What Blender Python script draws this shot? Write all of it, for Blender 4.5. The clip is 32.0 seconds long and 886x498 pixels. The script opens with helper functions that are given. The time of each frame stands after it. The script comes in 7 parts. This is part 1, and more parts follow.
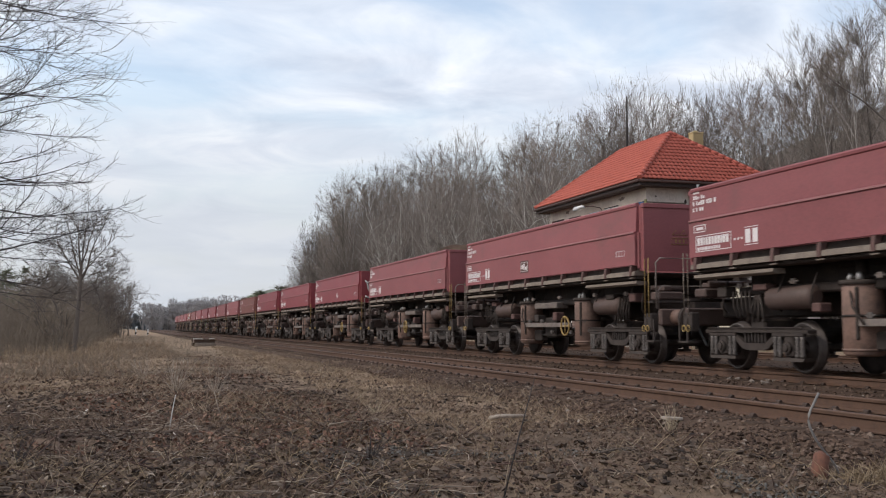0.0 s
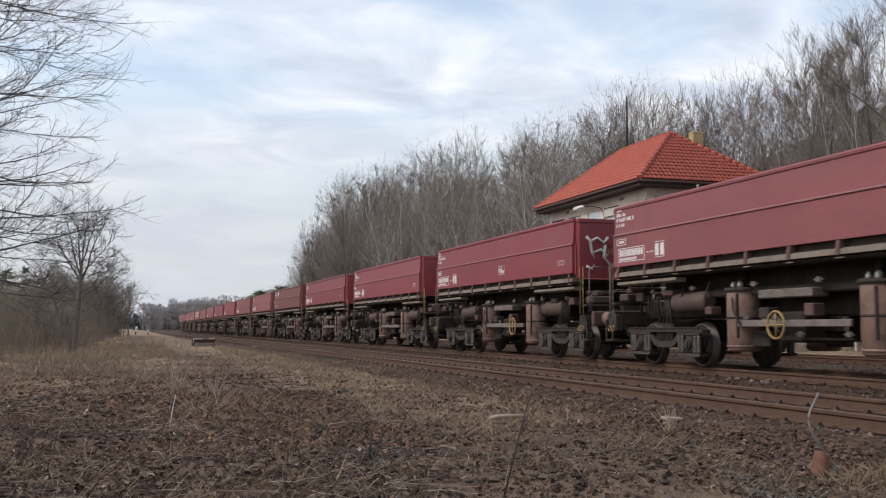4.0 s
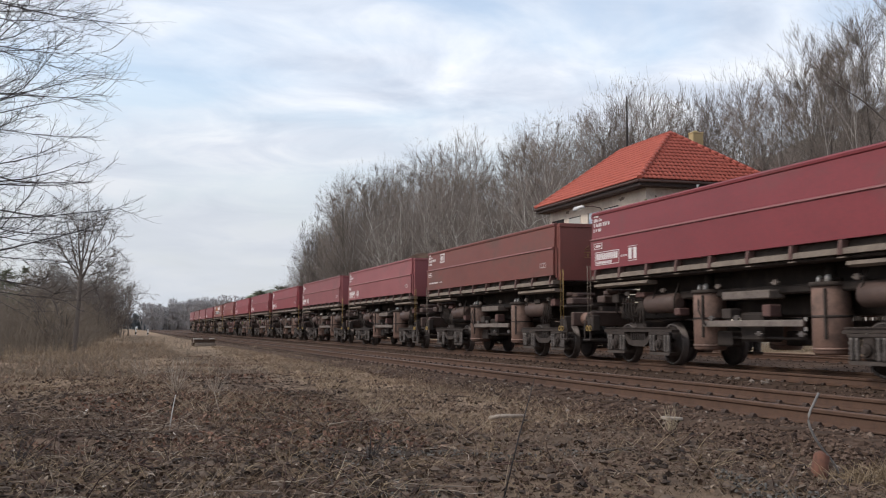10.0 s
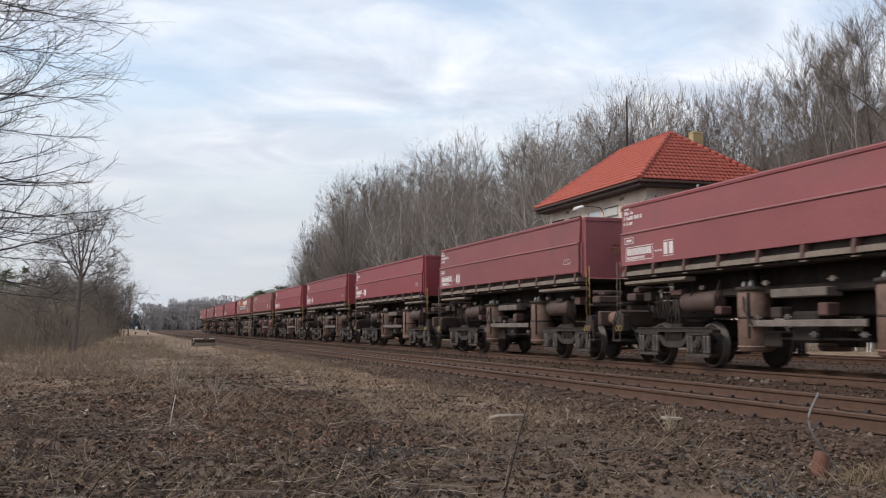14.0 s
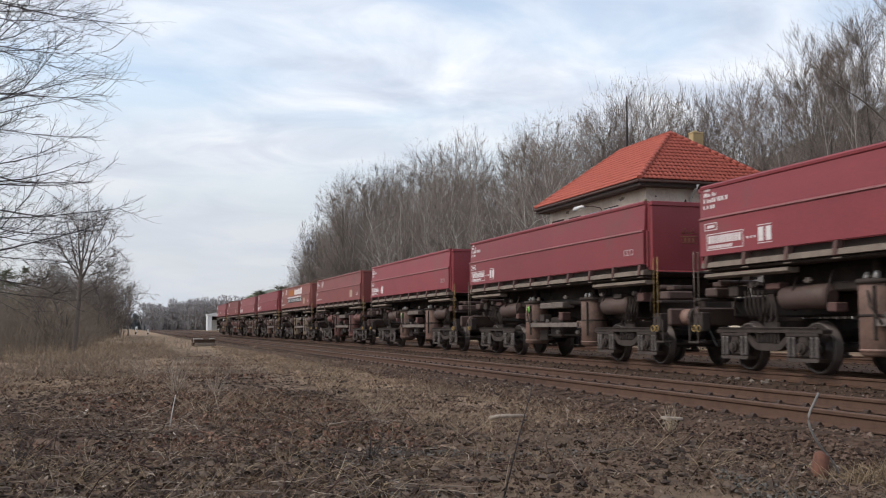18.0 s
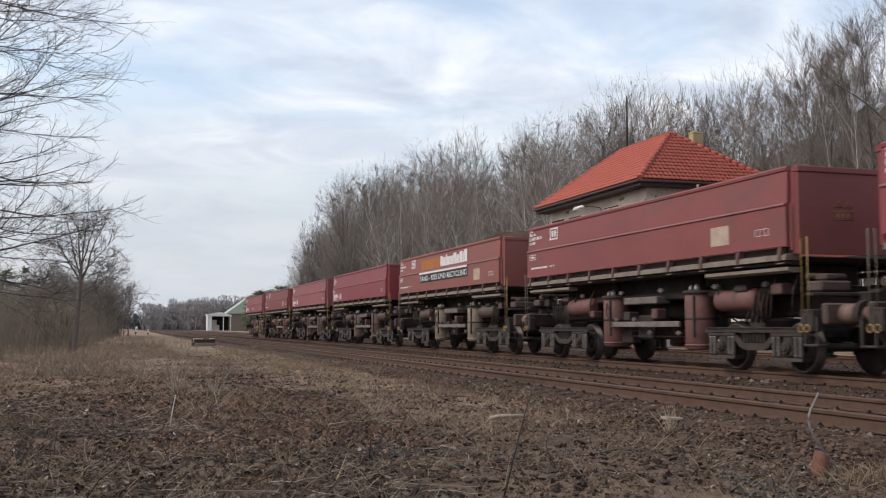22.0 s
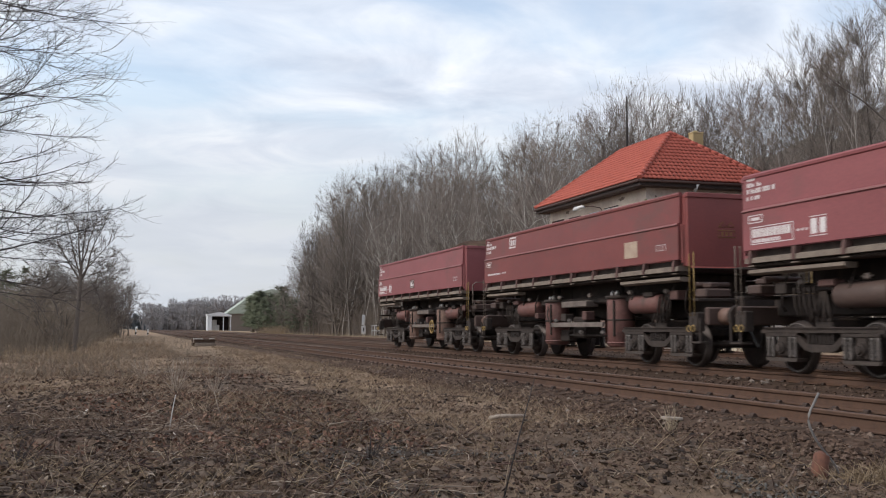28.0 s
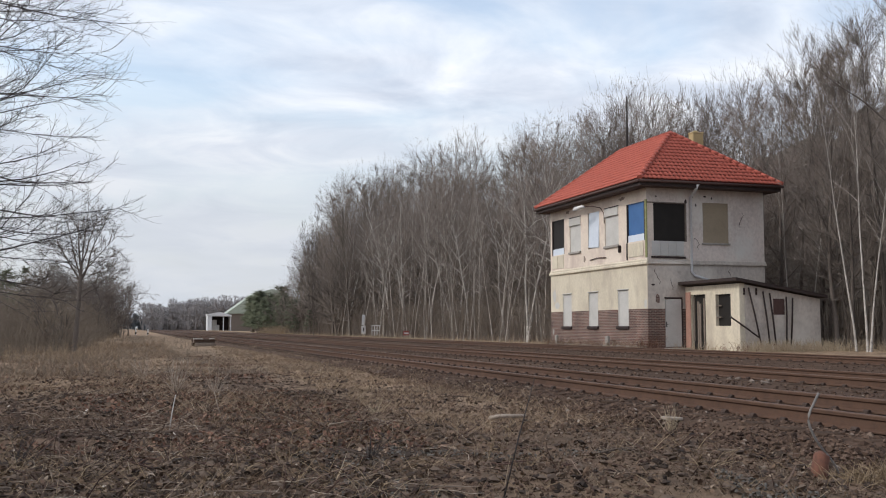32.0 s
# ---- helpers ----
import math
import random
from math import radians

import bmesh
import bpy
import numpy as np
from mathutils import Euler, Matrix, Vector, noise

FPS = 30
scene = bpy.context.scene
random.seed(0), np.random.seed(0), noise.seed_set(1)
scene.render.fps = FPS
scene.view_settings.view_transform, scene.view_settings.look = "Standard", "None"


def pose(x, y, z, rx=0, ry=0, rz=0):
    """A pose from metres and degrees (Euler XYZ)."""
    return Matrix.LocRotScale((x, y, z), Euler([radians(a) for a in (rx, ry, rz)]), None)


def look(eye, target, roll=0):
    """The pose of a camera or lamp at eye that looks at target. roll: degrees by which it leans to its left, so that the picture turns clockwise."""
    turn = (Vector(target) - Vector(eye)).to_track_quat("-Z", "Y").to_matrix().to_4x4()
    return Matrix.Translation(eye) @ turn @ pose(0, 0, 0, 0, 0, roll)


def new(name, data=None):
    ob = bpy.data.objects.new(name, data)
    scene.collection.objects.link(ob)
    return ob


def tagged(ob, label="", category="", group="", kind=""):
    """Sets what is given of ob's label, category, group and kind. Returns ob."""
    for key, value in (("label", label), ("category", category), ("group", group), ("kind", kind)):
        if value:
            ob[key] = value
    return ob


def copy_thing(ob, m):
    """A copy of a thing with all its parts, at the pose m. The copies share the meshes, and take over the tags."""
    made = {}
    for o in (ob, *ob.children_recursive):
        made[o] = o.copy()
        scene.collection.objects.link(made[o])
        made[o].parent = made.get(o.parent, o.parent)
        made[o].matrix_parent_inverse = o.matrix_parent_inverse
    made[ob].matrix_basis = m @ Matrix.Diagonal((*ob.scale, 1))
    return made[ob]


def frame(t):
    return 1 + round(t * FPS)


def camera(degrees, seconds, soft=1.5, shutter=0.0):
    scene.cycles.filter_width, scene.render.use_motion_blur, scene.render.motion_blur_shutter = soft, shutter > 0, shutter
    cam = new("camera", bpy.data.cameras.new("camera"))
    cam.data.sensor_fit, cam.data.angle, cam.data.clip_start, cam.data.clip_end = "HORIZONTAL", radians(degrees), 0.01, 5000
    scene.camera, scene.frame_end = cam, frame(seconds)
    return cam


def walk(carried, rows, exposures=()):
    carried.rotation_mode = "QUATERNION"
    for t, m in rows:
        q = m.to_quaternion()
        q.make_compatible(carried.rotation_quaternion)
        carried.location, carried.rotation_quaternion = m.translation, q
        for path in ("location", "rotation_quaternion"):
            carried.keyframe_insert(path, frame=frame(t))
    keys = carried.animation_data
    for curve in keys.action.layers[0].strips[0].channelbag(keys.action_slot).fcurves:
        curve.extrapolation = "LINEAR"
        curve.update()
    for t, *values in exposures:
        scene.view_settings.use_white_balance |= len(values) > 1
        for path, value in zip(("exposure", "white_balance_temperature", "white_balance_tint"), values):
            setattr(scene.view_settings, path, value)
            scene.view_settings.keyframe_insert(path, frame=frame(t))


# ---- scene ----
# Camera on a tripod beside the line. x: across the tracks, y: along them away from the lens, z: up.
cam = camera(48.27, 32.0, soft=1.1, shutter=0.3)
EYE = Vector((0.0, 0.0, 1.106))
PITCH, TURN = radians(4.574), radians(17.365)
AIM = EYE + Vector((math.sin(TURN) * math.cos(PITCH), math.cos(TURN) * math.cos(PITCH), math.sin(PITCH)))
walk(cam, [(0.0, look(EYE, AIM)), (32.0, look(EYE, AIM))], exposures=[(0.0, 0.21), (32.0, 0.21)])

# Plan of the line
RAIL_TOP = 0.30
TRACKS = (7.365, 12.10, 19.47)
TRAIN_X, WAGON_GAP = 12.10, 13.689
REAR, FORE = 5.72, -5.73
N_WAGONS = 20


def bend(y):
    """The line's gentle sideways bend, in metres, at a distance y along it."""
    return -0.88 * y * y / (y * y + 78.0 ** 2) if y > 0 else 0.0


def tail(t):
    """Where the last wagon's rear stands at t seconds: the train gathers speed as it passes."""
    s = t - 15.0
    return 149.571 - 7.5557 * s - 0.05347 * s * s + 0.00025474 * s ** 3


# ---- world and sun ----
def make_world():
    w = bpy.data.worlds.new("overcast_sky")
    w.use_nodes = True
    scene.world = w
    nt = w.node_tree
    nt.nodes.clear()
    N, L = nt.nodes.new, nt.links.new
    out, bg = N("ShaderNodeOutputWorld"), N("ShaderNodeBackground")
    sky = N("ShaderNodeTexSky")
    sky.sky_type, sky.sun_disc = "NISHITA", False
    sky.sun_elevation, sky.sun_rotation = radians(40), radians(-88)
    sky.air_density, sky.dust_density = 1.2, 2.0
    gain = N("ShaderNodeVectorMath")
    gain.operation = "MULTIPLY"
    gain.inputs[1].default_value = (0.20, 0.193, 0.188)
    L(sky.outputs[0], gain.inputs[0])
    co, sep = N("ShaderNodeTexCoord"), N("ShaderNodeSeparateXYZ")
    L(co.outputs["Generated"], sep.inputs[0])

    def calc(op, a, b):
        n = N("ShaderNodeMath")
        n.operation = op
        for i, v in enumerate((a, b)):
            if isinstance(v, (int, float)):
                n.inputs[i].default_value = v
            else:
                L(v, n.inputs[i])
        return n.outputs[0]

    up = calc("ADD", calc("MAXIMUM", sep.outputs[2], 0.0), 0.24)
    flat = N("ShaderNodeCombineXYZ")
    L(calc("DIVIDE", sep.outputs[0], up), flat.inputs[0])
    L(calc("DIVIDE", sep.outputs[1], up), flat.inputs[1])

    def field(scale, detail, rough, dist, offset):
        mp, n = N("ShaderNodeMapping"), N("ShaderNodeTexNoise")
        mp.inputs["Location"].default_value = offset
        mp.inputs["Rotation"].default_value = (0, 0, radians(24))
        mp.inputs["Scale"].default_value = (0.9, 1.2, 1)
        L(flat.outputs[0], mp.inputs[0])
        L(mp.outputs[0], n.inputs["Vector"])
        for k, v in (("Scale", scale), ("Detail", detail), ("Roughness", rough), ("Distortion", dist)):
            n.inputs[k].default_value = v
        return n.outputs["Fac"]

    def ramp(src, stops):
        r = N("ShaderNodeValToRGB")
        while len(r.color_ramp.elements) < len(stops):
            r.color_ramp.elements.new(0.5)
        for e, (pos, col) in zip(r.color_ramp.elements, stops):
            e.position, e.color = pos, (*col, 1)
        L(src, r.inputs[0])
        return r.outputs[0]

    big, fine = field(1.5, 6, 0.52, 0.3, (3.1, 1.4, 0)), field(3.6, 7, 0.55, 0.5, (7.7, 2.2, 3))
    cloud = ramp(fine, [(0.33, (0.56, 0.62, 0.73)), (0.48, (0.705, 0.757, 0.852)), (0.62, (0.87, 0.897, 0.945))])
    cover = ramp(big, [(0.38, (0.35, 0.35, 0.35)), (0.5, (0.80, 0.80, 0.80)), (0.6, (1, 1, 1))])
    mix = N("ShaderNodeMixRGB")
    L(cover, mix.inputs[0])
    L(gain.outputs[0], mix.inputs[1])
    L(cloud, mix.inputs[2])
    low = N("ShaderNodeMixRGB")
    haze = ramp(sep.outputs[2], [(0.0, (0.9, 0.9, 0.9)), (0.1, (0.75, 0.75, 0.75)), (0.24, (0, 0, 0))])
    L(haze, low.inputs[0])
    L(mix.outputs[0], low.inputs[1])
    low.inputs[2].default_value = (0.565, 0.595, 0.645, 1)
    L(low.outputs[0], bg.inputs[0])
    bg.inputs[1].default_value = 1.0
    L(bg.outputs[0], out.inputs[0])


make_world()
sun_data = bpy.data.lights.new("sun", "SUN")
sun_data.energy, sun_data.angle, sun_data.color = 1.5, radians(12), (1.0, 0.95, 0.88)
sun = new("sun", sun_data)
sun.matrix_world = look((-30, 1, 26), (0, 0, 0))


# ---- materials ----
def mat(name, col, col2=None, rough=0.85, metal=0.0, scale=6.0, fine=60.0, mixat=0.5, bump=0.15, spread=0.0, spec=0.3, stretch=(1, 1, 1), dirt=None, dirt_scale=1.2, dirt_at=0.6):
    """A worn surface: two colours by a coarse and a fine noise, stains on top, relief from both."""
    m = bpy.data.materials.new(name)
    m.use_nodes = True
    nt = m.node_tree
    N, L = nt.nodes.new, nt.links.new
    b = nt.nodes["Principled BSDF"]
    b.inputs["Metallic"].default_value = metal
    b.inputs["Specular IOR Level"].default_value = spec
    co, mp = N("ShaderNodeTexCoord"), N("ShaderNodeMapping")
    mp.inputs["Scale"].default_value = stretch
    L(co.outputs["Object"], mp.inputs[0])

    def noisy(sc, det, rg=0.6):
        n = N("ShaderNodeTexNoise")
        n.inputs["Scale"].default_value, n.inputs["Detail"].default_value, n.inputs["Roughness"].default_value = sc, det, rg
        L(mp.outputs[0], n.inputs["Vector"])
        return n.outputs["Fac"]

    a, f = noisy(scale, 5), noisy(fine, 3)
    add = N("ShaderNodeMath")
    add.operation, add.inputs[1].default_value = "MULTIPLY_ADD", 0.55
    L(f, add.inputs[0])
    sc = N("ShaderNodeMath")
    sc.operation, sc.inputs[1].default_value = "MULTIPLY", 0.6
    L(a, sc.inputs[0])
    L(sc.outputs[0], add.inputs[2])
    rp = N("ShaderNodeValToRGB")
    c2 = col2 or tuple(c * 0.7 for c in col)
    rp.color_ramp.elements[0].position, rp.color_ramp.elements[0].color = mixat - 0.13, (*c2, 1)
    rp.color_ramp.elements[1].position, rp.color_ramp.elements[1].color = mixat + 0.2, (*col, 1)
    L(add.outputs[0], rp.inputs[0])
    colour = rp.outputs[0]
    if dirt:
        dn = noisy(dirt_scale, 6, 0.65)
        dr = N("ShaderNodeValToRGB")
        dr.color_ramp.elements[0].position, dr.color_ramp.elements[1].position = dirt_at - 0.08, dirt_at + 0.1
        L(dn, dr.inputs[0])
        dm = N("ShaderNodeMixRGB")
        L(dr.outputs[0], dm.inputs[0])
        L(colour, dm.inputs[1])
        dm.inputs[2].default_value = (*dirt, 1)
        colour = dm.outputs[0]
    if spread:
        oi, hs = N("ShaderNodeObjectInfo"), N("ShaderNodeHueSaturation")
        mr = N("ShaderNodeMapRange")
        mr.inputs[3].default_value, mr.inputs[4].default_value = 1 - spread, 1 + spread
        L(oi.outputs["Random"], mr.inputs[0])
        L(mr.outputs[0], hs.inputs["Value"])
        L(colour, hs.inputs["Color"])
        colour = hs.outputs[0]
    L(colour, b.inputs["Base Color"])
    rr = N("ShaderNodeMapRange")
    rr.inputs[3].default_value, rr.inputs[4].default_value = max(0.02, rough - 0.12), min(1, rough + 0.1)
    L(f, rr.inputs[0])
    L(rr.outputs[0], b.inputs["Roughness"])
    if bump:
        bp = N("ShaderNodeBump")
        bp.inputs["Strength"].default_value, bp.inputs["Distance"].default_value = bump, 0.02
        L(add.outputs[0], bp.inputs["Height"])
        L(bp.outputs[0], b.inputs["Normal"])
    return m


def island_mat(name, stops, rough=0.9, bump_scale=0):
    """Loose small pieces, each with its own tone."""
    m = bpy.data.materials.new(name)
    m.use_nodes = True
    nt = m.node_tree
    N, L = nt.nodes.new, nt.links.new
    b = nt.nodes["Principled BSDF"]
    b.inputs["Roughness"].default_value = rough
    b.inputs["Specular IOR Level"].default_value = 0.2
    g, rp = N("ShaderNodeNewGeometry"), N("ShaderNodeValToRGB")
    while len(rp.color_ramp.elements) < len(stops):
        rp.color_ramp.elements.new(0.5)
    for e, (pos, c) in zip(rp.color_ramp.elements, stops):
        e.position, e.color = pos, (*c, 1)
    L(g.outputs["Random Per Island"], rp.inputs[0])
    L(rp.outputs[0], b.inputs["Base Color"])
    return m


M = {}
M["red"] = mat("wagon_red_paint", (0.250, 0.043, 0.050), (0.186, 0.033, 0.039), 0.5, 0, 0.9, 25, 0.5, 0.05, 0.12, 0.4, (1, 0.5, 1), (0.178, 0.059, 0.057), 0.8, 0.62)
M["lip"] = mat("pale_pink_seam", (0.34, 0.17, 0.165), (0.22, 0.09, 0.09), 0.6, 0, 2, 30, 0.48, 0.02)
M["oldyellow"] = mat("rubbed_yellow_paint", (0.33, 0.20, 0.075), (0.2, 0.10, 0.05), 0.7, 0, 5, 40)
M["spring"] = mat("worn_spring_steel", (0.165, 0.142, 0.13), (0.05, 0.042, 0.038), 0.5, 0.3, 5, 40)
M["seat"] = mat("dusty_spring_seat", (0.085, 0.067, 0.058), (0.045, 0.036, 0.031), 0.8, 0, 5, 40)
M["bright"] = mat("bright_polished_steel", (0.55, 0.52, 0.50), (0.36, 0.34, 0.33), 0.4, 0.3, 5, 40, 0.45)
M["brown"] = mat("wagon_oxide_brown_paint", (0.205, 0.066, 0.053), (0.14, 0.048, 0.040), 0.6, 0, 0.9, 25, 0.5, 0.06, 0.08, 0.35, (1, 0.5, 1), (0.12, 0.06, 0.048), 0.9, 0.6)
M["dust"] = mat("dusty_ledge_steel", (0.235, 0.192, 0.155), (0.13, 0.10, 0.083), 0.9, 0, 3, 40, 0.48, 0.1)
M["rib"] = mat("dusty_brown_brackets", (0.135, 0.075, 0.066), (0.08, 0.047, 0.042), 0.85, 0, 4, 40)
M["linkage"] = mat("pale_scuffed_steel", (0.225, 0.185, 0.162), (0.11, 0.09, 0.079), 0.75, 0.1, 4, 40)
M["redfade"] = mat("faded_brick_red_paint", (0.232, 0.064, 0.058), (0.172, 0.049, 0.046), 0.55, 0, 0.9, 25, 0.5, 0.05, 0.1, 0.35, (1, 0.5, 1), (0.15, 0.066, 0.058), 0.8, 0.6)
M["signbody"] = mat("faded_red_brown_paint", (0.265, 0.088, 0.072), (0.19, 0.064, 0.054), 0.6, 0, 0.9, 25, 0.5, 0.06, 0.05, 0.35, (1, 0.5, 1), (0.16, 0.075, 0.06), 0.9, 0.6)
M["mauve"] = mat("dusty_mauve_red_paint", (0.268, 0.085, 0.088), (0.205, 0.064, 0.067), 0.6, 0, 0.9, 25, 0.5, 0.05, 0.08, 0.35, (1, 0.5, 1), (0.185, 0.075, 0.073), 0.8, 0.6)
M["patchpaint"] = mat("pale_tan_patch_paint", (0.48, 0.38, 0.29), (0.34, 0.22, 0.17), 0.7, 0, 6, 40)
M["tanram"] = mat("tan_grey_cylinder_paint", (0.30, 0.235, 0.175), (0.20, 0.15, 0.115), 0.6, 0, 3, 30, dirt=(0.10, 0.08, 0.065), dirt_scale=2, dirt_at=0.62)
M["redram"] = mat("rust_red_cylinder_paint", (0.205, 0.098, 0.086), (0.13, 0.062, 0.054), 0.6, 0, 3, 30, dirt=(0.09, 0.06, 0.052), dirt_scale=2, dirt_at=0.6)
M["tank"] = mat("brown_grey_air_tank", (0.115, 0.076, 0.064), (0.07, 0.047, 0.04), 0.6, 0, 3, 30)
M["under"] = mat("grimy_underframe_steel", (0.046, 0.035, 0.030), (0.022, 0.017, 0.015), 0.75, 0.1, 3, 30, 0.5, 0.15, dirt=(0.07, 0.05, 0.042), dirt_scale=2.5, dirt_at=0.6)
M["bogie"] = mat("dusty_bogie_castings", (0.066, 0.050, 0.043), (0.028, 0.022, 0.019), 0.8, 0.1, 5, 30, 0.5, 0.15)
M["ram"] = mat("brown_tipping_cylinder", (0.235, 0.148, 0.116), (0.15, 0.09, 0.072), 0.6, 0, 3, 30, 0.5, 0.05, 0.25, dirt=(0.08, 0.06, 0.052), dirt_scale=2, dirt_at=0.6)
M["wheel"] = mat("worn_wheel_steel", (0.085, 0.067, 0.06), (0.034, 0.027, 0.025), 0.5, 0.4, 5, 40, 0.5, 0.05)
M["yellow"] = mat("faded_yellow_paint", (0.36, 0.24, 0.085), (0.24, 0.16, 0.06), 0.6, 0, 5, 50, 0.45, 0.05)
M["white"] = mat("stencilled_white_paint", (0.72, 0.67, 0.66), (0.55, 0.46, 0.46), 0.7, 0, 5, 40, 0.42, 0.02)
M["black"] = mat("black_paint", (0.03, 0.028, 0.027), None, 0.6)
M["rail"] = mat("rusty_rail_steel", (0.122, 0.069, 0.046), (0.071, 0.041, 0.029), 0.65, 0.15, 6, 60, 0.5, 0.08)
M["sleeper"] = mat("weathered_sleeper", (0.088, 0.060, 0.045), (0.040, 0.028, 0.022), 0.97, 0, 3, 40, 0.5, 0.3, 0.2, 0.05, stretch=(1, 6, 6))
M["clip"] = mat("rail_fastening_steel", (0.072, 0.047, 0.037), (0.034, 0.023, 0.018), 0.8, 0.1)
M["ballast"] = mat("rusty_ballast", (0.100, 0.065, 0.048), (0.03, 0.021, 0.016), 0.97, 0, 7, 24, 0.5, 1.0, 0.0, 0.05, dirt=(0.125, 0.085, 0.060), dirt_scale=0.5, dirt_at=0.6)
M["soil"] = mat("leaf_littered_soil", (0.160, 0.111, 0.081), (0.036, 0.027, 0.021), 0.97, 0, 2.4, 22, 0.5, 0.9, 0.0, 0.05, dirt=(0.19, 0.137, 0.094), dirt_scale=0.2, dirt_at=0.56)


def add_dry_grass(m):
    """Worn straw-coloured turf over the soil: a strip beside the ballast and patches over the far field, dark bare earth between."""
    nt = m.node_tree
    N, L = nt.nodes.new, nt.links.new
    b = nt.nodes["Principled BSDF"]
    old = b.inputs["Base Color"].links[0].from_socket
    co, sep = N("ShaderNodeTexCoord"), N("ShaderNodeSeparateXYZ")
    L(co.outputs["Object"], sep.inputs[0])

    def calc(op, a, c):
        n = N("ShaderNodeMath")
        n.operation, n.use_clamp = op, True
        for i, v in enumerate((a, c)):
            if isinstance(v, (int, float)):
                n.inputs[i].default_value = v
            else:
                L(v, n.inputs[i])
        return n.outputs[0]

    def span(src, lo, hi):
        n = N("ShaderNodeMapRange")
        n.interpolation_type = "SMOOTHSTEP"
        n.inputs[1].default_value, n.inputs[2].default_value = lo, hi
        L(src, n.inputs[0])
        return n.outputs[0]

    def noisy(sc, det):
        n = N("ShaderNodeTexNoise")
        n.inputs["Scale"].default_value, n.inputs["Detail"].default_value, n.inputs["Roughness"].default_value = sc, det, 0.65
        L(co.outputs["Object"], n.inputs["Vector"])
        return n.outputs["Fac"]

    def blend(fac, base, col):
        n = N("ShaderNodeMixRGB")
        L(fac, n.inputs[0])
        L(base, n.inputs[1])
        n.inputs[2].default_value = (*col, 1)
        return n.outputs[0]

    x, y, patchy, fine = sep.outputs[0], sep.outputs[1], noisy(0.22, 6), noisy(1.7, 6)
    strip = calc("MULTIPLY", calc("MULTIPLY", span(x, 2.2, 4.0), span(y, 9, 17)), span(fine, 0.36, 0.55))
    left = calc("MULTIPLY", calc("MULTIPLY", calc("SUBTRACT", 1.0, span(x, 0.6, 2.2)), span(y, 12, 24)), calc("MULTIPLY", span(patchy, 0.40, 0.55), span(fine, 0.30, 0.55)))
    far = calc("MULTIPLY", span(y, 30, 60), span(patchy, 0.34, 0.52))
    grassy = calc("MULTIPLY", calc("MAXIMUM", calc("MAXIMUM", strip, left), far), 0.85)
    bare = calc("MULTIPLY", calc("SUBTRACT", span(patchy, 0.50, 0.62), grassy), 0.6)
    L(blend(grassy, blend(bare, old, (0.040, 0.029, 0.023)), (0.315, 0.228, 0.155)), b.inputs["Base Color"])


add_dry_grass(M["soil"])
M["plaster"] = mat("cream_plaster", (0.68, 0.615, 0.49), (0.50, 0.44, 0.345), 0.92, 0, 0.9, 14, 0.5, 0.15, dirt=(0.47, 0.41, 0.33), dirt_scale=0.8, dirt_at=0.57, stretch=(1, 1, 0.5))
M["plasterup"] = mat("pinkish_cream_plaster", (0.76, 0.665, 0.565), (0.59, 0.495, 0.425), 0.92, 0, 0.9, 14, 0.5, 0.15, dirt=(0.56, 0.46, 0.40), dirt_scale=1.0, dirt_at=0.57, stretch=(1, 1, 0.6))
M["greyup"] = mat("pink_stained_plaster", (0.71, 0.62, 0.56), (0.46, 0.39, 0.352), 0.92, 0, 0.7, 8, 0.5, 0.2, dirt=(0.66, 0.63, 0.58), dirt_scale=0.5, dirt_at=0.53, stretch=(1, 1, 0.8))
M["grey"] = mat("grey_plaster", (0.58, 0.515, 0.455), (0.36, 0.315, 0.28), 0.92, 0, 0.75, 9, 0.5, 0.2, dirt=(0.64, 0.59, 0.53), dirt_scale=0.6, dirt_at=0.58, stretch=(1, 1, 0.7))
M["grime"] = mat("grimy_wall_stain", (0.36, 0.29, 0.235), (0.20, 0.155, 0.13), 0.95, 0, 1.6, 18)
M["patch"] = mat("brown_filled_window", (0.33, 0.265, 0.19), (0.26, 0.21, 0.15), 0.92, 0, 1.5, 20, 0.5, 0.08)
M["board"] = mat("grey_white_boarding", (0.56, 0.545, 0.52), (0.43, 0.42, 0.40), 0.8, 0, 1.5, 30, 0.5, 0.05, 0.06)
M["pale"] = mat("bluish_white_sheet", (0.66, 0.72, 0.80), (0.55, 0.61, 0.70), 0.45, 0, 2, 30, 0.5, 0.03)
M["blue"] = mat("blue_boarding", (0.06, 0.155, 0.36), (0.045, 0.12, 0.29), 0.55, 0, 2, 30, 0.5, 0.03)
M["dark"] = mat("dark_boarding", (0.020, 0.017, 0.015), (0.013, 0.011, 0.010), 0.7, 0, 3, 30)
M["tile"] = mat("red_clay_tile", (0.41, 0.100, 0.068), (0.30, 0.072, 0.052), 0.7, 0, 3, 40, 0.5, 0.1, 0.08)
M["fascia"] = mat("dark_eaves_boarding", (0.050, 0.034, 0.031), (0.028, 0.020, 0.019), 0.8)
M["soffit"] = mat("brown_soffit_boards", (0.13, 0.092, 0.084), (0.08, 0.057, 0.053), 0.85, 0, 2, 30, stretch=(1, 6, 1))
M["gutter"] = mat("brown_gutter", (0.10, 0.055, 0.048), (0.06, 0.035, 0.03), 0.6)
M["pipe"] = mat("zinc_downpipe", (0.74, 0.73, 0.73), (0.58, 0.57, 0.57), 0.5, 0.1)
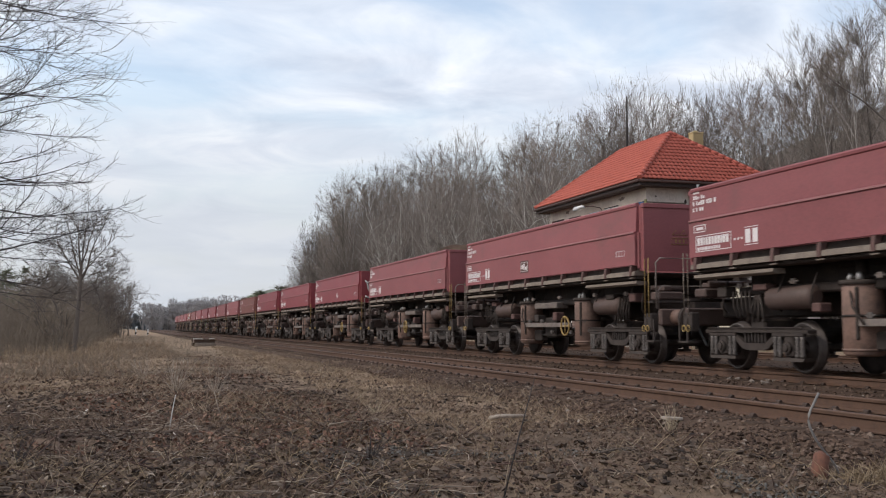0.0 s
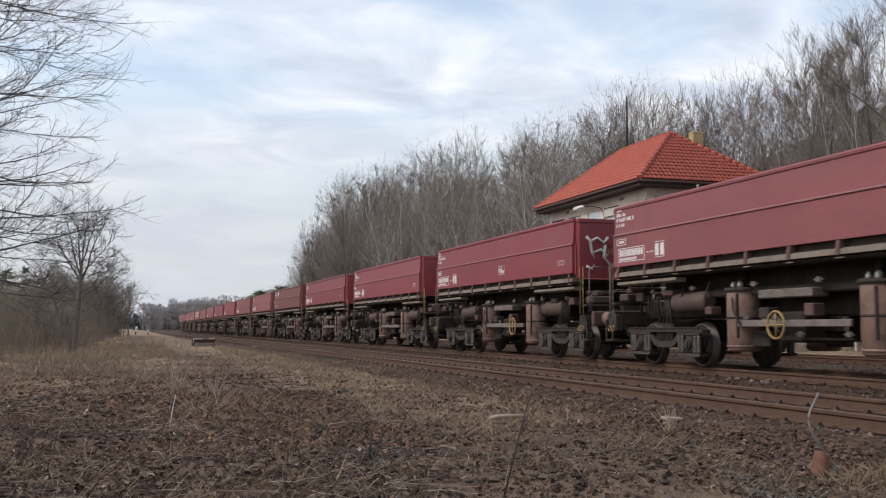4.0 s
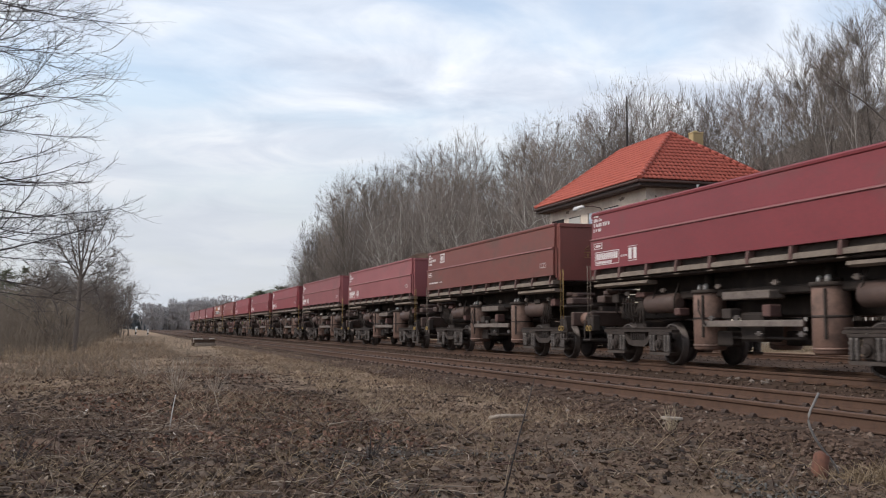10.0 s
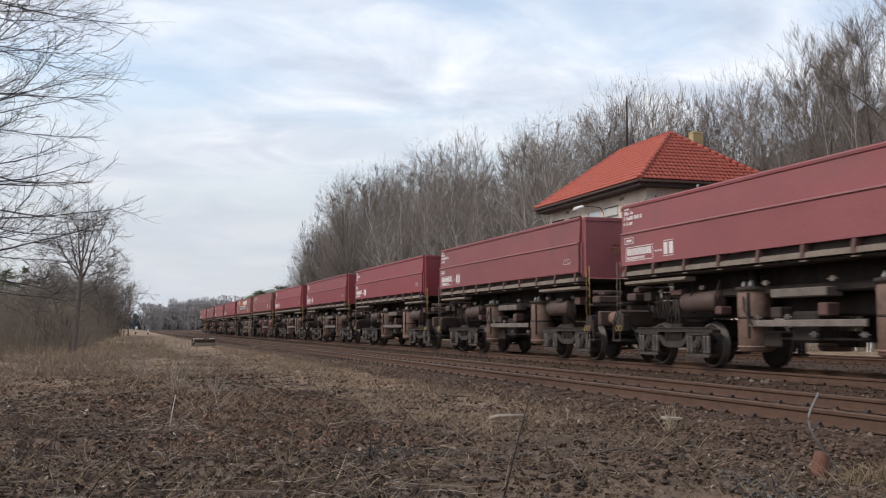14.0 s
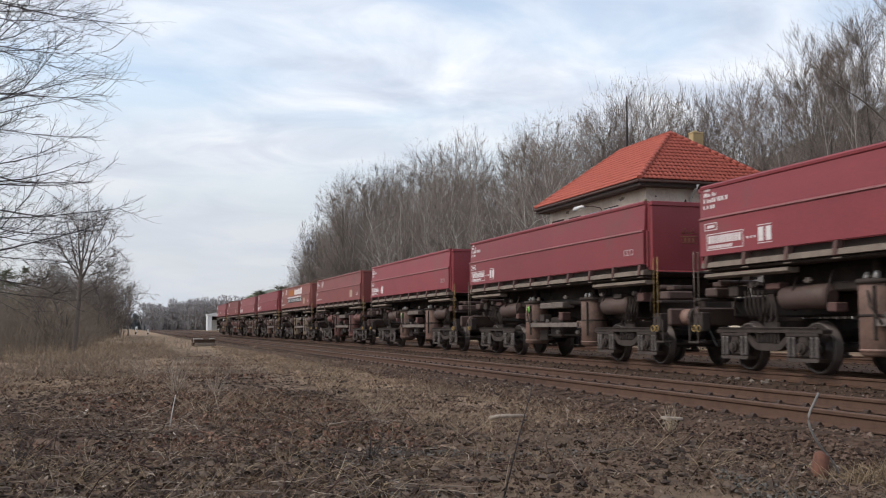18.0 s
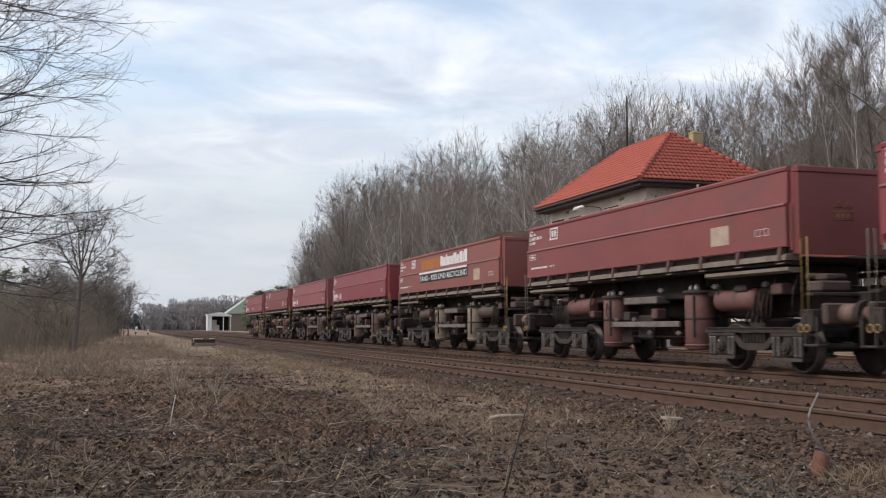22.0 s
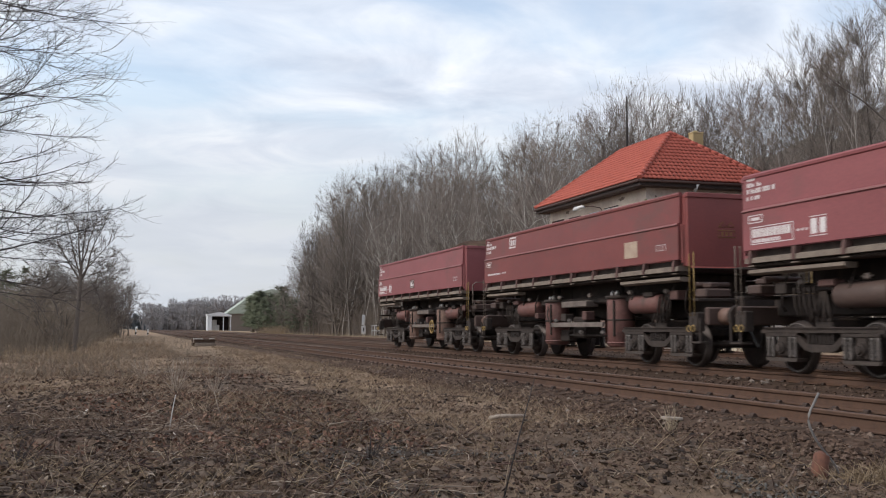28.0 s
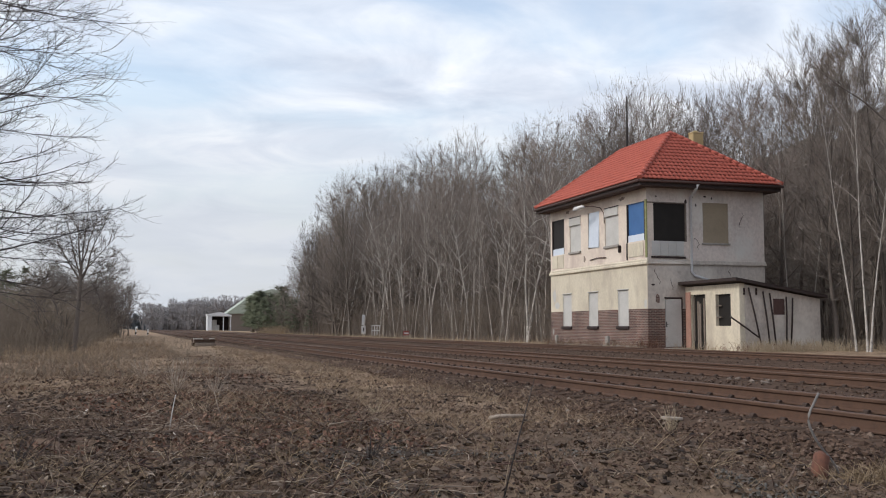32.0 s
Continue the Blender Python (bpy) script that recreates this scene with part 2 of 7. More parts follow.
M["chim"] = mat("yellow_chimney_brick", (0.48, 0.37, 0.19), (0.36, 0.28, 0.15), 0.9, 0, 3, 30)
M["moss"] = mat("mossy_olive_timber", (0.28, 0.29, 0.135), (0.18, 0.18, 0.09), 0.9, 0, 3, 30)
M["oldwood"] = mat("weathered_grey_wood", (0.23, 0.19, 0.16), (0.11, 0.085, 0.07), 0.9, 0, 3, 30, 0.5, 0.3, 0.15, stretch=(4, 4, 0.5))
M["pink"] = mat("faded_pink_frame", (0.42, 0.24, 0.19), (0.30, 0.17, 0.13), 0.9)
M["concrete"] = mat("weathered_concrete", (0.36, 0.34, 0.31), (0.24, 0.22, 0.20), 0.9)
M["signwhite"] = mat("white_sign_paint", (0.75, 0.75, 0.75), (0.6, 0.6, 0.6), 0.7)
M["bark"] = mat("grey_brown_bark", (0.19, 0.16, 0.136), (0.095, 0.08, 0.068), 0.95, 0, 2, 30, 0.5, 0.3, 0.25, stretch=(1, 1, 0.4))
M["birch"] = mat("pale_birch_bark", (0.50, 0.455, 0.405), (0.19, 0.167, 0.147), 0.85, 0, 1.6, 14, 0.46, 0.2, 0.3, stretch=(1, 1, 1.6))
M["twig"] = mat("bare_twigs", (0.245, 0.208, 0.182), (0.16, 0.135, 0.118), 0.9, 0, 0.4, 4, 0.5, 0.0, 0.25)
M["twigred"] = mat("reddish_birch_twigs", (0.258, 0.215, 0.188), (0.170, 0.141, 0.124), 0.9, 0, 0.4, 4, 0.5, 0.0, 0.25)
# Darker than the other twigs: shade of the dense wood put into the colour.
M["alder"] = mat("shade_toned_dark_twigs", (0.182, 0.150, 0.131), (0.118, 0.098, 0.086), 0.9, 0, 0.4, 4, 0.5, 0.0, 0.25)
M["alderbark"] = mat("dark_alder_bark", (0.15, 0.124, 0.108), (0.08, 0.067, 0.058), 0.95, 0, 2, 30, 0.5, 0.3, 0.25, stretch=(1, 1, 0.4))
M["scrubred"] = mat("brown_wood_scrub", (0.225, 0.188, 0.158), (0.14, 0.117, 0.098), 0.9, 0, 0.12, 2, 0.5, 0.0)
M["birchwhite"] = mat("white_birch_bark", (0.60, 0.56, 0.51), (0.12, 0.10, 0.09), 0.8, 0, 1.2, 7, 0.48, 0.2, 0.1, stretch=(1, 1, 1.8))
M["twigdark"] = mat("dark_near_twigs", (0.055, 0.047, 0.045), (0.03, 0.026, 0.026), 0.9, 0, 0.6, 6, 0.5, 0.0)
M["needle"] = mat("pine_needles", (0.135, 0.15, 0.098), (0.085, 0.098, 0.066), 0.9, 0, 1, 8, 0.5, 0.0, 0.2)
# Both far woods have distance haze mixed into their base colour.
M["farwood"] = mat("haze_greyed_bare_woods", (0.30, 0.281, 0.278), (0.26, 0.243, 0.241), 0.95, 0, 0.05, 0.6, 0.5, 0.0)
M["farpine"] = mat("haze_blued_pine_woods", (0.115, 0.13, 0.14), (0.085, 0.10, 0.112), 0.95, 0, 0.05, 0.6, 0.5, 0.0)
M["farbrown"] = mat("brown_wood_depth", (0.252, 0.220, 0.193), (0.163, 0.142, 0.125), 0.95, 0, 0.3, 3, 0.5, 0.0)
M["stick"] = island_mat("fallen_stick_wood", [(0.0, (0.05, 0.038, 0.032)), (0.6, (0.12, 0.088, 0.071)), (1.0, (0.24, 0.195, 0.16))])
M["scrub"] = mat("brown_scrub", (0.235, 0.19, 0.147), (0.14, 0.112, 0.088), 0.9, 0, 0.15, 2, 0.5, 0.0)
M["straw"] = mat("dry_straw", (0.38, 0.29, 0.195), (0.25, 0.185, 0.12), 0.9, 0, 0.15, 3, 0.5, 0.0)
M["palegrass"] = mat("pale_dry_grass", (0.45, 0.37, 0.265), (0.28, 0.22, 0.155), 0.9, 0, 0.4, 5, 0.5, 0.0)
M["deadwood"] = mat("bleached_dead_wood", (0.40, 0.34, 0.28), (0.25, 0.20, 0.16), 0.9, 0, 5, 40)
M["redsign"] = mat("faded_red_paint", (0.32, 0.085, 0.075), None, 0.7)
M["gravel"] = island_mat("grey_gravel", [(0.0, (0.045, 0.041, 0.037)), (0.6, (0.10, 0.092, 0.082)), (1.0, (0.17, 0.155, 0.14))])
M["leaf"] = island_mat("dead_leaves", [(0.0, (0.038, 0.025, 0.018)), (0.45, (0.098, 0.063, 0.044)), (0.85, (0.175, 0.121, 0.084)), (0.985, (0.30, 0.235, 0.18)), (1.0, (0.55, 0.5, 0.45))])
M["clod"] = island_mat("soil_clods", [(0.0, (0.025, 0.018, 0.015)), (0.5, (0.068, 0.049, 0.038)), (1.0, (0.14, 0.104, 0.08))])
M["stone"] = island_mat("ballast_stones", [(0.0, (0.034, 0.022, 0.017)), (0.5, (0.088, 0.056, 0.041)), (0.96, (0.138, 0.093, 0.069)), (1.0, (0.27, 0.23, 0.195))])
M["grass"] = island_mat("dry_grass", [(0.0, (0.13, 0.09, 0.055)), (0.6, (0.24, 0.175, 0.11)), (1.0, (0.37, 0.29, 0.20))])
M["mat"] = island_mat("matted_straw", [(0.0, (0.14, 0.097, 0.066)), (0.6, (0.275, 0.198, 0.138)), (1.0, (0.42, 0.325, 0.235))])
M["deadgrass"] = island_mat("dead_brown_grass", [(0.0, (0.085, 0.055, 0.040)), (0.6, (0.172, 0.112, 0.080)), (1.0, (0.30, 0.22, 0.158))])
M["deadstem"] = island_mat("bleached_dead_stems", [(0.0, (0.10, 0.074, 0.058)), (0.5, (0.24, 0.19, 0.15)), (1.0, (0.46, 0.39, 0.32))])
M["turf"] = island_mat("dead_turf_and_moss", [(0.0, (0.055, 0.042, 0.030)), (0.5, (0.118, 0.086, 0.061)), (0.9, (0.19, 0.143, 0.102)), (1.0, (0.30, 0.25, 0.19))])
M["redleaf"] = island_mat("reddish_dead_leaves", [(0.0, (0.06, 0.031, 0.022)), (0.6, (0.17, 0.088, 0.062)), (1.0, (0.28, 0.175, 0.125))])
M["stem"] = island_mat("bramble_stems", [(0.0, (0.035, 0.022, 0.02)), (0.6, (0.10, 0.06, 0.05)), (1.0, (0.20, 0.15, 0.12))])
M["orange"] = mat("rusty_orange_marker", (0.165, 0.075, 0.05), (0.085, 0.042, 0.032), 0.95, 0, 14, 60)
M["cable"] = mat("grey_cable", (0.21, 0.195, 0.185), None, 0.7)
M["greenroof"] = mat("pale_green_glass_roof", (0.38, 0.42, 0.345), (0.30, 0.335, 0.275), 0.5, 0, 0.3, 3)
M["green"] = mat("bright_green_sticker", (0.25, 0.62, 0.12), (0.2, 0.5, 0.1), 0.5)
M["signpaint"] = mat("faded_orange_lettering", (0.42, 0.17, 0.035), (0.30, 0.09, 0.035), 0.7, 0, 2, 20, 0.5)


def brick_material():
    m = bpy.data.materials.new("dark_red_brickwork")
    m.use_nodes = True
    nt = m.node_tree
    N, L = nt.nodes.new, nt.links.new
    b = nt.nodes["Principled BSDF"]
    b.inputs["Roughness"].default_value = 0.9
    co, br, sp, cb, ad = N("ShaderNodeTexCoord"), N("ShaderNodeTexBrick"), N("ShaderNodeSeparateXYZ"), N("ShaderNodeCombineXYZ"), N("ShaderNodeMath")
    L(co.outputs["Object"], sp.inputs[0])
    L(sp.outputs[0], ad.inputs[0])
    L(sp.outputs[1], ad.inputs[1])
    L(ad.outputs[0], cb.inputs[0])
    L(sp.outputs[2], cb.inputs[1])
    L(cb.outputs[0], br.inputs["Vector"])
    br.inputs["Color1"].default_value, br.inputs["Color2"].default_value, br.inputs["Mortar"].default_value = (0.115, 0.056, 0.047, 1), (0.06, 0.036, 0.032, 1), (0.21, 0.175, 0.15, 1)
    br.inputs["Scale"].default_value = 1.0
    br.inputs["Brick Width"].default_value, br.inputs["Row Height"].default_value, br.inputs["Mortar Size"].default_value = 0.25, 0.077, 0.012
    n, mx = N("ShaderNodeTexNoise"), N("ShaderNodeMixRGB")
    n.inputs["Scale"].default_value, n.inputs["Detail"].default_value = 1.1, 5
    L(co.outputs["Object"], n.inputs["Vector"])
    mx.blend_type = "MULTIPLY"
    mx.inputs[0].default_value = 0.8
    L(br.outputs["Color"], mx.inputs[1])
    L(n.outputs["Fac"], mx.inputs[2])
    gn = N("ShaderNodeMixRGB")
    gn.blend_type, gn.inputs[0].default_value, gn.inputs[2].default_value = "MULTIPLY", 1.0, (2.2, 2.15, 2.1, 1)
    L(mx.outputs[0], gn.inputs[1])
    L(gn.outputs[0], b.inputs["Base Color"])
    bp = N("ShaderNodeBump")
    bp.inputs["Strength"].default_value, bp.inputs["Distance"].default_value, bp.invert = 0.5, 0.01, True
    L(br.outputs["Fac"], bp.inputs["Height"])
    L(bp.outputs[0], b.inputs["Normal"])
    return m


M["brick"] = brick_material()


# ---- mesh helpers ----
class Geo:
    def __init__(self):
        self.v, self.f, self.s = [], [], []

    def add(self, verts, faces, smooth=False):
        n = len(self.v)
        self.v.extend(tuple(p) for p in verts)
        for q in faces:
            self.f.append(tuple(i + n for i in q))
            self.s.append(smooth)
        return self

    def box(self, x0, x1, y0, y1, z0, z1, b=0.0, m=None):
        c = ((x0 + x1) / 2, (y0 + y1) / 2, (z0 + z1) / 2)
        h = (abs(x1 - x0) / 2, abs(y1 - y0) / 2, abs(z1 - z0) / 2)
        if b <= 0:
            vs = [(sx * h[0], sy * h[1], sz * h[2]) for sx in (-1, 1) for sy in (-1, 1) for sz in (-1, 1)]
            fs = [(0, 1, 3, 2), (4, 6, 7, 5), (0, 4, 5, 1), (2, 3, 7, 6), (0, 2, 6, 4), (1, 5, 7, 3)]
        else:
            b = min(b, 0.45 * min(h) * 2)
            vs, idx = [], {}
            for sx in (-1, 1):
                for sy in (-1, 1):
                    for sz in (-1, 1):
                        for a in range(3):
                            e = [h[0] - b, h[1] - b, h[2] - b]
                            e[a] = h[a]
                            idx[sx, sy, sz, a] = len(vs)
                            vs.append((sx * e[0], sy * e[1], sz * e[2]))
            fs = []
            S = (-1, 1)
            for a in range(3):
                o = [i for i in range(3) if i != a]
                for s in S:
                    q = []
                    for u, w in ((-1, -1), (1, -1), (1, 1), (-1, 1)):
                        k = [0, 0, 0]
                        k[a], k[o[0]], k[o[1]] = s, u, w
                        q.append(idx[(*k, a)])
                    fs.append(q)
                for u in S:
                    for w in S:
                        k0, k1 = [0, 0, 0], [0, 0, 0]
                        k0[a], k1[a] = -1, 1
                        k0[o[0]] = k1[o[0]] = u
                        k0[o[1]] = k1[o[1]] = w
                        fs.append([idx[(*k0, o[0])], idx[(*k1, o[0])], idx[(*k1, o[1])], idx[(*k0, o[1])]])
            for sx in S:
                for sy in S:
                    for sz in S:
                        fs.append([idx[sx, sy, sz, 0], idx[sx, sy, sz, 1], idx[sx, sy, sz, 2]])
            fixed = []
            for q in fs:
                p = [Vector(vs[i]) for i in q]
                n = (p[1] - p[0]).cross(p[2] - p[0])
                mid = sum(p, Vector()) / len(p)
                fixed.append(tuple(q) if n.dot(mid) > 0 else tuple(reversed(q)))
            fs = fixed
        vs = [Vector(p) for p in vs]
        if m:
            vs = [m @ p for p in vs]
        self.add([(p[0] + c[0], p[1] + c[1], p[2] + c[2]) for p in vs], fs)
        return self

    def cyl(self, p0, p1, r0, r1=None, n=12, caps=True):
        r1 = r0 if r1 is None else r1
        return self.tube([p0, p1], [r0, r1], n, caps)

    def tube(self, pts, rad, n=6, caps=True):
        P = np.array(pts, float)
        T = np.gradient(P, axis=0)
        T /= np.linalg.norm(T, axis=1)[:, None] + 1e-9
        ref = np.array([0, 0, 1.0]) if abs(T[0][2]) < 0.9 else np.array([1.0, 0, 0])
        A = np.cross(T, ref)
        A /= np.linalg.norm(A, axis=1)[:, None] + 1e-9
        B = np.cross(T, A)
        ang = np.arange(n) * 2 * np.pi / n
        V = P[:, None] + np.array(rad, float)[:, None, None] * (np.cos(ang)[None, :, None] * A[:, None] + np.sin(ang)[None, :, None] * B[:, None])
        k = len(pts)
        fs = [(i * n + j, i * n + (j + 1) % n, (i + 1) * n + (j + 1) % n, (i + 1) * n + j) for i in range(k - 1) for j in range(n)]
        self.add(V.reshape(-1, 3).tolist(), fs, True)
        if caps:
            o = len(self.v) - k * n
            self.f += [tuple(o + j for j in reversed(range(n))), tuple(o + (k - 1) * n + j for j in range(n))]
            self.s += [False, False]
        return self

    def prism(self, prof, axis, a0, a1):
        """A closed outline, pushed along an axis. prof: pairs in the other two axes, in order."""
        n = len(prof)

        def at(q, a):
            return (a, *q) if axis == 0 else (q[0], a, q[1]) if axis == 1 else (*q, a)

        vs = [at(q, a0) for q in prof] + [at(q, a1) for q in prof]
        fs = [(i, (i + 1) % n, n + (i + 1) % n, n + i) for i in range(n)] + [tuple(reversed(range(n))), tuple(range(n, 2 * n))]
        area = sum(prof[i][0] * prof[(i + 1) % n][1] - prof[(i + 1) % n][0] * prof[i][1] for i in range(n))
        if (area < 0) != (axis == 1):
            fs = [tuple(reversed(q)) for q in fs]
        return self.add(vs, fs)

    def ring(self, c, axis, R, r, n=20, k=6):
        pts = []
        for i in range(n):
            a = 2 * math.pi * i / n
            u, w = math.cos(a), math.sin(a)
            for j in range(k):
                t = 2 * math.pi * j / k
                q, h = R + r * math.cos(t), r * math.sin(t)
                p = {0: (h, u * q, w * q), 1: (u * q, h, w * q), 2: (u * q, w * q, h)}[axis]
                pts.append((c[0] + p[0], c[1] + p[1], c[2] + p[2]))
        fs = [(i * k + j, ((i + 1) % n) * k + j, ((i + 1) % n) * k + (j + 1) % k, i * k + (j + 1) % k) for i in range(n) for j in range(k)]
        return self.add(pts, fs, True)

    def mesh(self, name, material):
        me = bpy.data.meshes.new(name)
        me.from_pydata(self.v, [], self.f)
        me.polygons.foreach_set("use_smooth", self.s)
        me.materials.append(material)
        me.update()
        return me


def part(name, g, material, parent=None, label="", at=None):
    ob = new(name, g.mesh(name, material) if isinstance(g, Geo) else g)
    if parent:
        ob.parent = parent
    if at is not None:
        ob.matrix_basis = at
    if label:
        ob["label"] = label
    return ob


def thing(name, label, category, at=None, group="", kind=""):
    ob = tagged(new(name), label, category, group, kind)
    if at is not None:
        ob.matrix_basis = at
    return ob


def bulk(name, V, F, material, label, category, kind="stuff", smooth=False, parent=None):
    """Many small pieces in one mesh, from arrays."""
    me = bpy.data.meshes.new(name)
    V = np.asarray(V, np.float32).reshape(-1, 3)
    F = np.asarray(F, np.int32)
    k = F.shape[1]
    me.vertices.add(len(V))
    me.vertices.foreach_set("co", V.ravel())
    me.loops.add(F.size)
    me.loops.foreach_set("vertex_index", F.ravel())
    me.polygons.add(len(F))
    me.polygons.foreach_set("loop_start", np.arange(len(F), dtype=np.int32) * k)
    me.polygons.foreach_set("use_smooth", np.full(len(F), smooth))
    me.materials.append(material)
    me.update(calc_edges=True)
    me.validate()
    ob = new(name, me)
    if parent:
        ob.parent = parent
        ob["kind"] = kind
    else:
        tagged(ob, label, category, kind=kind)
    return ob


def pieces(V0, F0, n, pos, scale, rng, tilt=None, yaw=None):
    """n copies of a small shape, turned and sized: vertex and face arrays."""
    V0, F0 = np.array(V0, float), np.array(F0)
    a = rng.uniform(0, 2 * np.pi, n) if yaw is None else yaw
    t = rng.normal(0, 0.35, (n, 2)) if tilt is None else tilt
    V = V0[None] * scale.reshape(n, 1, -1)
    ca, sa = np.cos(a)[:, None], np.sin(a)[:, None]
    x, y, z = V[..., 0], V[..., 1], V[..., 2]
    z2, y2 = z * np.cos(t[:, :1]) + y * np.sin(t[:, :1]), y * np.cos(t[:, :1]) - z * np.sin(t[:, :1])
    z3, x2 = z2 * np.cos(t[:, 1:]) + x * np.sin(t[:, 1:]), x * np.cos(t[:, 1:]) - z2 * np.sin(t[:, 1:])
    W = np.stack([x2 * ca - y2 * sa, x2 * sa + y2 * ca, z3], -1) + pos[:, None]
    F = F0[None] + (np.arange(n) * len(V0))[:, None, None]
    return W.reshape(-1, 3), F.reshape(-1, F0.shape[1])


def tubes(lines, sides=3):
    """Many tapered tubes at once. lines: (points, radii) with any number of points."""
    Vs, Fs, base = [], [], 0
    by = {}
    for p, r in lines:
        by.setdefault(len(p), []).append((p, r))
    for k, group in by.items():
        P = np.array([g[0] for g in group], float)
        Rr = np.array([g[1] for g in group], float)
        T = np.gradient(P, axis=1)
        T /= np.linalg.norm(T, axis=2)[..., None] + 1e-9
        ref = np.where(np.abs(T[:, :1, 2:3]) < 0.9, [[[0, 0, 1.0]]], [[[1.0, 0, 0]]])
        A = np.cross(T, np.broadcast_to(ref, T.shape))
        A /= np.linalg.norm(A, axis=2)[..., None] + 1e-9
        B = np.cross(T, A)
        ang = np.arange(sides) * 2 * np.pi / sides
        V = P[:, :, None] + Rr[:, :, None, None] * (np.cos(ang)[:, None] * A[:, :, None] + np.sin(ang)[:, None] * B[:, :, None])
        q = np.array([(i * sides + j, i * sides + (j + 1) % sides, (i + 1) * sides + (j + 1) % sides, (i + 1) * sides + j) for i in range(k - 1) for j in range(sides)])
        n = len(group)
        Fs.append((q[None] + (np.arange(n) * k * sides)[:, None, None]).reshape(-1, 4) + base)
        Vs.append(V.reshape(-1, 3))
        base += n * k * sides
    return np.concatenate(Vs), np.concatenate(Fs)


def bulk_mesh(name, V, F, material):
    ob = bulk(name, V, F, material, "x", "x", smooth=True)
    me = ob.data
    bpy.data.objects.remove(ob)
    return me


def lump(x, y, s, seed=0.0):
    return noise.noise((x * s + seed, y * s - seed, seed))


# ---- ground and line ----
def ground_z(x, y):
    """Height of the open ground: rough field, a low rise on the left verge, level along the line."""
    near = max(0.0, min(1.0, (5.6 - x) / 2.0))
    z = 0.02 + near * (0.10 * lump(x, y, 0.35) + 0.07 * lump(x, y, 1.1, 4.0) + 0.035 * lump(x, y, 2.7, 7.0) - 0.02)
    bank = max(0.0, min(1.0, (-3.0 - x + 0.012 * max(0.0, y)) / 16.0))
    z += 1.1 * bank * bank * (3 - 2 * bank) * max(0.0, min(1.0, (y - 18) / 30))
    if x > 21:
        z += 0.12 * min(1.0, (x - 21) / 2)
    return z


def make_ground():
    xs = sorted({round(v, 3) for v in (*np.arange(-14, 6.6, 0.22), *np.arange(6.6, 24, 1.2), *np.arange(24, 70, 4), *np.arange(-60, -14, 2.5), -3000, -1500, -700, -300, -140, -90, 100, 150, 300, 700, 1500, 3000)})
    ys = sorted({round(v, 3) for v in (*np.arange(2, 16, 0.2), *np.arange(16, 40, 0.5), *np.arange(40, 120, 3), *np.arange(120, 320, 10), *np.arange(-40, 2, 4), -3000, -900, -250, -100, 400, 600, 1000, 1800, 3500)})
    V = [(x, y, ground_z(x, y)) for y in ys for x in xs]
    nx = len(xs)
    F = [(j * nx + i, j * nx + i + 1, (j + 1) * nx + i + 1, (j + 1) * nx + i) for j in range(len(ys) - 1) for i in range(nx - 1)]
    bulk("ground", V, F, M["soil"], "rough brown field with leaf litter and dry grass", "ground", "structure", True)
    # the ballast bed under all three tracks
    bx = [5.35, 5.75, 6.2, 6.9, 7.9, 8.6, 9.3, 10.1, 10.9, 12.1, 13.3, 14.2, 15.5, 17.4, 18.4, 19.5, 20.6, 21.3, 21.9]
    bz = [-0.03, 0.06, 0.125, 0.125, 0.125, 0.125, 0.10, 0.105, 0.125, 0.125, 0.125, 0.08, 0.06, 0.09, 0.125, 0.125, 0.125, 0.07, 0.0]
    by = list(np.arange(-30, 40, 0.5)) + list(np.arange(40, 130, 2.0)) + list(np.arange(130, 700, 20.0))
    V = [(x + bend(y) + 0.12 * lump(x, y, 0.7, 2), y, z + 0.02 * lump(x, y, 2.1, 9)) for y in by for x, z in zip(bx, bz)]
    nx = len(bx)
    F = [(j * nx + i, j * nx + i + 1, (j + 1) * nx + i + 1, (j + 1) * nx + i) for j in range(len(by) - 1) for i in range(nx - 1)]
    bulk("ballast_bed", V, F, M["ballast"], "rust-stained stone ballast bed under the railway tracks", "ballast", "structure", True)


RAIL_PROFILE = [(-0.07, 0.0), (0.07, 0.0), (0.07, 0.014), (0.014, 0.032), (0.011, 0.105), (0.034, 0.122), (0.036, 0.15), (0.028, 0.16), (-0.028, 0.16), (-0.036, 0.15), (-0.034, 0.122), (-0.011, 0.105), (-0.014, 0.032), (-0.07, 0.014)]
GAP = 0.535


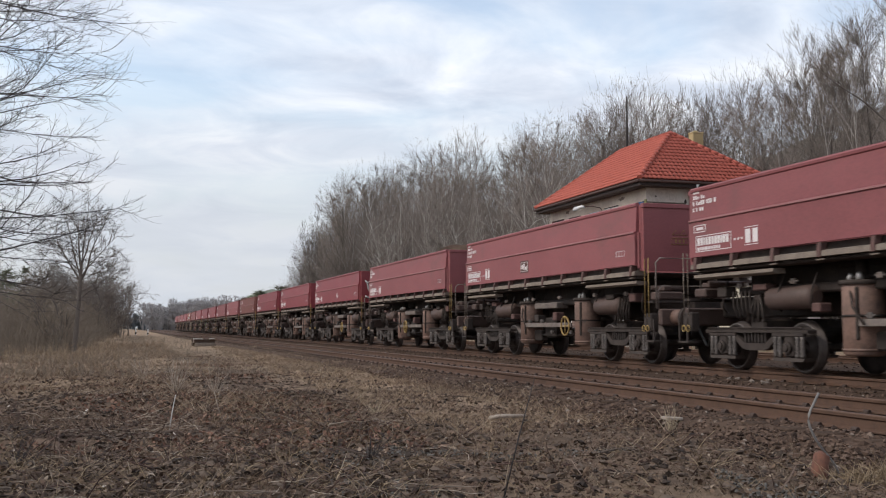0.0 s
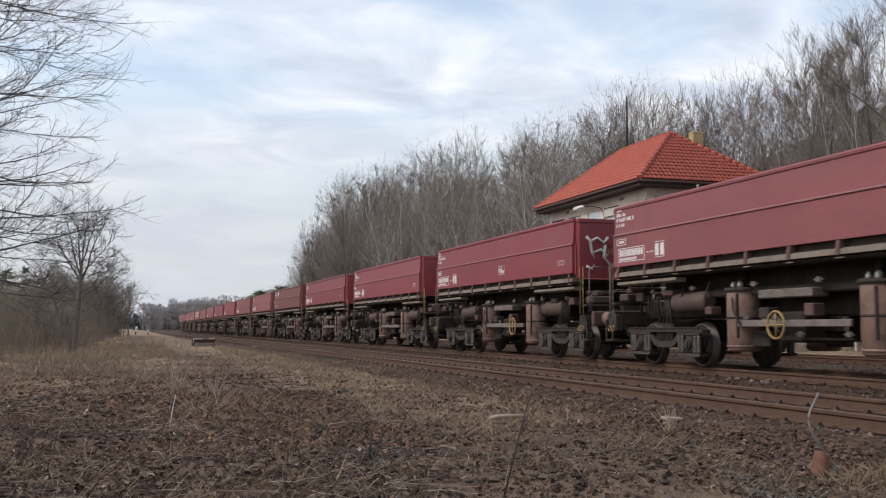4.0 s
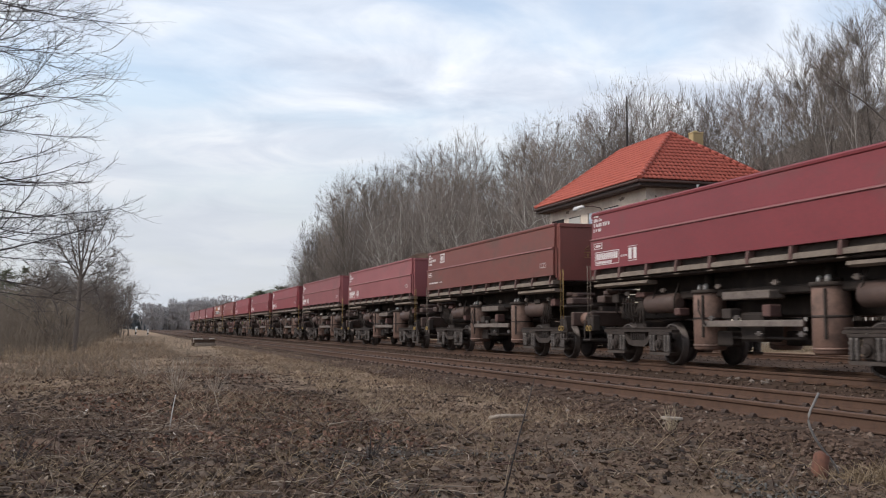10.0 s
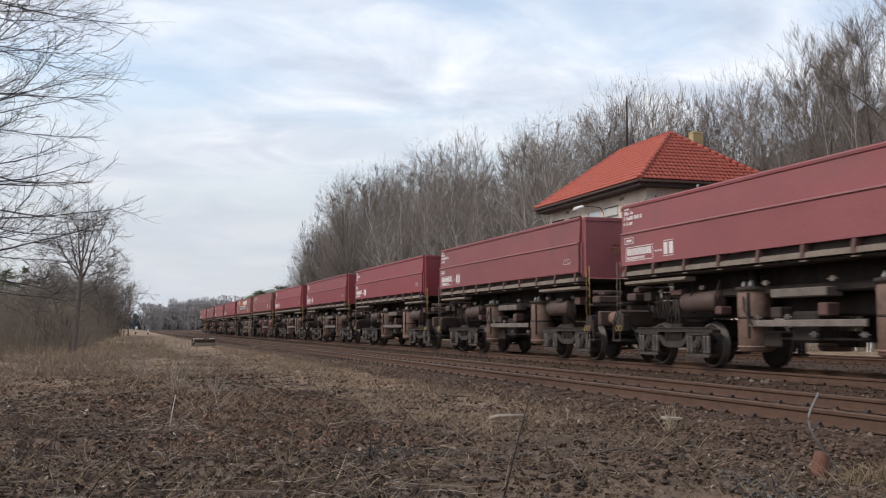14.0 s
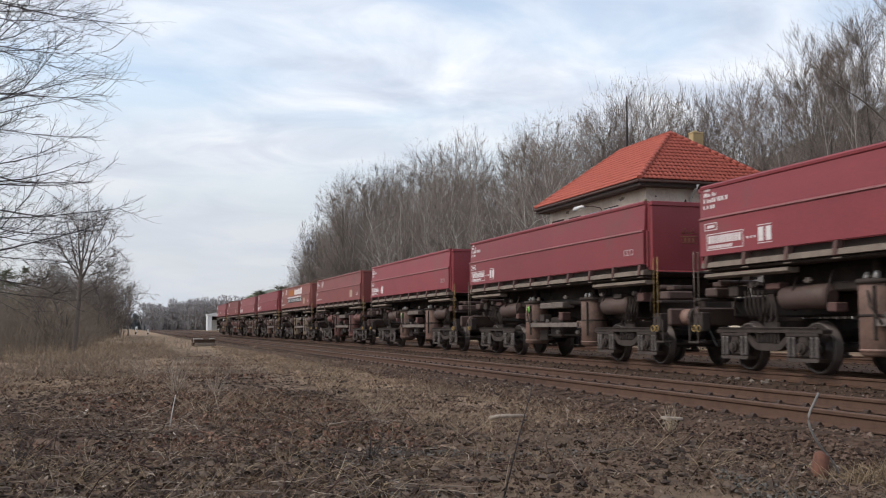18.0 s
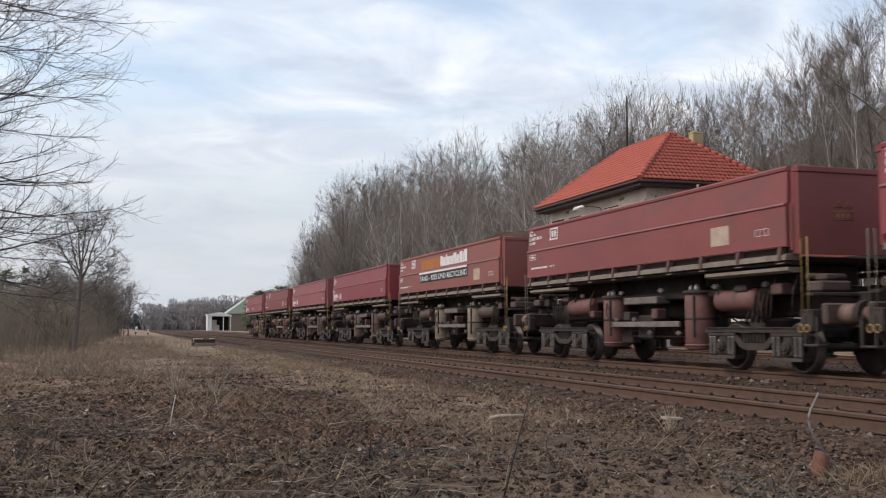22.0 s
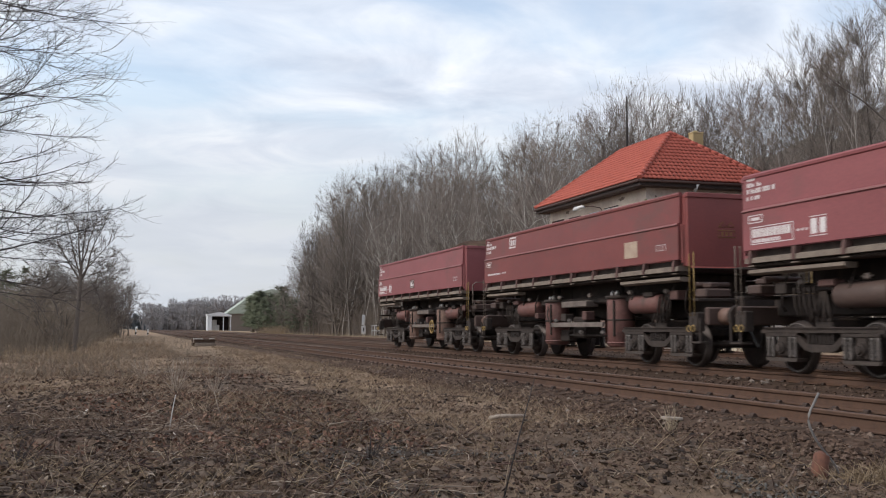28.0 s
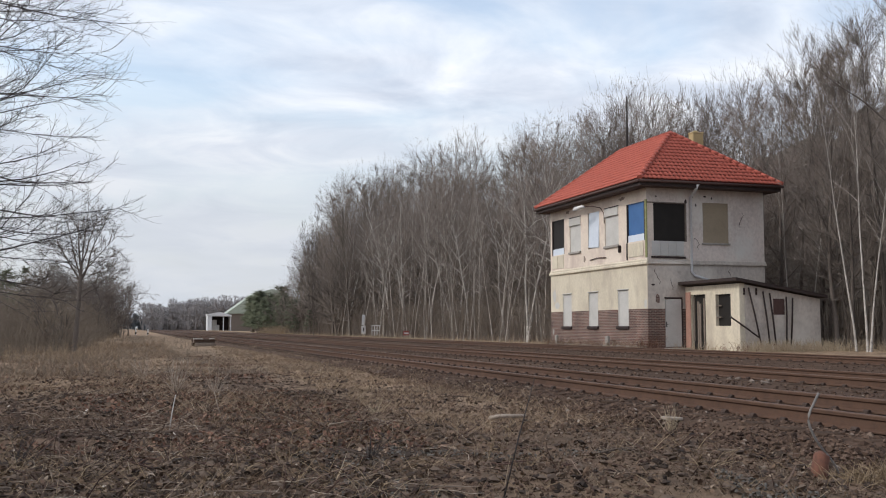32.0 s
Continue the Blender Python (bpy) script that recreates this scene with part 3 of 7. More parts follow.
def make_tracks():
    rng = np.random.default_rng(5)
    stations = [-30, 0, 10, 20, 30, 40, 50, 60, 70, 80, 95, 110, 130, 150, 180, 220, 280, 350, 450, 700]
    n = len(RAIL_PROFILE)
    g = Geo()
    g.add([(px + bend(y), y, pz) for y in stations for px, pz in RAIL_PROFILE], [(j * n + i, (j + 1) * n + i, (j + 1) * n + (i + 1) % n, j * n + (i + 1) % n) for j in range(len(stations) - 1) for i in range(n)])
    rail = g.mesh("rail", M["rail"])
    slp = Geo().box(-1.28, 1.28, -0.125, 0.125, -0.12, 0.0, 0.015).mesh("sleeper", M["sleeper"])
    clip = Geo()
    clip.box(-0.15, 0.15, -0.06, 0.06, -0.005, 0.012)
    for s in (-1, 1):
        clip.prism([(s * 0.072, 0.012), (s * 0.125, 0.012), (s * 0.118, 0.03), (s * 0.098, 0.044), (s * 0.075, 0.036)], 1, -0.042, 0.038)
    cv, cf = np.array(clip.v), clip.f
    tri = []
    for q in cf:
        for i in range(1, len(q) - 1):
            tri.append((q[0], q[i], q[i + 1]))
    tri = np.array(tri)
    sg = Geo().box(-1.28, 1.28, -0.125, 0.125, -0.12, 0.0)
    for n, cx in enumerate(TRACKS):
        tr = thing("track", ("rusty railway track with worn brown rails on sleepers", "railway track that the goods train runs on", "rusty side track in front of the signal box")[n], "track", kind="structure")
        tr.name = "track_%d" % (n + 1)
        for s in (-1, 1):
            part("rail", rail, None, tr, "rust-brown steel rail", pose(cx + s * 0.755, 0, RAIL_TOP - 0.16))
        first, last = ((5, 85), (8, 80), (10, 60))[n]
        ys = np.arange(-20, 330, GAP)
        far = []
        for y in ys:
            if first < y < last:
                part("sleeper", slp, None, tr, "", pose(cx + bend(y) + rng.normal(0, 0.015), y, RAIL_TOP - 0.163, 0, 0, rng.normal(0, 0.5)))
            else:
                far.append(y)
        V, F = pieces(sg.v, sg.f, len(far), np.array([(cx + bend(y), y, RAIL_TOP - 0.163) for y in far]), np.ones((len(far), 1)), rng, np.zeros((len(far), 2)), np.zeros(len(far)))
        bulk("far_sleepers", V, F, M["sleeper"], "", "", "stuff", False, tr)
        cy = ys[(ys > 4) & (ys < 130)]
        pos = np.array([(cx + bend(y) + s * 0.755, y, RAIL_TOP - 0.163) for y in cy for s in (-1, 1)])
        V, F = pieces(cv, tri, len(pos), pos, np.ones((len(pos), 1)), rng, np.zeros((len(pos), 2)), np.zeros(len(pos)))
        bulk("rail_fastenings", V, F, M["clip"], "", "", "stuff", False, tr)


make_ground()
make_tracks()


# ---- signal box ----
BX0, BX1, BY0, BY1 = 22.5, 28.8, 40.5, 51.5


def slab(axis, a0, a1, u0, u1, z0, z1, holes=()):
    """A wall of one piece between a0 and a1 on its axis, with openings (u0, u1, z0, z1) right through it."""
    us = sorted({u0, u1, *(v for h in holes for v in h[:2] if u0 < v < u1)})
    zs = sorted({z0, z1, *(v for h in holes for v in h[2:] if z0 < v < z1)})
    nu, nz = len(us), len(zs)
    full = [[not any(h[0] < (us[i] + us[i + 1]) / 2 < h[1] and h[2] < (zs[k] + zs[k + 1]) / 2 < h[3] for h in holes) for k in range(nz - 1)] for i in range(nu - 1)]
    V = [(a, u, z) if axis == 0 else (u, a, z) for a in (a0, a1) for u in us for z in zs]
    at = lambda side, i, k: side * nu * nz + i * nz + k
    F = []
    solid = lambda i, k: 0 <= i < nu - 1 and 0 <= k < nz - 1 and full[i][k]
    for i in range(nu - 1):
        for k in range(nz - 1):
            if not full[i][k]:
                continue
            F.append((at(0, i, k), at(0, i, k + 1), at(0, i + 1, k + 1), at(0, i + 1, k)))
            F.append((at(1, i, k), at(1, i + 1, k), at(1, i + 1, k + 1), at(1, i, k + 1)))
            for (di, dk), p, q in (((-1, 0), (i, k), (i, k + 1)), ((1, 0), (i + 1, k + 1), (i + 1, k)), ((0, -1), (i + 1, k), (i, k)), ((0, 1), (i, k + 1), (i + 1, k + 1))):
                if not solid(i + di, k + dk):
                    F.append((at(0, *p), at(1, *p), at(1, *q), at(0, *q)))
    if axis == 1:
        F = [tuple(reversed(q)) for q in F]
    g = Geo().add(V, F)
    used = sorted({i for q in g.f for i in q})
    new_id = {o: n for n, o in enumerate(used)}
    g.v, g.f = [g.v[i] for i in used], [tuple(new_id[i] for i in q) for q in g.f]
    return g


def make_signal_box():
    B = thing("signal_box", "disused two-storey signal box with brick base and red hipped roof", "building", pose(0, 0, 0))
    front = [(42.35, 43.45, 1.2, 2.93), (45.6, 46.7, 1.2, 2.93), (48.77, 49.9, 1.2, 2.93), (49.63, 51.3, 5.15, 7.1), (47.54, 48.92, 5.18, 7.0), (45.35, 46.67, 5.18, 7.05), (43.26, 44.72, 5.18, 7.05), (40.62, 42.4, 5.17, 7.0)]
    end = [(23.39, 24.26, 0.25, 2.46), (22.53, 24.6, 5.12, 6.95), (25.46, 26.85, 5.1, 7.0)]
    T = 0.36
    for name, z0, z1, mf, me, lab in (("brick_base", 0.0, 2.0, "brick", "brick", "dark red brick base"), ("wall", 2.0, 4.15, "plaster", "grey", ""), ("upper_wall", 4.15, 7.65, "plasterup", "greyup", "")):
        part(name, slab(0, BX0, BX0 + T, BY0 + 0.002, BY1, z0, z1, front), M[mf], B, lab or "stained cream plaster wall facing the tracks")
        part(name, slab(1, BY0 - 0.004, BY0 + T, BX0 + T + 0.003, BX1, z0, z1, end), M[me], B, lab or "grey patched plaster end wall")
        part(name, slab(1, BY0 - 0.004, BY0, BX0 + 0.003, BX0 + T + 0.003, z0, z1, end), M[me], B)
        g = Geo().box(BX0 + T + 0.003, BX1, BY1 - T, BY1, z0, z1).box(BX1 - T, BX1, BY0 + T, BY1 - T, z0, z1)
        part(name, g, M[me], B, "")
    part("floor_slab", Geo().box(BX0 + T, BX1 - T, BY0 + T, BY1 - T, 3.95, 4.15), M["concrete"], B)
    # mouldings
    g = Geo()
    g.prism([(BX0 - 0.10, 4.06), (BX0 - 0.10, 4.14), (BX0 - 0.06, 4.18), (BX0 - 0.06, 4.26), (BX0, 4.3), (BX0, 4.0)], 1, BY0 - 0.1, BY1)
    part("string_course", g, M["plaster"], B, "moulded plaster band")
    g = Geo().box(BX0, BX1 + 0.06, BY0 - 0.1, BY0 - 0.004, 4.06, 4.14, 0.01).box(BX0, BX1 + 0.04, BY0 - 0.06, BY0 - 0.004, 4.145, 4.25, 0.01)
    part("string_course", g, M["grey"], B, "moulded plaster band")
    # boarded ground-floor windows
    for y0, y1, z0, z1 in front[:3]:
        w = part("window", Geo().box(BX0 + 0.05, BX0 + 0.10, y0, y1, z0, z1, 0.01), M["board"], B, "window closed with a white board")
        part("sill", Geo().box(BX0 - 0.09, BX0 + 0.08, y0 - 0.06, y1 + 0.06, z0 - 0.14, z0 - 0.004, 0.015), M["fascia"], w, "dark sill")
        part("lintel", Geo().box(BX0 - 0.03, BX0 + 0.04, y0 - 0.04, y1 + 0.04, z1 + 0.004, z1 + 0.05, 0.01), M["board"], w)
        part("frame_bar", Geo().box(BX0 + 0.02, BX0 + 0.05, y0, y0 + 0.06, z0, z1, 0.01), M["board"], w)
        part("frame_bar", Geo().box(BX0 + 0.02, BX0 + 0.05, y1 - 0.06, y1, z0, z1, 0.01), M["board"], w)
    # upper windows
    for y0, y1, z0, z1 in (front[4], front[6]):
        w = part("window", Geo().box(BX0 + 0.04, BX0 + 0.10, y0, y1, z0, z1, 0.01), M["board"], B, "window closed with a grey board")
        part("roller_box", Geo().box(BX0 - 0.05, BX0 + 0.04, y0, y1, z1 - 0.42, z1, 0.02), M["board"], w)
        part("sill", Geo().box(BX0 - 0.09, BX0 + 0.08, y0 - 0.05, y1 + 0.05, z0 - 0.12, z0 - 0.004, 0.015), M["concrete"], w)
        part("lintel", Geo().box(BX0 - 0.04, BX0 + 0.04, y0 - 0.03, y1 + 0.03, z1 + 0.004, z1 + 0.05, 0.01), M["fascia"], w)
    y0, y1, z0, z1 = front[5]
    w = part("window", Geo().box(BX0 + 0.02, BX0 + 0.06, y0 + 0.1, y1 - 0.05, z0 + 0.05, z1 + 0.02, 0.01, Matrix.Rotation(radians(3), 3, "X")), M["pale"], B, "bluish white sheet leaning in a window")
    part("backing", Geo().box(BX0 + 0.16, BX0 + 0.2, y0, y1, z0, z1), M["board"], w)
    y0, y1, z0, z1 = front[3]
    w = part("window", Geo().box(BX0 + 0.06, BX0 + 0.1, y0, y1, z0 + 0.36, z1), M["dark"], B, "dark window with a white band below")
    part("frame_bar", Geo().box(BX0 + 0.0, BX0 + 0.06, y0, y0 + 0.08, z0, z1, 0.01), M["fascia"], w)
    part("frame_bar", Geo().box(BX0, BX0 + 0.06, y1 - 0.08, y1, z0, z1, 0.01), M["fascia"], w)
    part("panel", Geo().box(BX0 + 0.03, BX0 + 0.09, y0 + 0.08, y1 - 0.08, z0, z0 + 0.355, 0.01), M["pale"], w, "white panel")
    y0, y1, z0, z1 = front[7]
    w = part("window", Geo().box(BX0 + 0.06, BX0 + 0.1, y0, y1, z0 + 0.33, z1), M["blue"], B, "corner window covered in blue sheet")
    part("panel", Geo().box(BX0 + 0.03, BX0 + 0.09, y0, y1 - 0.06, z0, z0 + 0.325, 0.01), M["pale"], w, "white panel")
    part("frame_bar", Geo().box(BX0 - 0.02, BX0 + 0.07, y1 - 0.07, y1, z0, z1, 0.01), M["fascia"], w)
    part("frame_bar", Geo().box(BX0 - 0.02, BX0 + 0.07, y0, y0 + 0.1, z0, z1, 0.01), M["fascia"], w)
    part("corner_post", Geo().box(BX0 - 0.035, BX0 + 0.028, BY0 - 0.035, BY0 + 0.115, 4.35, 7.05, 0.012), M["moss"], B, "mossy timber corner post")
    x0, x1, z0, z1 = end[1]
    w = part("window", Geo().box(x0, x1, BY0 + 0.06, BY0 + 0.1, z0, z1), M["dark"], B, "corner window covered in black sheet")
    part("frame_bar", Geo().box(x0, x1, BY0 - 0.01, BY0 + 0.06, z1 - 0.06, z1, 0.01), M["oldwood"], w)
    part("frame_bar", Geo().box(x1 - 0.08, x1, BY0 - 0.01, BY0 + 0.06, z0, z1 - 0.065, 0.01), M["oldwood"], w)
    g = Geo()
    for i in range(4):
        g.box(22.75 + i * 0.42, 22.75 + i * 0.42 + 0.40, BY0 - 0.035, BY0 - 0.006, 4.45, 5.13, 0.008)
    part("parapet_panel", g, M["board"], B, "peeling white panels")
    part("sill", Geo().box(22.7, 24.5, BY0 - 0.08, BY0 - 0.004, 4.33, 4.42, 0.015), M["fascia"], B)
    for y0, y1 in ((49.7, 50.45), (50.5, 51.25)):
        part("parapet_panel", Geo().box(BX0 - 0.03, BX0 - 0.003, y0, y1, 4.4, 5.1, 0.008), M["plaster"], B)
    part("parapet_panel", Geo().box(BX0 - 0.03, BX0 - 0.003, 40.8, 42.3, 4.45, 5.1, 0.008), M["plaster"], B)
    part("frame_bar", Geo().box(BX0 - 0.05, BX0 - 0.003, 42.34, 42.42, 4.35, 5.15, 0.01), M["fascia"], B)
    x0, x1, z0, z1 = end[2]
    w = part("window", Geo().box(x0, x1, BY0 + 0.03, BY0 + 0.1, z0, z1), M["patch"], B, "walled-up window with brown plaster")
    part("sill", Geo().box(x0 - 0.06, x1 + 0.06, BY0 - 0.08, BY0 + 0.03, z0 - 0.08, z0 - 0.004, 0.01), M["concrete"], w)
    # end door
    x0, x1, z0, z1 = end[0]
    d = part("door", Geo().box(x0 + 0.02, x1 - 0.02, BY0 - 0.012, BY0 + 0.05, z0, z1 - 0.02, 0.01), M["board"], B, "closed pale grey steel door")
    part("door_frame", Geo().box(x0 - 0.03, x1 + 0.03, BY0 - 0.03, BY0 + 0.03, z1, z1 + 0.07, 0.01).box(x1 - 0.03, x1 + 0.05, BY0 - 0.02, BY0 + 0.03, z0, z1, 0.01), M["fascia"], d)
    part("handle", Geo().box(x0 + 0.03, x0 + 0.09, BY0 - 0.02, BY0 + 0.03, 1.15, 1.4, 0.01).cyl((x0 + 0.06, BY0 - 0.04, 1.28), (x0 + 0.16, BY0 - 0.04, 1.28), 0.012, n=6), M["black"], d, "black handle")
    part("step", Geo().box(x0 - 0.1, x1 + 0.1, BY0 - 0.6, BY0 - 0.01, 0.02, 0.2, 0.02), M["concrete"], B)
    # wear: lost plaster, cracks and holes
    wr = random.Random(17)
    for x, z, w, h in ((23.0, 2.45, 0.28, 0.5), (22.8, 3.1, 0.2, 0.12), (24.9, 7.25, 0.12, 0.12), (25.1, 6.85, 0.1, 0.16), (25.6, 7.28, 0.2, 0.1), (25.95, 7.22, 0.1, 0.14), (24.55, 7.0, 0.14, 0.3), (23.0, 7.2, 0.12, 0.08)):
        pts = [(x + w * math.cos(a) * wr.uniform(0.6, 1.1) / 2, z + h * math.sin(a) * wr.uniform(0.6, 1.1) / 2) for a in [i * 0.785 for i in range(8)]]
        part("plaster_hole", Geo().prism(pts, 1, BY0 - 0.0075, BY0 - 0.0045), M["brick" if h > 0.4 else "fascia"], B, "dark hole in the plaster")
    for x0c, z0c, n in ((22.9, 3.85, 6), (23.7, 3.4, 5), (26.9, 3.9, 7), (25.0, 5.3, 5), (27.6, 6.6, 6)):
        q, pts = [x0c, z0c], []
        for i in range(n):
            pts.append((q[0], BY0 - 0.006, q[1]))
            q = [q[0] + wr.uniform(-0.12, 0.14), q[1] - wr.uniform(0.08, 0.2)]
        part("crack", Geo().tube(pts, [0.012] * n, 4), M["fascia"], B)
    for y, z, w, h, mt in ((51.2, 0.9, 0.3, 0.5, "concrete"), (50.7, 0.5, 0.6, 0.2, "concrete"), (47.1, 4.72, 0.25, 0.5, "grime"), (42.9, 7.35, 0.7, 0.2, "grime"), (49.2, 7.4, 0.6, 0.2, "grime")):
        pts = [(y + w * math.cos(a) * wr.uniform(0.5, 1.2) / 2, z + h * math.sin(a) * wr.uniform(0.5, 1.2) / 2) for a in [i * 0.571 for i in range(11)]]
        part("stain", Geo().prism(pts, 0, BX0 - 0.0055, BX0 - 0.002), M[mt], B)
    for y, z, w, h in ((51.0, 2.9, 0.5, 0.8), (50.6, 2.35, 0.7, 0.5), (40.7, 2.2, 0.3, 0.5)):
        pts = [(y + w * math.cos(a) * wr.uniform(0.6, 1.1) / 2, z + h * math.sin(a) * wr.uniform(0.6, 1.1) / 2) for a in [i * 0.628 for i in range(10)]]
        part("lost_plaster", Geo().prism(pts, 0, BX0 - 0.006, BX0 - 0.002), M["board"], B, "pale patch of lost plaster")
    part("wall_bar", Geo().tube([(BX0 - 0.03, 44.6, 4.62), (BX0 - 0.05, 45.6, 4.66), (BX0 - 0.03, 46.4, 4.6)], [0.025] * 3, 5), M["gutter"], B)
    part("bracket", Geo().box(BX0 - 0.14, BX0 - 0.003, 43.0, 43.1, 4.75, 5.1, 0.01), M["fascia"], B)
    # low kerb and posts before the front wall
    part("plinth_kerb", Geo().box(BX0 - 0.22, BX0 - 0.004, BY0, BY1, 0.0, 0.28, 0.02), M["concrete"], B, "pale concrete plinth")
    for y in (43.9, 50.0):
        part("plinth_post", Geo().box(BX0 - 0.36, BX0 - 0.23, y, y + 0.24, 0.0, 0.72, 0.02), M["concrete"], B)
    # eaves
    EX0, EX1, EY0, EY1, EZ = 21.75, 29.37, 39.72, 52.0, 7.86
    part("soffit", Geo().box(EX0 + 0.1, EX1 - 0.1, EY0 + 0.1, EY1 - 0.1, 7.60, 7.70), M["soffit"], B, "brown boarded soffit")
    g = Geo().box(EX0 + 0.06, EX0 + 0.1, EY0 + 0.06, EY1 - 0.06, 7.585, 7.82).box(EX1 - 0.1, EX1 - 0.06, EY0 + 0.06, EY1 - 0.06, 7.585, 7.82)
    g.box(EX0 + 0.1, EX1 - 0.1, EY0 + 0.06, EY0 + 0.1, 7.585, 7.82).box(EX0 + 0.1, EX1 - 0.1, EY1 - 0.1, EY1 - 0.06, 7.585, 7.82)
    part("fascia", g, M["fascia"], B, "dark brown fascia boards")
    for p0, p1 in (((EX0, EY0), (EX0, EY1)), ((EX0, EY0), (EX1, EY0))):
        part("gutter", Geo().tube([(*p0, 7.80), (*p1, 7.80)], [0.075, 0.075], 10), M["gutter"], B, "brown half-round gutter")
    roof_under = Geo()
    XM, RY0, RY1, RZ = 25.675, EY0 + 3.92, 48.95, 10.88
    roof_under.add([(EX0, EY0, EZ), (EX1, EY0, EZ), (EX1, EY1, EZ), (EX0, EY1, EZ), (XM, RY0, RZ), (XM, RY1, RZ)], [(0, 1, 4), (1, 2, 5, 4), (2, 3, 5), (3, 0, 4, 5), (3, 2, 1, 0)])
    roof = part("roof", roof_under, M["tile"], B, "red clay tiled hipped roof")
    # tiles: an S-shaped pan each
    wv, lv = 0.235, 0.36
    prof = [(-0.5, 0.03), (-0.3, 0.05), (-0.1, 0.03), (0.05, 0.008), (0.3, 0.004), (0.5, 0.028)]
    tv = [(u * wv * 1.04, v, h + (0.045 if v < 0 else 0.0) + dz) for dz in (0.0, -0.022) for v in (-lv * 0.55, lv * 0.55) for u, h in prof]
    n = len(prof)
    tf = [(i, i + 1, n + i + 1, n + i) for i in range(n - 1)]
    for i in range(n - 1):
        tf.append((2 * n + i + 1, 2 * n + i, 3 * n + i, 3 * n + i + 1))
        tf.append((2 * n + i, 2 * n + i + 1, i + 1, i))
    tile = Geo().add(tv, tf, True)
    tile_mesh = tile.mesh("roof_tile", M["tile"])
    rng = random.Random(3)
    run, rise = 3.92, RZ - EZ
    slope = math.hypot(run, rise)
    pitch_deg = math.degrees(math.atan2(rise, run))
    rows = int(slope / (lv * 0.92))
    made, rest_v, rest_f = 0, [], []
    for side in ("end", "front"):
        a0, a1 = (EX0, EX1) if side == "end" else (EY0, EY1)
        for r in range(rows + 1):
            s = (r + 0.45) / (rows + 0.6)
            lo, hi = a0 + run * s, a1 - (EX1 - XM if side == "end" else EY1 - RY1) * s
            c = lo + 0.12
            while c < hi - 0.05:
                up = EZ + rise * s + 0.035
                jz = rng.uniform(-0.002, 0.002)
                if side == "end":
                    m = pose(c, EY0 + run * s, up + jz, pitch_deg, 0, 0)
                else:
                    m = pose(EX0 + run * s, c, up + jz, pitch_deg, 0, 0)
                    m = Matrix.Translation(m.translation) @ Matrix.Rotation(-math.pi / 2, 4, "Z") @ Matrix.Rotation(radians(pitch_deg), 4, "X")
                if side == "end" and made < 330:
                    part("roof_tile", tile_mesh, None, roof, "", m)
                    made += 1
                else:
                    o = len(rest_v)
                    rest_v += [tuple(m @ Vector(p)) for p in tv]
                    rest_f += [tuple(i + o for i in q) for q in tf]
                c += wv
    bulk("front_tiles", rest_v, rest_f, M["tile"], "", "", "stuff", True, roof)
    for p0, p1 in (((EX0, EY0, EZ), (XM, RY0, RZ)), ((EX1, EY0, EZ), (XM, RY0, RZ)), ((XM, RY0, RZ), (XM, RY1, RZ)), ((EX0, EY1, EZ), (XM, RY1, RZ))):
        a, b = Vector(p0), Vector(p1)
        k = int((b - a).length / 0.38)
        g = Geo()
        for i in range(k):
            q0, q1 = a.lerp(b, i / k), a.lerp(b, (i + 1.12) / k)
            up = Vector((0, 0, 0.055))
            g.tube([q0 + up, q1 + up], [0.125, 0.10], 8)
        part("ridge_tiles", g, M["tile"], roof, "half-round ridge tiles")
    ch = part("chimney", Geo().box(27.52, 28.12, 44.5, 44.95, 8.6, 11.2, 0.01), M["chim"], B, "yellow brick chimney stack")
    part("chimney_cap", Geo().box(27.49, 28.15, 44.47, 44.98, 11.204, 11.28, 0.015).box(27.7, 27.9, 44.65, 44.85, 11.284, 11.38, 0.02), M["chim"], ch)
    # rainwater pipe and wall lamp
    part("downpipe", Geo().tube([(24.77, EY0, 7.75), (24.77, EY0 + 0.2, 7.5), (24.77, BY0 - 0.1, 7.2), (24.77, BY0 - 0.1, 3.75), (24.9, BY0 - 0.1, 3.55), (26.0, BY0 - 0.12, 3.25)], [0.066] * 6, 8), M["pipe"], B, "grey zinc downpipe")
    g = Geo().tube([(BX0 - 0.02, 44.75, 6.35), (BX0 - 0.03, 44.75, 6.85), (BX0 - 0.15, 44.9, 7.15), (BX0 - 0.4, 45.4, 7.28), (BX0 - 0.62, 45.9, 7.3)], [0.022] * 5, 6)
    lamp = part("lamp_arm", g, M["gutter"], B)
    part("lamp_head", Geo().tube([(BX0 - 0.58, 45.8, 7.3), (BX0 - 0.66, 46.0, 7.3), (BX0 - 0.78, 46.5, 7.24), (BX0 - 0.82, 46.65, 7.2)], [0.05, 0.1, 0.12, 0.05], 10), M["pipe"], lamp, "pale lamp head")
    return B


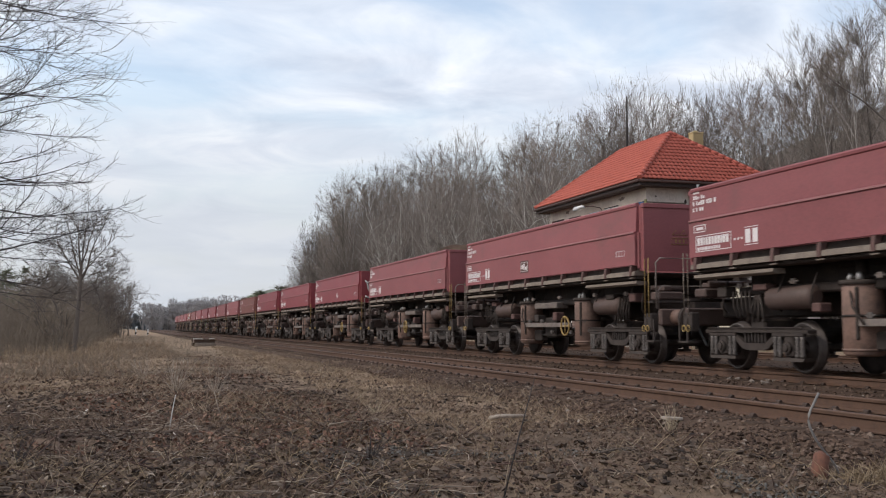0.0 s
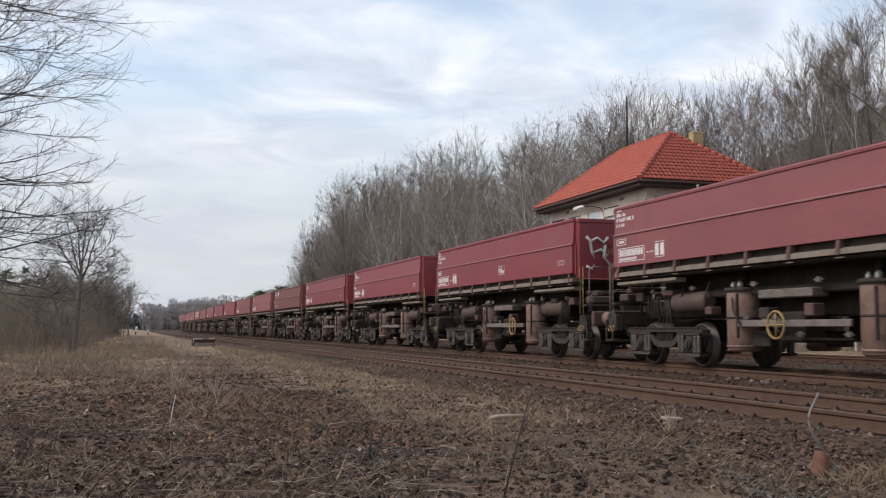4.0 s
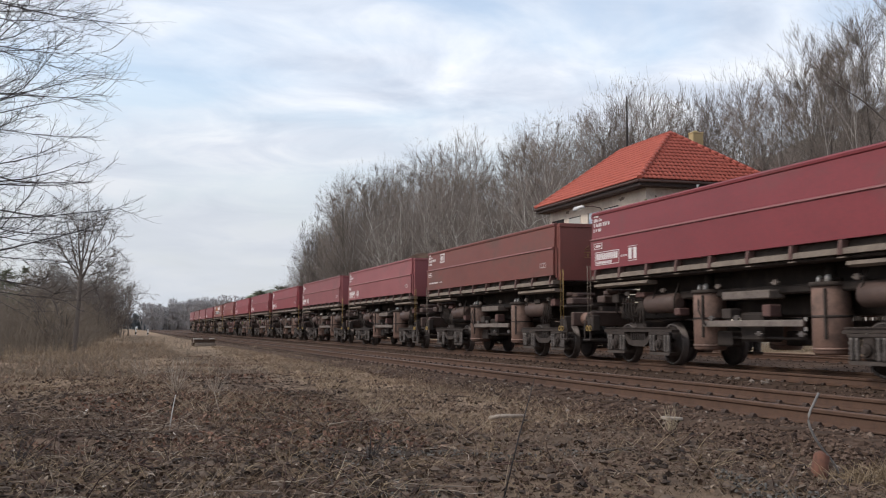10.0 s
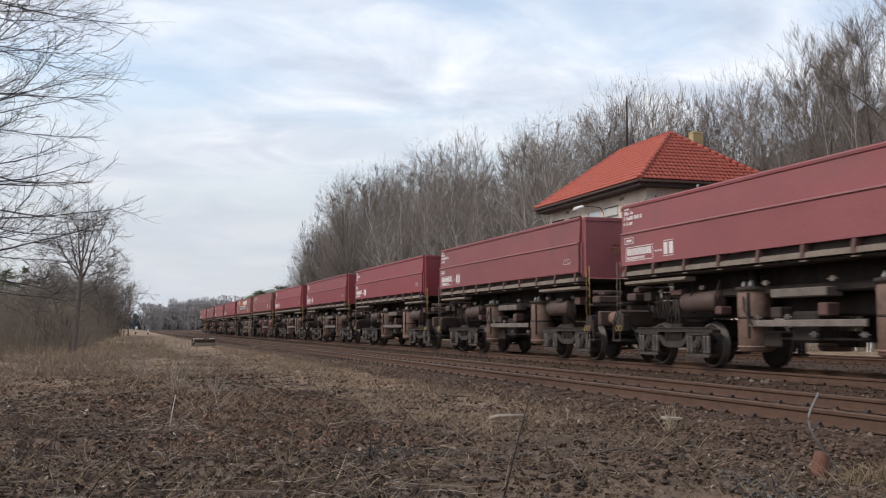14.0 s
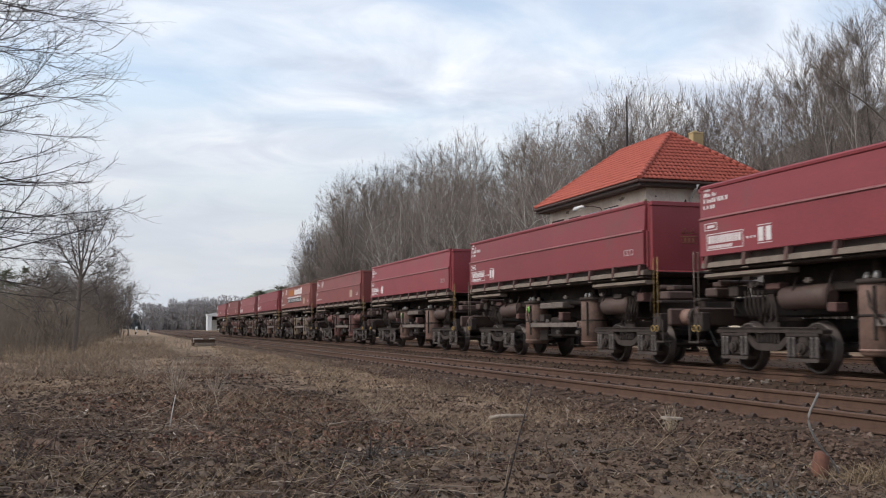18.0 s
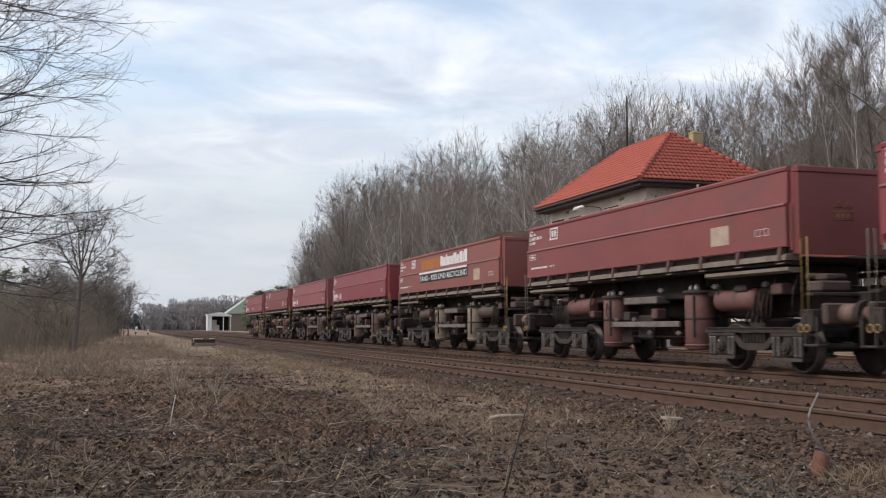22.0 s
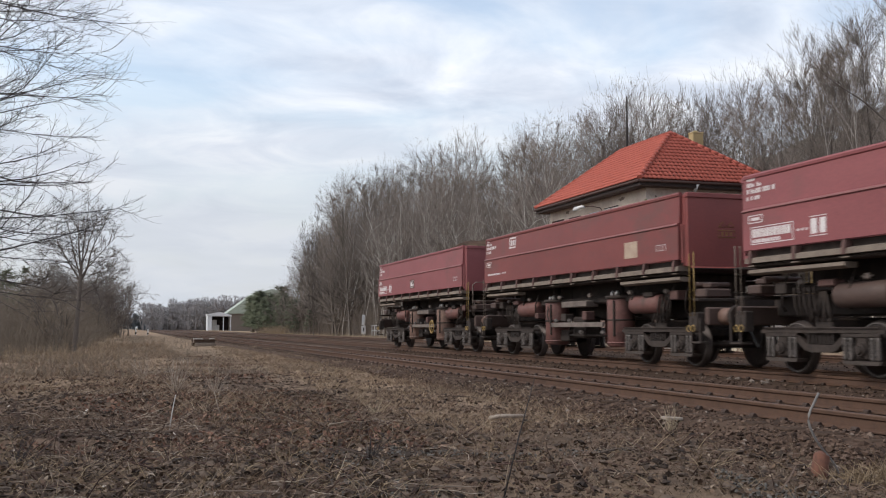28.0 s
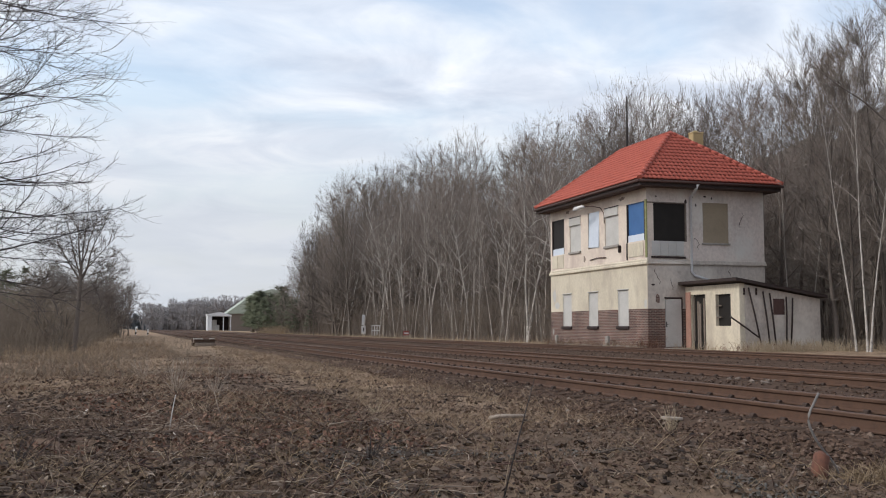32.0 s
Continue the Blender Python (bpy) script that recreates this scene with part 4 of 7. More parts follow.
def make_shed():
    S = thing("brick_shed", "low plastered shed with a sloping tarred roof against the signal box", "shed", pose(0, 0, 0))
    x0, x1, y0, y1 = 24.42, 28.46, 36.15, 40.42
    zt = lambda x: 3.05 - (x - x0) * 0.155
    fr = [(36.8, 37.95, 1.2, 2.58), (38.75, 39.95, 0.1, 2.62)]
    g = slab(0, x0, x0 + 0.25, y0, y1, 0.0, 3.0, fr)
    part("wall", g, M["plaster"], S, "cream plaster wall with rotten door")
    g = Geo().prism([(x0 + 0.253, 0.0), (x1, 0.0), (x1, zt(x1) - 0.05), (x0 + 0.253, zt(x0 + 0.25) - 0.05)], 1, y0, y0 + 0.25)
    part("wall", g, M["grey"], S, "grey plaster end wall")
    part("wall", Geo().box(x1 - 0.25, x1, y0 + 0.252, y1, 0, zt(x1) - 0.05), M["grey"], S)
    g = Geo().prism([(x0 - 0.35, zt(x0 - 0.35)), (x1 + 0.16, zt(x1 + 0.16)), (x1 + 0.16, zt(x1 + 0.16) + 0.13), (x0 - 0.35, zt(x0 - 0.35) + 0.13)], 1, y0 - 0.32, y1 + 0.05)
    part("roof", g, M["fascia"], S, "black tarred roof slab")
    w = part("window", Geo().box(x0 + 0.16, x0 + 0.2, 36.8, 37.95, 1.2, 2.58), M["dark"], S, "broken dark window")
    g = Geo()
    for z in (1.55, 2.05):
        g.box(x0 + 0.05, x0 + 0.1, 37.6, 37.94, z, z + 0.06)
    part("window_frame", g, M["oldwood"], w)
    d = part("door", Geo().box(x0 + 0.14, x0 + 0.18, 38.75, 39.95, 0.1, 2.62), M["dark"], S, "rotten plank door")
    rng = random.Random(8)
    for i in (0, 1, 3, 4, 6):
        y = 38.77 + i * 0.168
        part("plank", Geo().box(x0 + 0.07, x0 + 0.13, y, y + 0.12 + rng.uniform(-0.02, 0.02), 0.1 + rng.uniform(0, 0.5), 2.6 - rng.uniform(0, 0.6), 0.008), M["oldwood"], d)
    part("door_post", Geo().box(x0 - 0.04, x0 + 0.1, 39.96, 40.38, 0.0, 2.75, 0.01), M["pink"], S, "pink plaster door jamb")
    part("gable_window", Geo().box(26.08, 26.64, y0 - 0.012, y0 + 0.02, 1.68, 2.36), M["gutter"], S, "small dark window")
    for i, (xa, za, xb, zb) in enumerate(((24.79, 2.82, 25.3, 0.4), (25.5, 2.66, 25.73, 0.42), (25.83, 2.6, 26.03, 0.4), (26.66, 2.44, 26.56, 0.38), (26.98, 2.4, 26.78, 0.38), (23.9, 1.57, 25.25, 0.68))):
        part("prop", Geo().tube([(xa, y0 - 0.12, za), ((xa + xb) / 2 + 0.02, y0 - 0.16, (za + zb) / 2), (xb, y0 - 0.2, zb)], [0.035, 0.038, 0.035], 6), M["fascia"], S, "dark timber leaning on the wall")
    for xa in (24.6, 25.2):
        part("bracket", Geo().box(xa, xa + 0.06, y0 - 0.08, y0 - 0.004, 2.5, 2.8, 0.01), M["fascia"], S)
    return S


make_signal_box()
make_shed()


# ---- the goods train ----
def make_wagon(body, label, lettered=False, logo=False, patch=False, wheel_mark=False, load="", scrawl=False, disc=False, ram="ram", tank="tank", logo_y=0.0, placard=None, wheel_y=-1.25):
    """One bogie side-tipping wagon; its middle stands over the origin, z from the rail head, +y is its rear."""
    W = thing("tipping_wagon", label, "wagon", group="goods train wagons")
    H, TOP, FLOOR, SEAM = 1.5, 3.59, 2.20, 2.92
    for s in (-1, 1):
        sx = s * H
        prof = [(sx, FLOOR), (sx, SEAM - 0.03), (sx + s * 0.02, SEAM - 0.025), (sx + s * 0.02, SEAM + 0.01), (sx - s * 0.028, SEAM + 0.03), (sx - s * 0.058, TOP - 0.10), (sx - s * 0.035, TOP - 0.085), (sx - s * 0.028, TOP - 0.04), (sx - s * 0.05, TOP - 0.008), (sx - s * 0.085, TOP), (sx - s * 0.13, TOP - 0.02), (sx - s * 0.09, FLOOR)]
        sw = part("side_wall", Geo().prism(prof, 1, FORE, REAR), body, W)
        # Thin strip paler than the wall, along the seam.
        part("seam_lip", Geo().box(sx + s * 0.0205, sx + s * 0.030, FORE + 0.01, REAR - 0.01, SEAM - 0.018, SEAM + 0.010, 0.002), M["lip"], sw, "pale pink hinge seam")
        if s < 0:
            mark_side(sw, lettered, logo, patch, logo_y)
            if placard is not None:
                g = Geo()
                for y0, y1, z0, z1 in ((0, 0.5, 0, 0.012), (0, 0.5, 0.248, 0.26), (0, 0.013, 0.012, 0.248), (0.487, 0.5, 0.012, 0.248), (0.07, 0.19, 0.04, 0.13), (0.23, 0.31, 0.04, 0.22), (0.35, 0.44, 0.07, 0.19)):
                    g.box(-1.509, -1.505, placard + y0, placard + y1, 2.40 + z0, 2.40 + z1)
                part("placard_mark", g, M["white"], sw, "white framed placard shape")
                if placard > -0.5:
                    part("placard_ground", Geo().box(-1.5045, -1.501, placard - 0.04, placard + 0.54, 2.36, 2.70), M["rib"], sw, "dark placard ground")
        # The dark web colour stands for the shade in the recess under the wall.
        part("beam_web", Geo().box(sx - s * 0.30, sx - s * 0.13, FORE + 0.04, REAR - 0.04, 2.085, 2.197), M["under"], W, "recessed beam web coloured dark for its shade")
        led = part("floor_beam", Geo().prism([(sx - s * 0.30, 2.08), (sx - s * 0.12, 2.08), (sx - s * 0.005, 2.055), (sx + s * 0.005, 1.965), (sx - s * 0.30, 1.965)], 1, FORE + 0.03, REAR - 0.03), M["dust"], W, "dusty tan floor beam")
        part("lower_rail", Geo().prism([(sx - s * 0.30, 1.96), (sx - s * 0.10, 1.96), (sx - s * 0.07, 1.93), (sx - s * 0.10, 1.90), (sx - s * 0.30, 1.88)], 1, FORE + 0.06, REAR - 0.06), M["bogie"], W)
        for i in range(10):
            y = FORE + 0.2 + i * (REAR - FORE - 0.4) / 9
            part("bracket", Geo().prism([(sx - s * 0.125, 2.194), (sx - s * 0.005, 2.194), (sx + s * 0.02, 2.06), (sx + s * 0.02, 1.955), (sx - s * 0.095, 1.945)], 1, y - 0.045, y + 0.045), M["rib"], led)
            if s < 0:
                part("hinge_lug", Geo().box(sx - s * 0.06, sx + s * 0.0, y - 0.09, y + 0.09, 1.90, 1.925, 0.006), M["dust"], led)
        for e in (-1, 1):
            part("deflector", Geo().prism([(sx - s * 0.06, 1.85), (sx - s * 0.05, 1.79), (sx - s * 0.12, 1.755), (sx - s * 0.3, 1.76), (sx - s * 0.3, 1.85)], 1, *((FORE + 0.05, FORE + 2.6) if e < 0 else (REAR - 2.6, REAR - 0.05))), M["dust"], W, "dusty deflector beam")
    for e in (-1, 1):
        tip, reach = (REAR, 0.12) if e > 0 else (FORE, 0.15)
        y = tip + e * reach
        ew = part("end_wall", Geo().prism([(-1.38, 2.06), (1.38, 2.06), (1.38, TOP - 0.04), (-1.38, TOP - 0.04)], 1, y - 0.04, y + 0.04).box(-1.40, 1.40, y - 0.07, y + 0.07, TOP - 0.13, TOP - 0.03, 0.01), body, W)
        for s in (-1, 1):
            part("corner_post", Geo().box(s * 1.28, s * 1.40, tip + e * 0.005, y - e * 0.045, 2.06, TOP - 0.06, 0.02).box(s * 1.40, s * 1.45, tip + e * 0.02, tip + e * (reach - 0.07), 2.12, 2.92, 0.015), body, ew)
        if e < 0 and not lettered:
            g = Geo()
            for x in (-0.66, -0.46):
                g.tube([(x, y - 0.044, 2.87), (x + 0.08, y - 0.044, 2.98), (x + 0.16, y - 0.044, 2.87), (x, y - 0.044, 2.87)], [0.008] * 4, 4)
            g.tube([(-0.68, y - 0.044, 2.80), (-0.28, y - 0.044, 2.80), (-0.28, y - 0.044, 2.66), (-0.68, y - 0.044, 2.66), (-0.68, y - 0.044, 2.80)], [0.008] * 5, 4)
            for x in (-0.58, -0.48, -0.38):
                g.box(x - 0.02, x + 0.02, y - 0.046, y - 0.0405, 2.69, 2.77)
            part("painted_mark", g, M["oldyellow"], ew, "worn yellow painted mark")
        if scrawl and e < 0:
            g = Geo()
            for pts in (((-1.2, 3.1), (-1.1, 3.0), (-1.05, 2.72), (-0.95, 2.45), (-1.05, 2.28), (-1.2, 2.36)), ((-1.08, 2.98), (-0.9, 3.08), (-0.72, 2.95), (-0.6, 3.1)), ((-1.0, 2.7), (-0.8, 2.78), (-0.62, 2.6)), ((-0.68, 2.9), (-0.72, 2.6), (-0.55, 2.4))):
                g.tube([(px, y - 0.05, pz) for px, pz in pts], [0.04] * len(pts), 5)
            part("painted_scrawl", g, M["board"], ew, "white spray-paint scrawl")
    part("floor", Geo().box(-1.2, 1.2, FORE + 0.3, REAR - 0.3, 1.95, 2.06, 0.02), M["under"], W)
    part("sub_floor", Geo().box(-0.6, 0.6, -5.0, 5.0, 1.585, 1.945, 0.02), M["under"], W, "dark beams under the floor")
    if load:
        rng = np.random.default_rng(4)
        g = Geo()
        nx, ny = 9, 30
        V = [(-1.3 + 2.6 * i / (nx - 1), -5.4 + 10.8 * j / (ny - 1), (3.25 + 0.36 * abs(math.sin(j * 0.55)) * (load == 'full') + 0.72 * math.exp(-((j - 4.5) / 2.6) ** 2) * (load == 'front')) * math.sin(math.pi * (0.30 + 0.4 * i / (nx - 1))) ** 0.4 + rng.uniform(-0.06, 0.06)) for j in range(ny) for i in range(nx)]
        g.add(V, [(j * nx + i, j * nx + i + 1, (j + 1) * nx + i + 1, (j + 1) * nx + i) for j in range(ny - 1) for i in range(nx - 1)])
        part("load", g, M["ballast"], W, "heaped dark rubble load")
    # underframe
    fr = part("underframe", Geo().box(-0.42, 0.42, -6.35, 6.35, 1.02, 1.42, 0.03).box(-0.95, 0.95, -4.9, 4.9, 1.42, 1.58, 0.03).box(-0.62, 0.62, -2.5, -1.2, 1.35, 1.85, 0.03).box(-0.62, 0.62, 1.2, 2.5, 1.35, 1.85, 0.03), M["under"], W, "grimy dark steel underframe")
    for e in (-1, 1):
        hs = part("headstock", Geo().box(-1.25, 1.25, e * 6.24, e * 6.38, 0.86, 1.22, 0.03), M["tank"], W, "dusty brown headstock")
        for s in (-1, 1):
            b = part("buffer", Geo().tube([(s * 0.88, e * 6.4, 1.04), (s * 0.88, e * 6.66, 1.04), (s * 0.88, e * 6.67, 1.04), (s * 0.88, e * 6.79, 1.04)], [0.17, 0.16, 0.11, 0.11], 14), M["ram"], hs, "brown buffer casing")
            part("buffer_plate", Geo().cyl((s * 0.88, e * 6.79, 1.04), (s * 0.88, e * 6.838, 1.04), 0.21, 0.22, 14), M["bogie"], hs)
        part("coupling", Geo().box(-0.06, 0.06, e * 6.4, e * 6.84, 0.93, 1.03, 0.02).box(-0.14, 0.14, e * 6.4, e * 6.55, 0.85, 1.12, 0.02), M["under"], hs)
        part("brake_hose", Geo().tube([(-0.45, e * 6.4, 0.9), (-0.45, e * 6.6, 0.75), (-0.42, e * 6.8, 0.45), (-0.4, e * 6.83, 0.42)], [0.028] * 4, 6), M["black"], hs, "black rubber brake hose")
        part("platform", Geo().box(-1.35, 1.35, e * 5.98, e * 6.2, 1.34, 1.40, 0.01), M["bogie"], W, "grey steel step plate")
        part("valve_box", Geo().box(-1.15, -0.55, e * 5.75, e * 6.15, 1.42, 1.60, 0.03).box(-1.0, -0.8, e * 5.8, e * 6.1, 1.62, 1.72, 0.02).tube([(-1.1, e * 5.7, 1.7), (-0.3, e * 5.7, 1.7)], [0.05, 0.05], 8), M["tank"], W, "dusty brown valve gear")
        for s in (-1, 1):
            hr = Geo().tube([(s * 1.40, e * 5.97, 1.05), (s * 1.40, e * 5.97, 2.27), (s * 1.40, e * 5.99, 2.31)], [0.010] * 3, 6).tube([(s * 1.40, e * 6.13, 1.05), (s * 1.40, e * 6.13, 2.33)], [0.010, 0.010], 6)
            part("handrail", hr, M["yellow" if e < 0 else "dust"], W, "faded yellow upright handrail" if e < 0 else "dull grey upright handrail")
            part("step", Geo().box(s * 1.2, s * 1.42, e * 5.98, e * 6.36, 0.5, 0.54, 0.01).box(s * 1.38, s * 1.41, e * 6.0, e * 6.04, 0.54, 1.0).box(s * 1.38, s * 1.41, e * 6.3, e * 6.34, 0.54, 1.0), M["bogie"], W)
            part("valve_cabinet", Geo().box(s * 1.2, s * 1.39, e * 5.88, e * 6.2, 0.74, 1.12, 0.02), M["bogie"], W, "dusty grey valve cabinet")
            hook = Geo()
            for dy in (-0.08, 0.08):
                hook.ring((s * 1.43, e * 6.03 + dy, 0.80), 0, 0.062, 0.012, 14, 4)
            part("rope_hook", hook, M["yellow"], W, "yellow painted rope hook")
    # tipping cylinders, tanks, linkage on both sides
    for s in (-1, 1):
        for e in (-1, 1):
            yc = 1.56 if e > 0 else -2.10
            yt = e * 3.39 - 0.22
            c = part("tipping_cylinder", Geo().tube([(s * 0.9, yc, 0.36), (s * 0.9, yc, 0.40), (s * 0.9, yc, 1.54), (s * 0.9, yc, 1.57)], [0.27, 0.325, 0.325, 0.31], 22), M[ram], W, "brown vertical tipping cylinder" if ram == "ram" else "rust-red vertical tipping cylinder")
            if disc and s < 0 and e > 0:
                part("disc", Geo().cyl((s * 1.206, yc - 0.10, 1.33), (s * 1.222, yc - 0.10, 1.33), 0.095, None, 14), M["green"], c, "bright green disc")
            part("flange", Geo().cyl((s * 0.9, yc, 1.50), (s * 0.9, yc, 1.575), 0.36, None, 22), M["bogie"], c)
            part("clamp", Geo().cyl((s * 0.9, yc, 0.98), (s * 0.9, yc, 1.02), 0.333, None, 22), M["under"], c)
            part("piston_head", Geo().tube([(s * 0.9, yc, 1.575), (s * 0.9, yc, 1.64), (s * 0.9, yc, 1.66), (s * 0.9, yc, 1.9)], [0.2, 0.19, 0.1, 0.1], 12), M["under"], c, "dark piston head")
            part("piston_cap", Geo().tube([(s * 1.06, yc - 0.12, 1.576), (s * 1.06, yc - 0.12, 1.66), (s * 1.06, yc - 0.12, 1.70)], [0.06, 0.055, 0.025], 8).tube([(s * 1.06, yc + 0.1, 1.576), (s * 1.06, yc + 0.1, 1.64), (s * 1.06, yc + 0.1, 1.69)], [0.055, 0.05, 0.02], 8), M["bright"], c, "bright steel cap")
            part("bracket", Geo().box(s * 0.4, s * 0.9, yc - 0.12, yc + 0.12, 1.1, 1.5, 0.02), M["under"], c)
            part("rib_ring", Geo().cyl((s * 0.9, yc, 0.44), (s * 0.9, yc, 0.48), 0.337, None, 22), M[ram], c)
            part("pipe_flange", Geo().box(s * 1.14, s * 1.20, yc - 0.20, yc - 0.15, 0.62, 1.46, 0.008), M["bogie"], c)
            part("air_tank", Geo().tube([(s * 1.0, yt - 0.64, 1.34), (s * 1.0, yt - 0.56, 1.34), (s * 1.0, yt + 0.56, 1.34), (s * 1.0, yt + 0.64, 1.34)], [0.1, 0.215, 0.215, 0.1], 14), M[tank], W, "brown-grey horizontal air tank" if tank == "tank" else "rust-red horizontal air tank")
            for k in range(5):
                part("air_pipe", Geo().tube([(s * 1.12, e * (4.3 + k * 0.13), 1.5), (s * 1.15, e * (4.25 + k * 0.13), 1.2), (s * 1.1, e * (4.2 + k * 0.12), 0.95)], [0.016] * 3, 5), M["bogie"], W)
            for dy in (-0.26, -0.09, 0.09, 0.26):
                part("support_strut", Geo().tube([(s * 1.08, e * 4.18 + dy, 0.92), (s * 1.02, e * 4.18 + dy * 0.25, 1.42)], [0.03, 0.025], 5), M["bogie"], W)
        part("linkage_beam", Geo().box(s * 1.15, s * 1.21, -1.73, 1.33, 0.83, 0.95, 0.01), M["linkage"], W, "pale brake linkage beam")
        part("equipment_box", Geo().box(s * 0.8, s * 1.16, -0.75, 0.75, 1.34, 1.50, 0.02), M["linkage"], W, "pale grey equipment box")
        for yy, zz in ((-1.6, 0.7), (-0.4, 0.7), (0.3, 1.0), (1.15, 1.0), (0.9, 1.62), (-0.9, 1.62), (-3.0, 1.62), (3.0, 1.62), (-4.6, 1.6), (4.6, 1.6)) if s < 0 else ():
            part("bright_fitting", Geo().box(s * 1.1, s * 1.16, yy - 0.06, yy + 0.06, zz - 0.05, zz + 0.05, 0.012).tube([(s * 1.13, yy - 0.12, zz), (s * 1.13, yy + 0.12, zz)], [0.018, 0.018], 6), M["linkage" if zz > 1.5 else "spring"], W)
        part("brake_gear", Geo().box(s * 0.5, s * 1.0, -0.3, 0.4, 0.55, 1.1, 0.05).tube([(s * 0.9, -1.5, 0.62), (s * 0.9, 1.5, 0.62)], [0.03, 0.03], 6).box(s * 0.7, s * 0.95, 0.75, 1.3, 0.45, 0.75, 0.03), M["under"], W)
        for k, (yy, zz, w, h) in enumerate(((2.35, 1.15, 0.22, 0.16), (0.55, 1.08, 0.3, 0.2), (-0.7, 1.12, 0.24, 0.22), (-3.9, 1.55, 0.4, 0.12), (3.9, 1.55, 0.4, 0.12), (5.1, 1.5, 0.3, 0.2), (-5.0, 1.5, 0.3, 0.2))):
            part("bracket_box", Geo().box(s * 0.95, s * 1.2, yy - w / 2, yy + w / 2, zz - h / 2, zz + h / 2, 0.02), M["bogie" if k % 2 else "rib"], W)
        for yy in (-5.5, -4.9, -3.2, 2.4, 3.3, 5.0):
            part("hanging_pipe", Geo().tube([(s * 1.1, yy, 1.75), (s * 1.18, yy + 0.05, 1.45), (s * 1.12, yy + 0.16, 1.2), (s * 1.0, yy + 0.22, 1.1)], [0.018] * 4, 5), M["bogie"], W)
        part("brake_lever", Geo().tube([(s * 1.3, 1.1, 0.86), (s * 1.3, 1.35, 1.15), (s * 1.2, 1.5, 1.4)], [0.02] * 3, 6), M["bogie"], W)
        if wheel_mark:
            part("handwheel", Geo().ring((s * 1.34, wheel_y, 0.86), 0, 0.24, 0.022, 22, 6).tube([(s * 1.34, wheel_y, 0.62), (s * 1.34, wheel_y, 1.10)], [0.014, 0.014], 5).tube([(s * 1.34, wheel_y - 0.24, 0.86), (s * 1.34, wheel_y + 0.24, 0.86)], [0.014, 0.014], 5), M["yellow"], W, "yellow brake handwheel")
    if wheel_mark:
        for e in (-1, 1):
            for x0, x1, top in ((-1.3, -0.2, 2.32), (-1.25, 0.0, 1.72), (0.2, 1.3, 2.32)):
                part("platform_rail", Geo().tube([(x0, e * 6.28, 1.22), (x0, e * 6.28, top - 0.1), (x0 + 0.1, e * 6.28, top), (x1 - 0.1, e * 6.28, top), (x1, e * 6.28, top - 0.1), (x1, e * 6.28, 1.22)], [0.017] * 6, 6), M["linkage"], W, "pale tubular platform rail")
    for e in (-1, 1):
        bg = new("bogie", None)
        bg.parent = W
        bg.matrix_basis = pose(0, e * 4.18, 0)
        part("bolster", Geo().box(-1.05, 1.05, -0.22, 0.22, 0.55, 0.98, 0.04).box(-0.5, 0.5, -0.6, 0.6, 0.6, 0.8, 0.04), M["under"], bg)
        for s in (-1, 1):
            x = s * 1.06
            part("side_frame", Geo().prism([(-1.55, 0.77), (-1.3, 0.815), (1.3, 0.815), (1.55, 0.77), (1.55, 0.71), (1.28, 0.725), (-1.28, 0.725), (-1.55, 0.71)], 0, x - 0.1, x + 0.1).box(x + s * 0.095, x + s * 0.125, -1.45, 1.45, 0.80, 0.822), M["bogie"], bg)
            part("truss_bow", Geo().prism([(-0.78, 0.722), (-0.62, 0.722), (-0.32, 0.53), (0.32, 0.53), (0.62, 0.722), (0.78, 0.722), (0.40, 0.435), (0.25, 0.40), (-0.25, 0.40), (-0.40, 0.435)], 0, x - 0.06, x + 0.09), M["bogie"], bg)
            g = Geo()
            for k in range(-3, 4):
                g.box(x - 0.05, x + 0.06, k * 0.1 - 0.025, k * 0.1 + 0.025, 0.54, 0.72)
            part("plate_spring", g, M["under"], bg)["kind"] = "stuff"
            for a in (-1, 1):
                ab = part("axle_box", Geo().box(x - 0.08, x + 0.08, a - 0.125, a + 0.125, 0.30, 0.70, 0.03).cyl((x + s * 0.08, a * 1.0, 0.46), (x + s * 0.13, a * 1.0, 0.46), 0.115, 0.10, 14).box(x + s * 0.02, x + s * 0.10, a - 0.44, a + 0.44, 0.655, 0.715, 0.01), M["bogie"], bg, "dusty cast axle box")
                part("axle_cover", Geo().cyl((x + s * 0.131, a * 1.0, 0.46), (x + s * 0.16, a * 1.0, 0.46), 0.075, 0.06, 12), M["bogie"], ab, "dusty axle end cover")
                for dy in (-0.37, -0.24, 0.24, 0.37):
                    sp = Geo().tube([(x + s * 0.06, a * 1.0 + dy, 0.285 + 0.041 * k) for k in range(10)], [0.052 if k % 2 else 0.038 for k in range(10)], 6)
                    part("coil_spring", sp, M["spring"], ab, "pale worn coil spring")
                part("spring_seat", Geo().prism([(a * 1.0 - 0.45, 0.285), (a * 1.0 + 0.45, 0.285), (a * 1.0 + 0.40, 0.225), (a * 1.0 - 0.40, 0.225)], 0, x - 0.09, x + 0.13), M["seat"], ab)
                part("brake_shoe", Geo().box(s * 0.68, s * 0.80, a * 1.0 + 0.45, a * 1.0 + 0.54, 0.3, 0.62, 0.03), M["under"], bg)
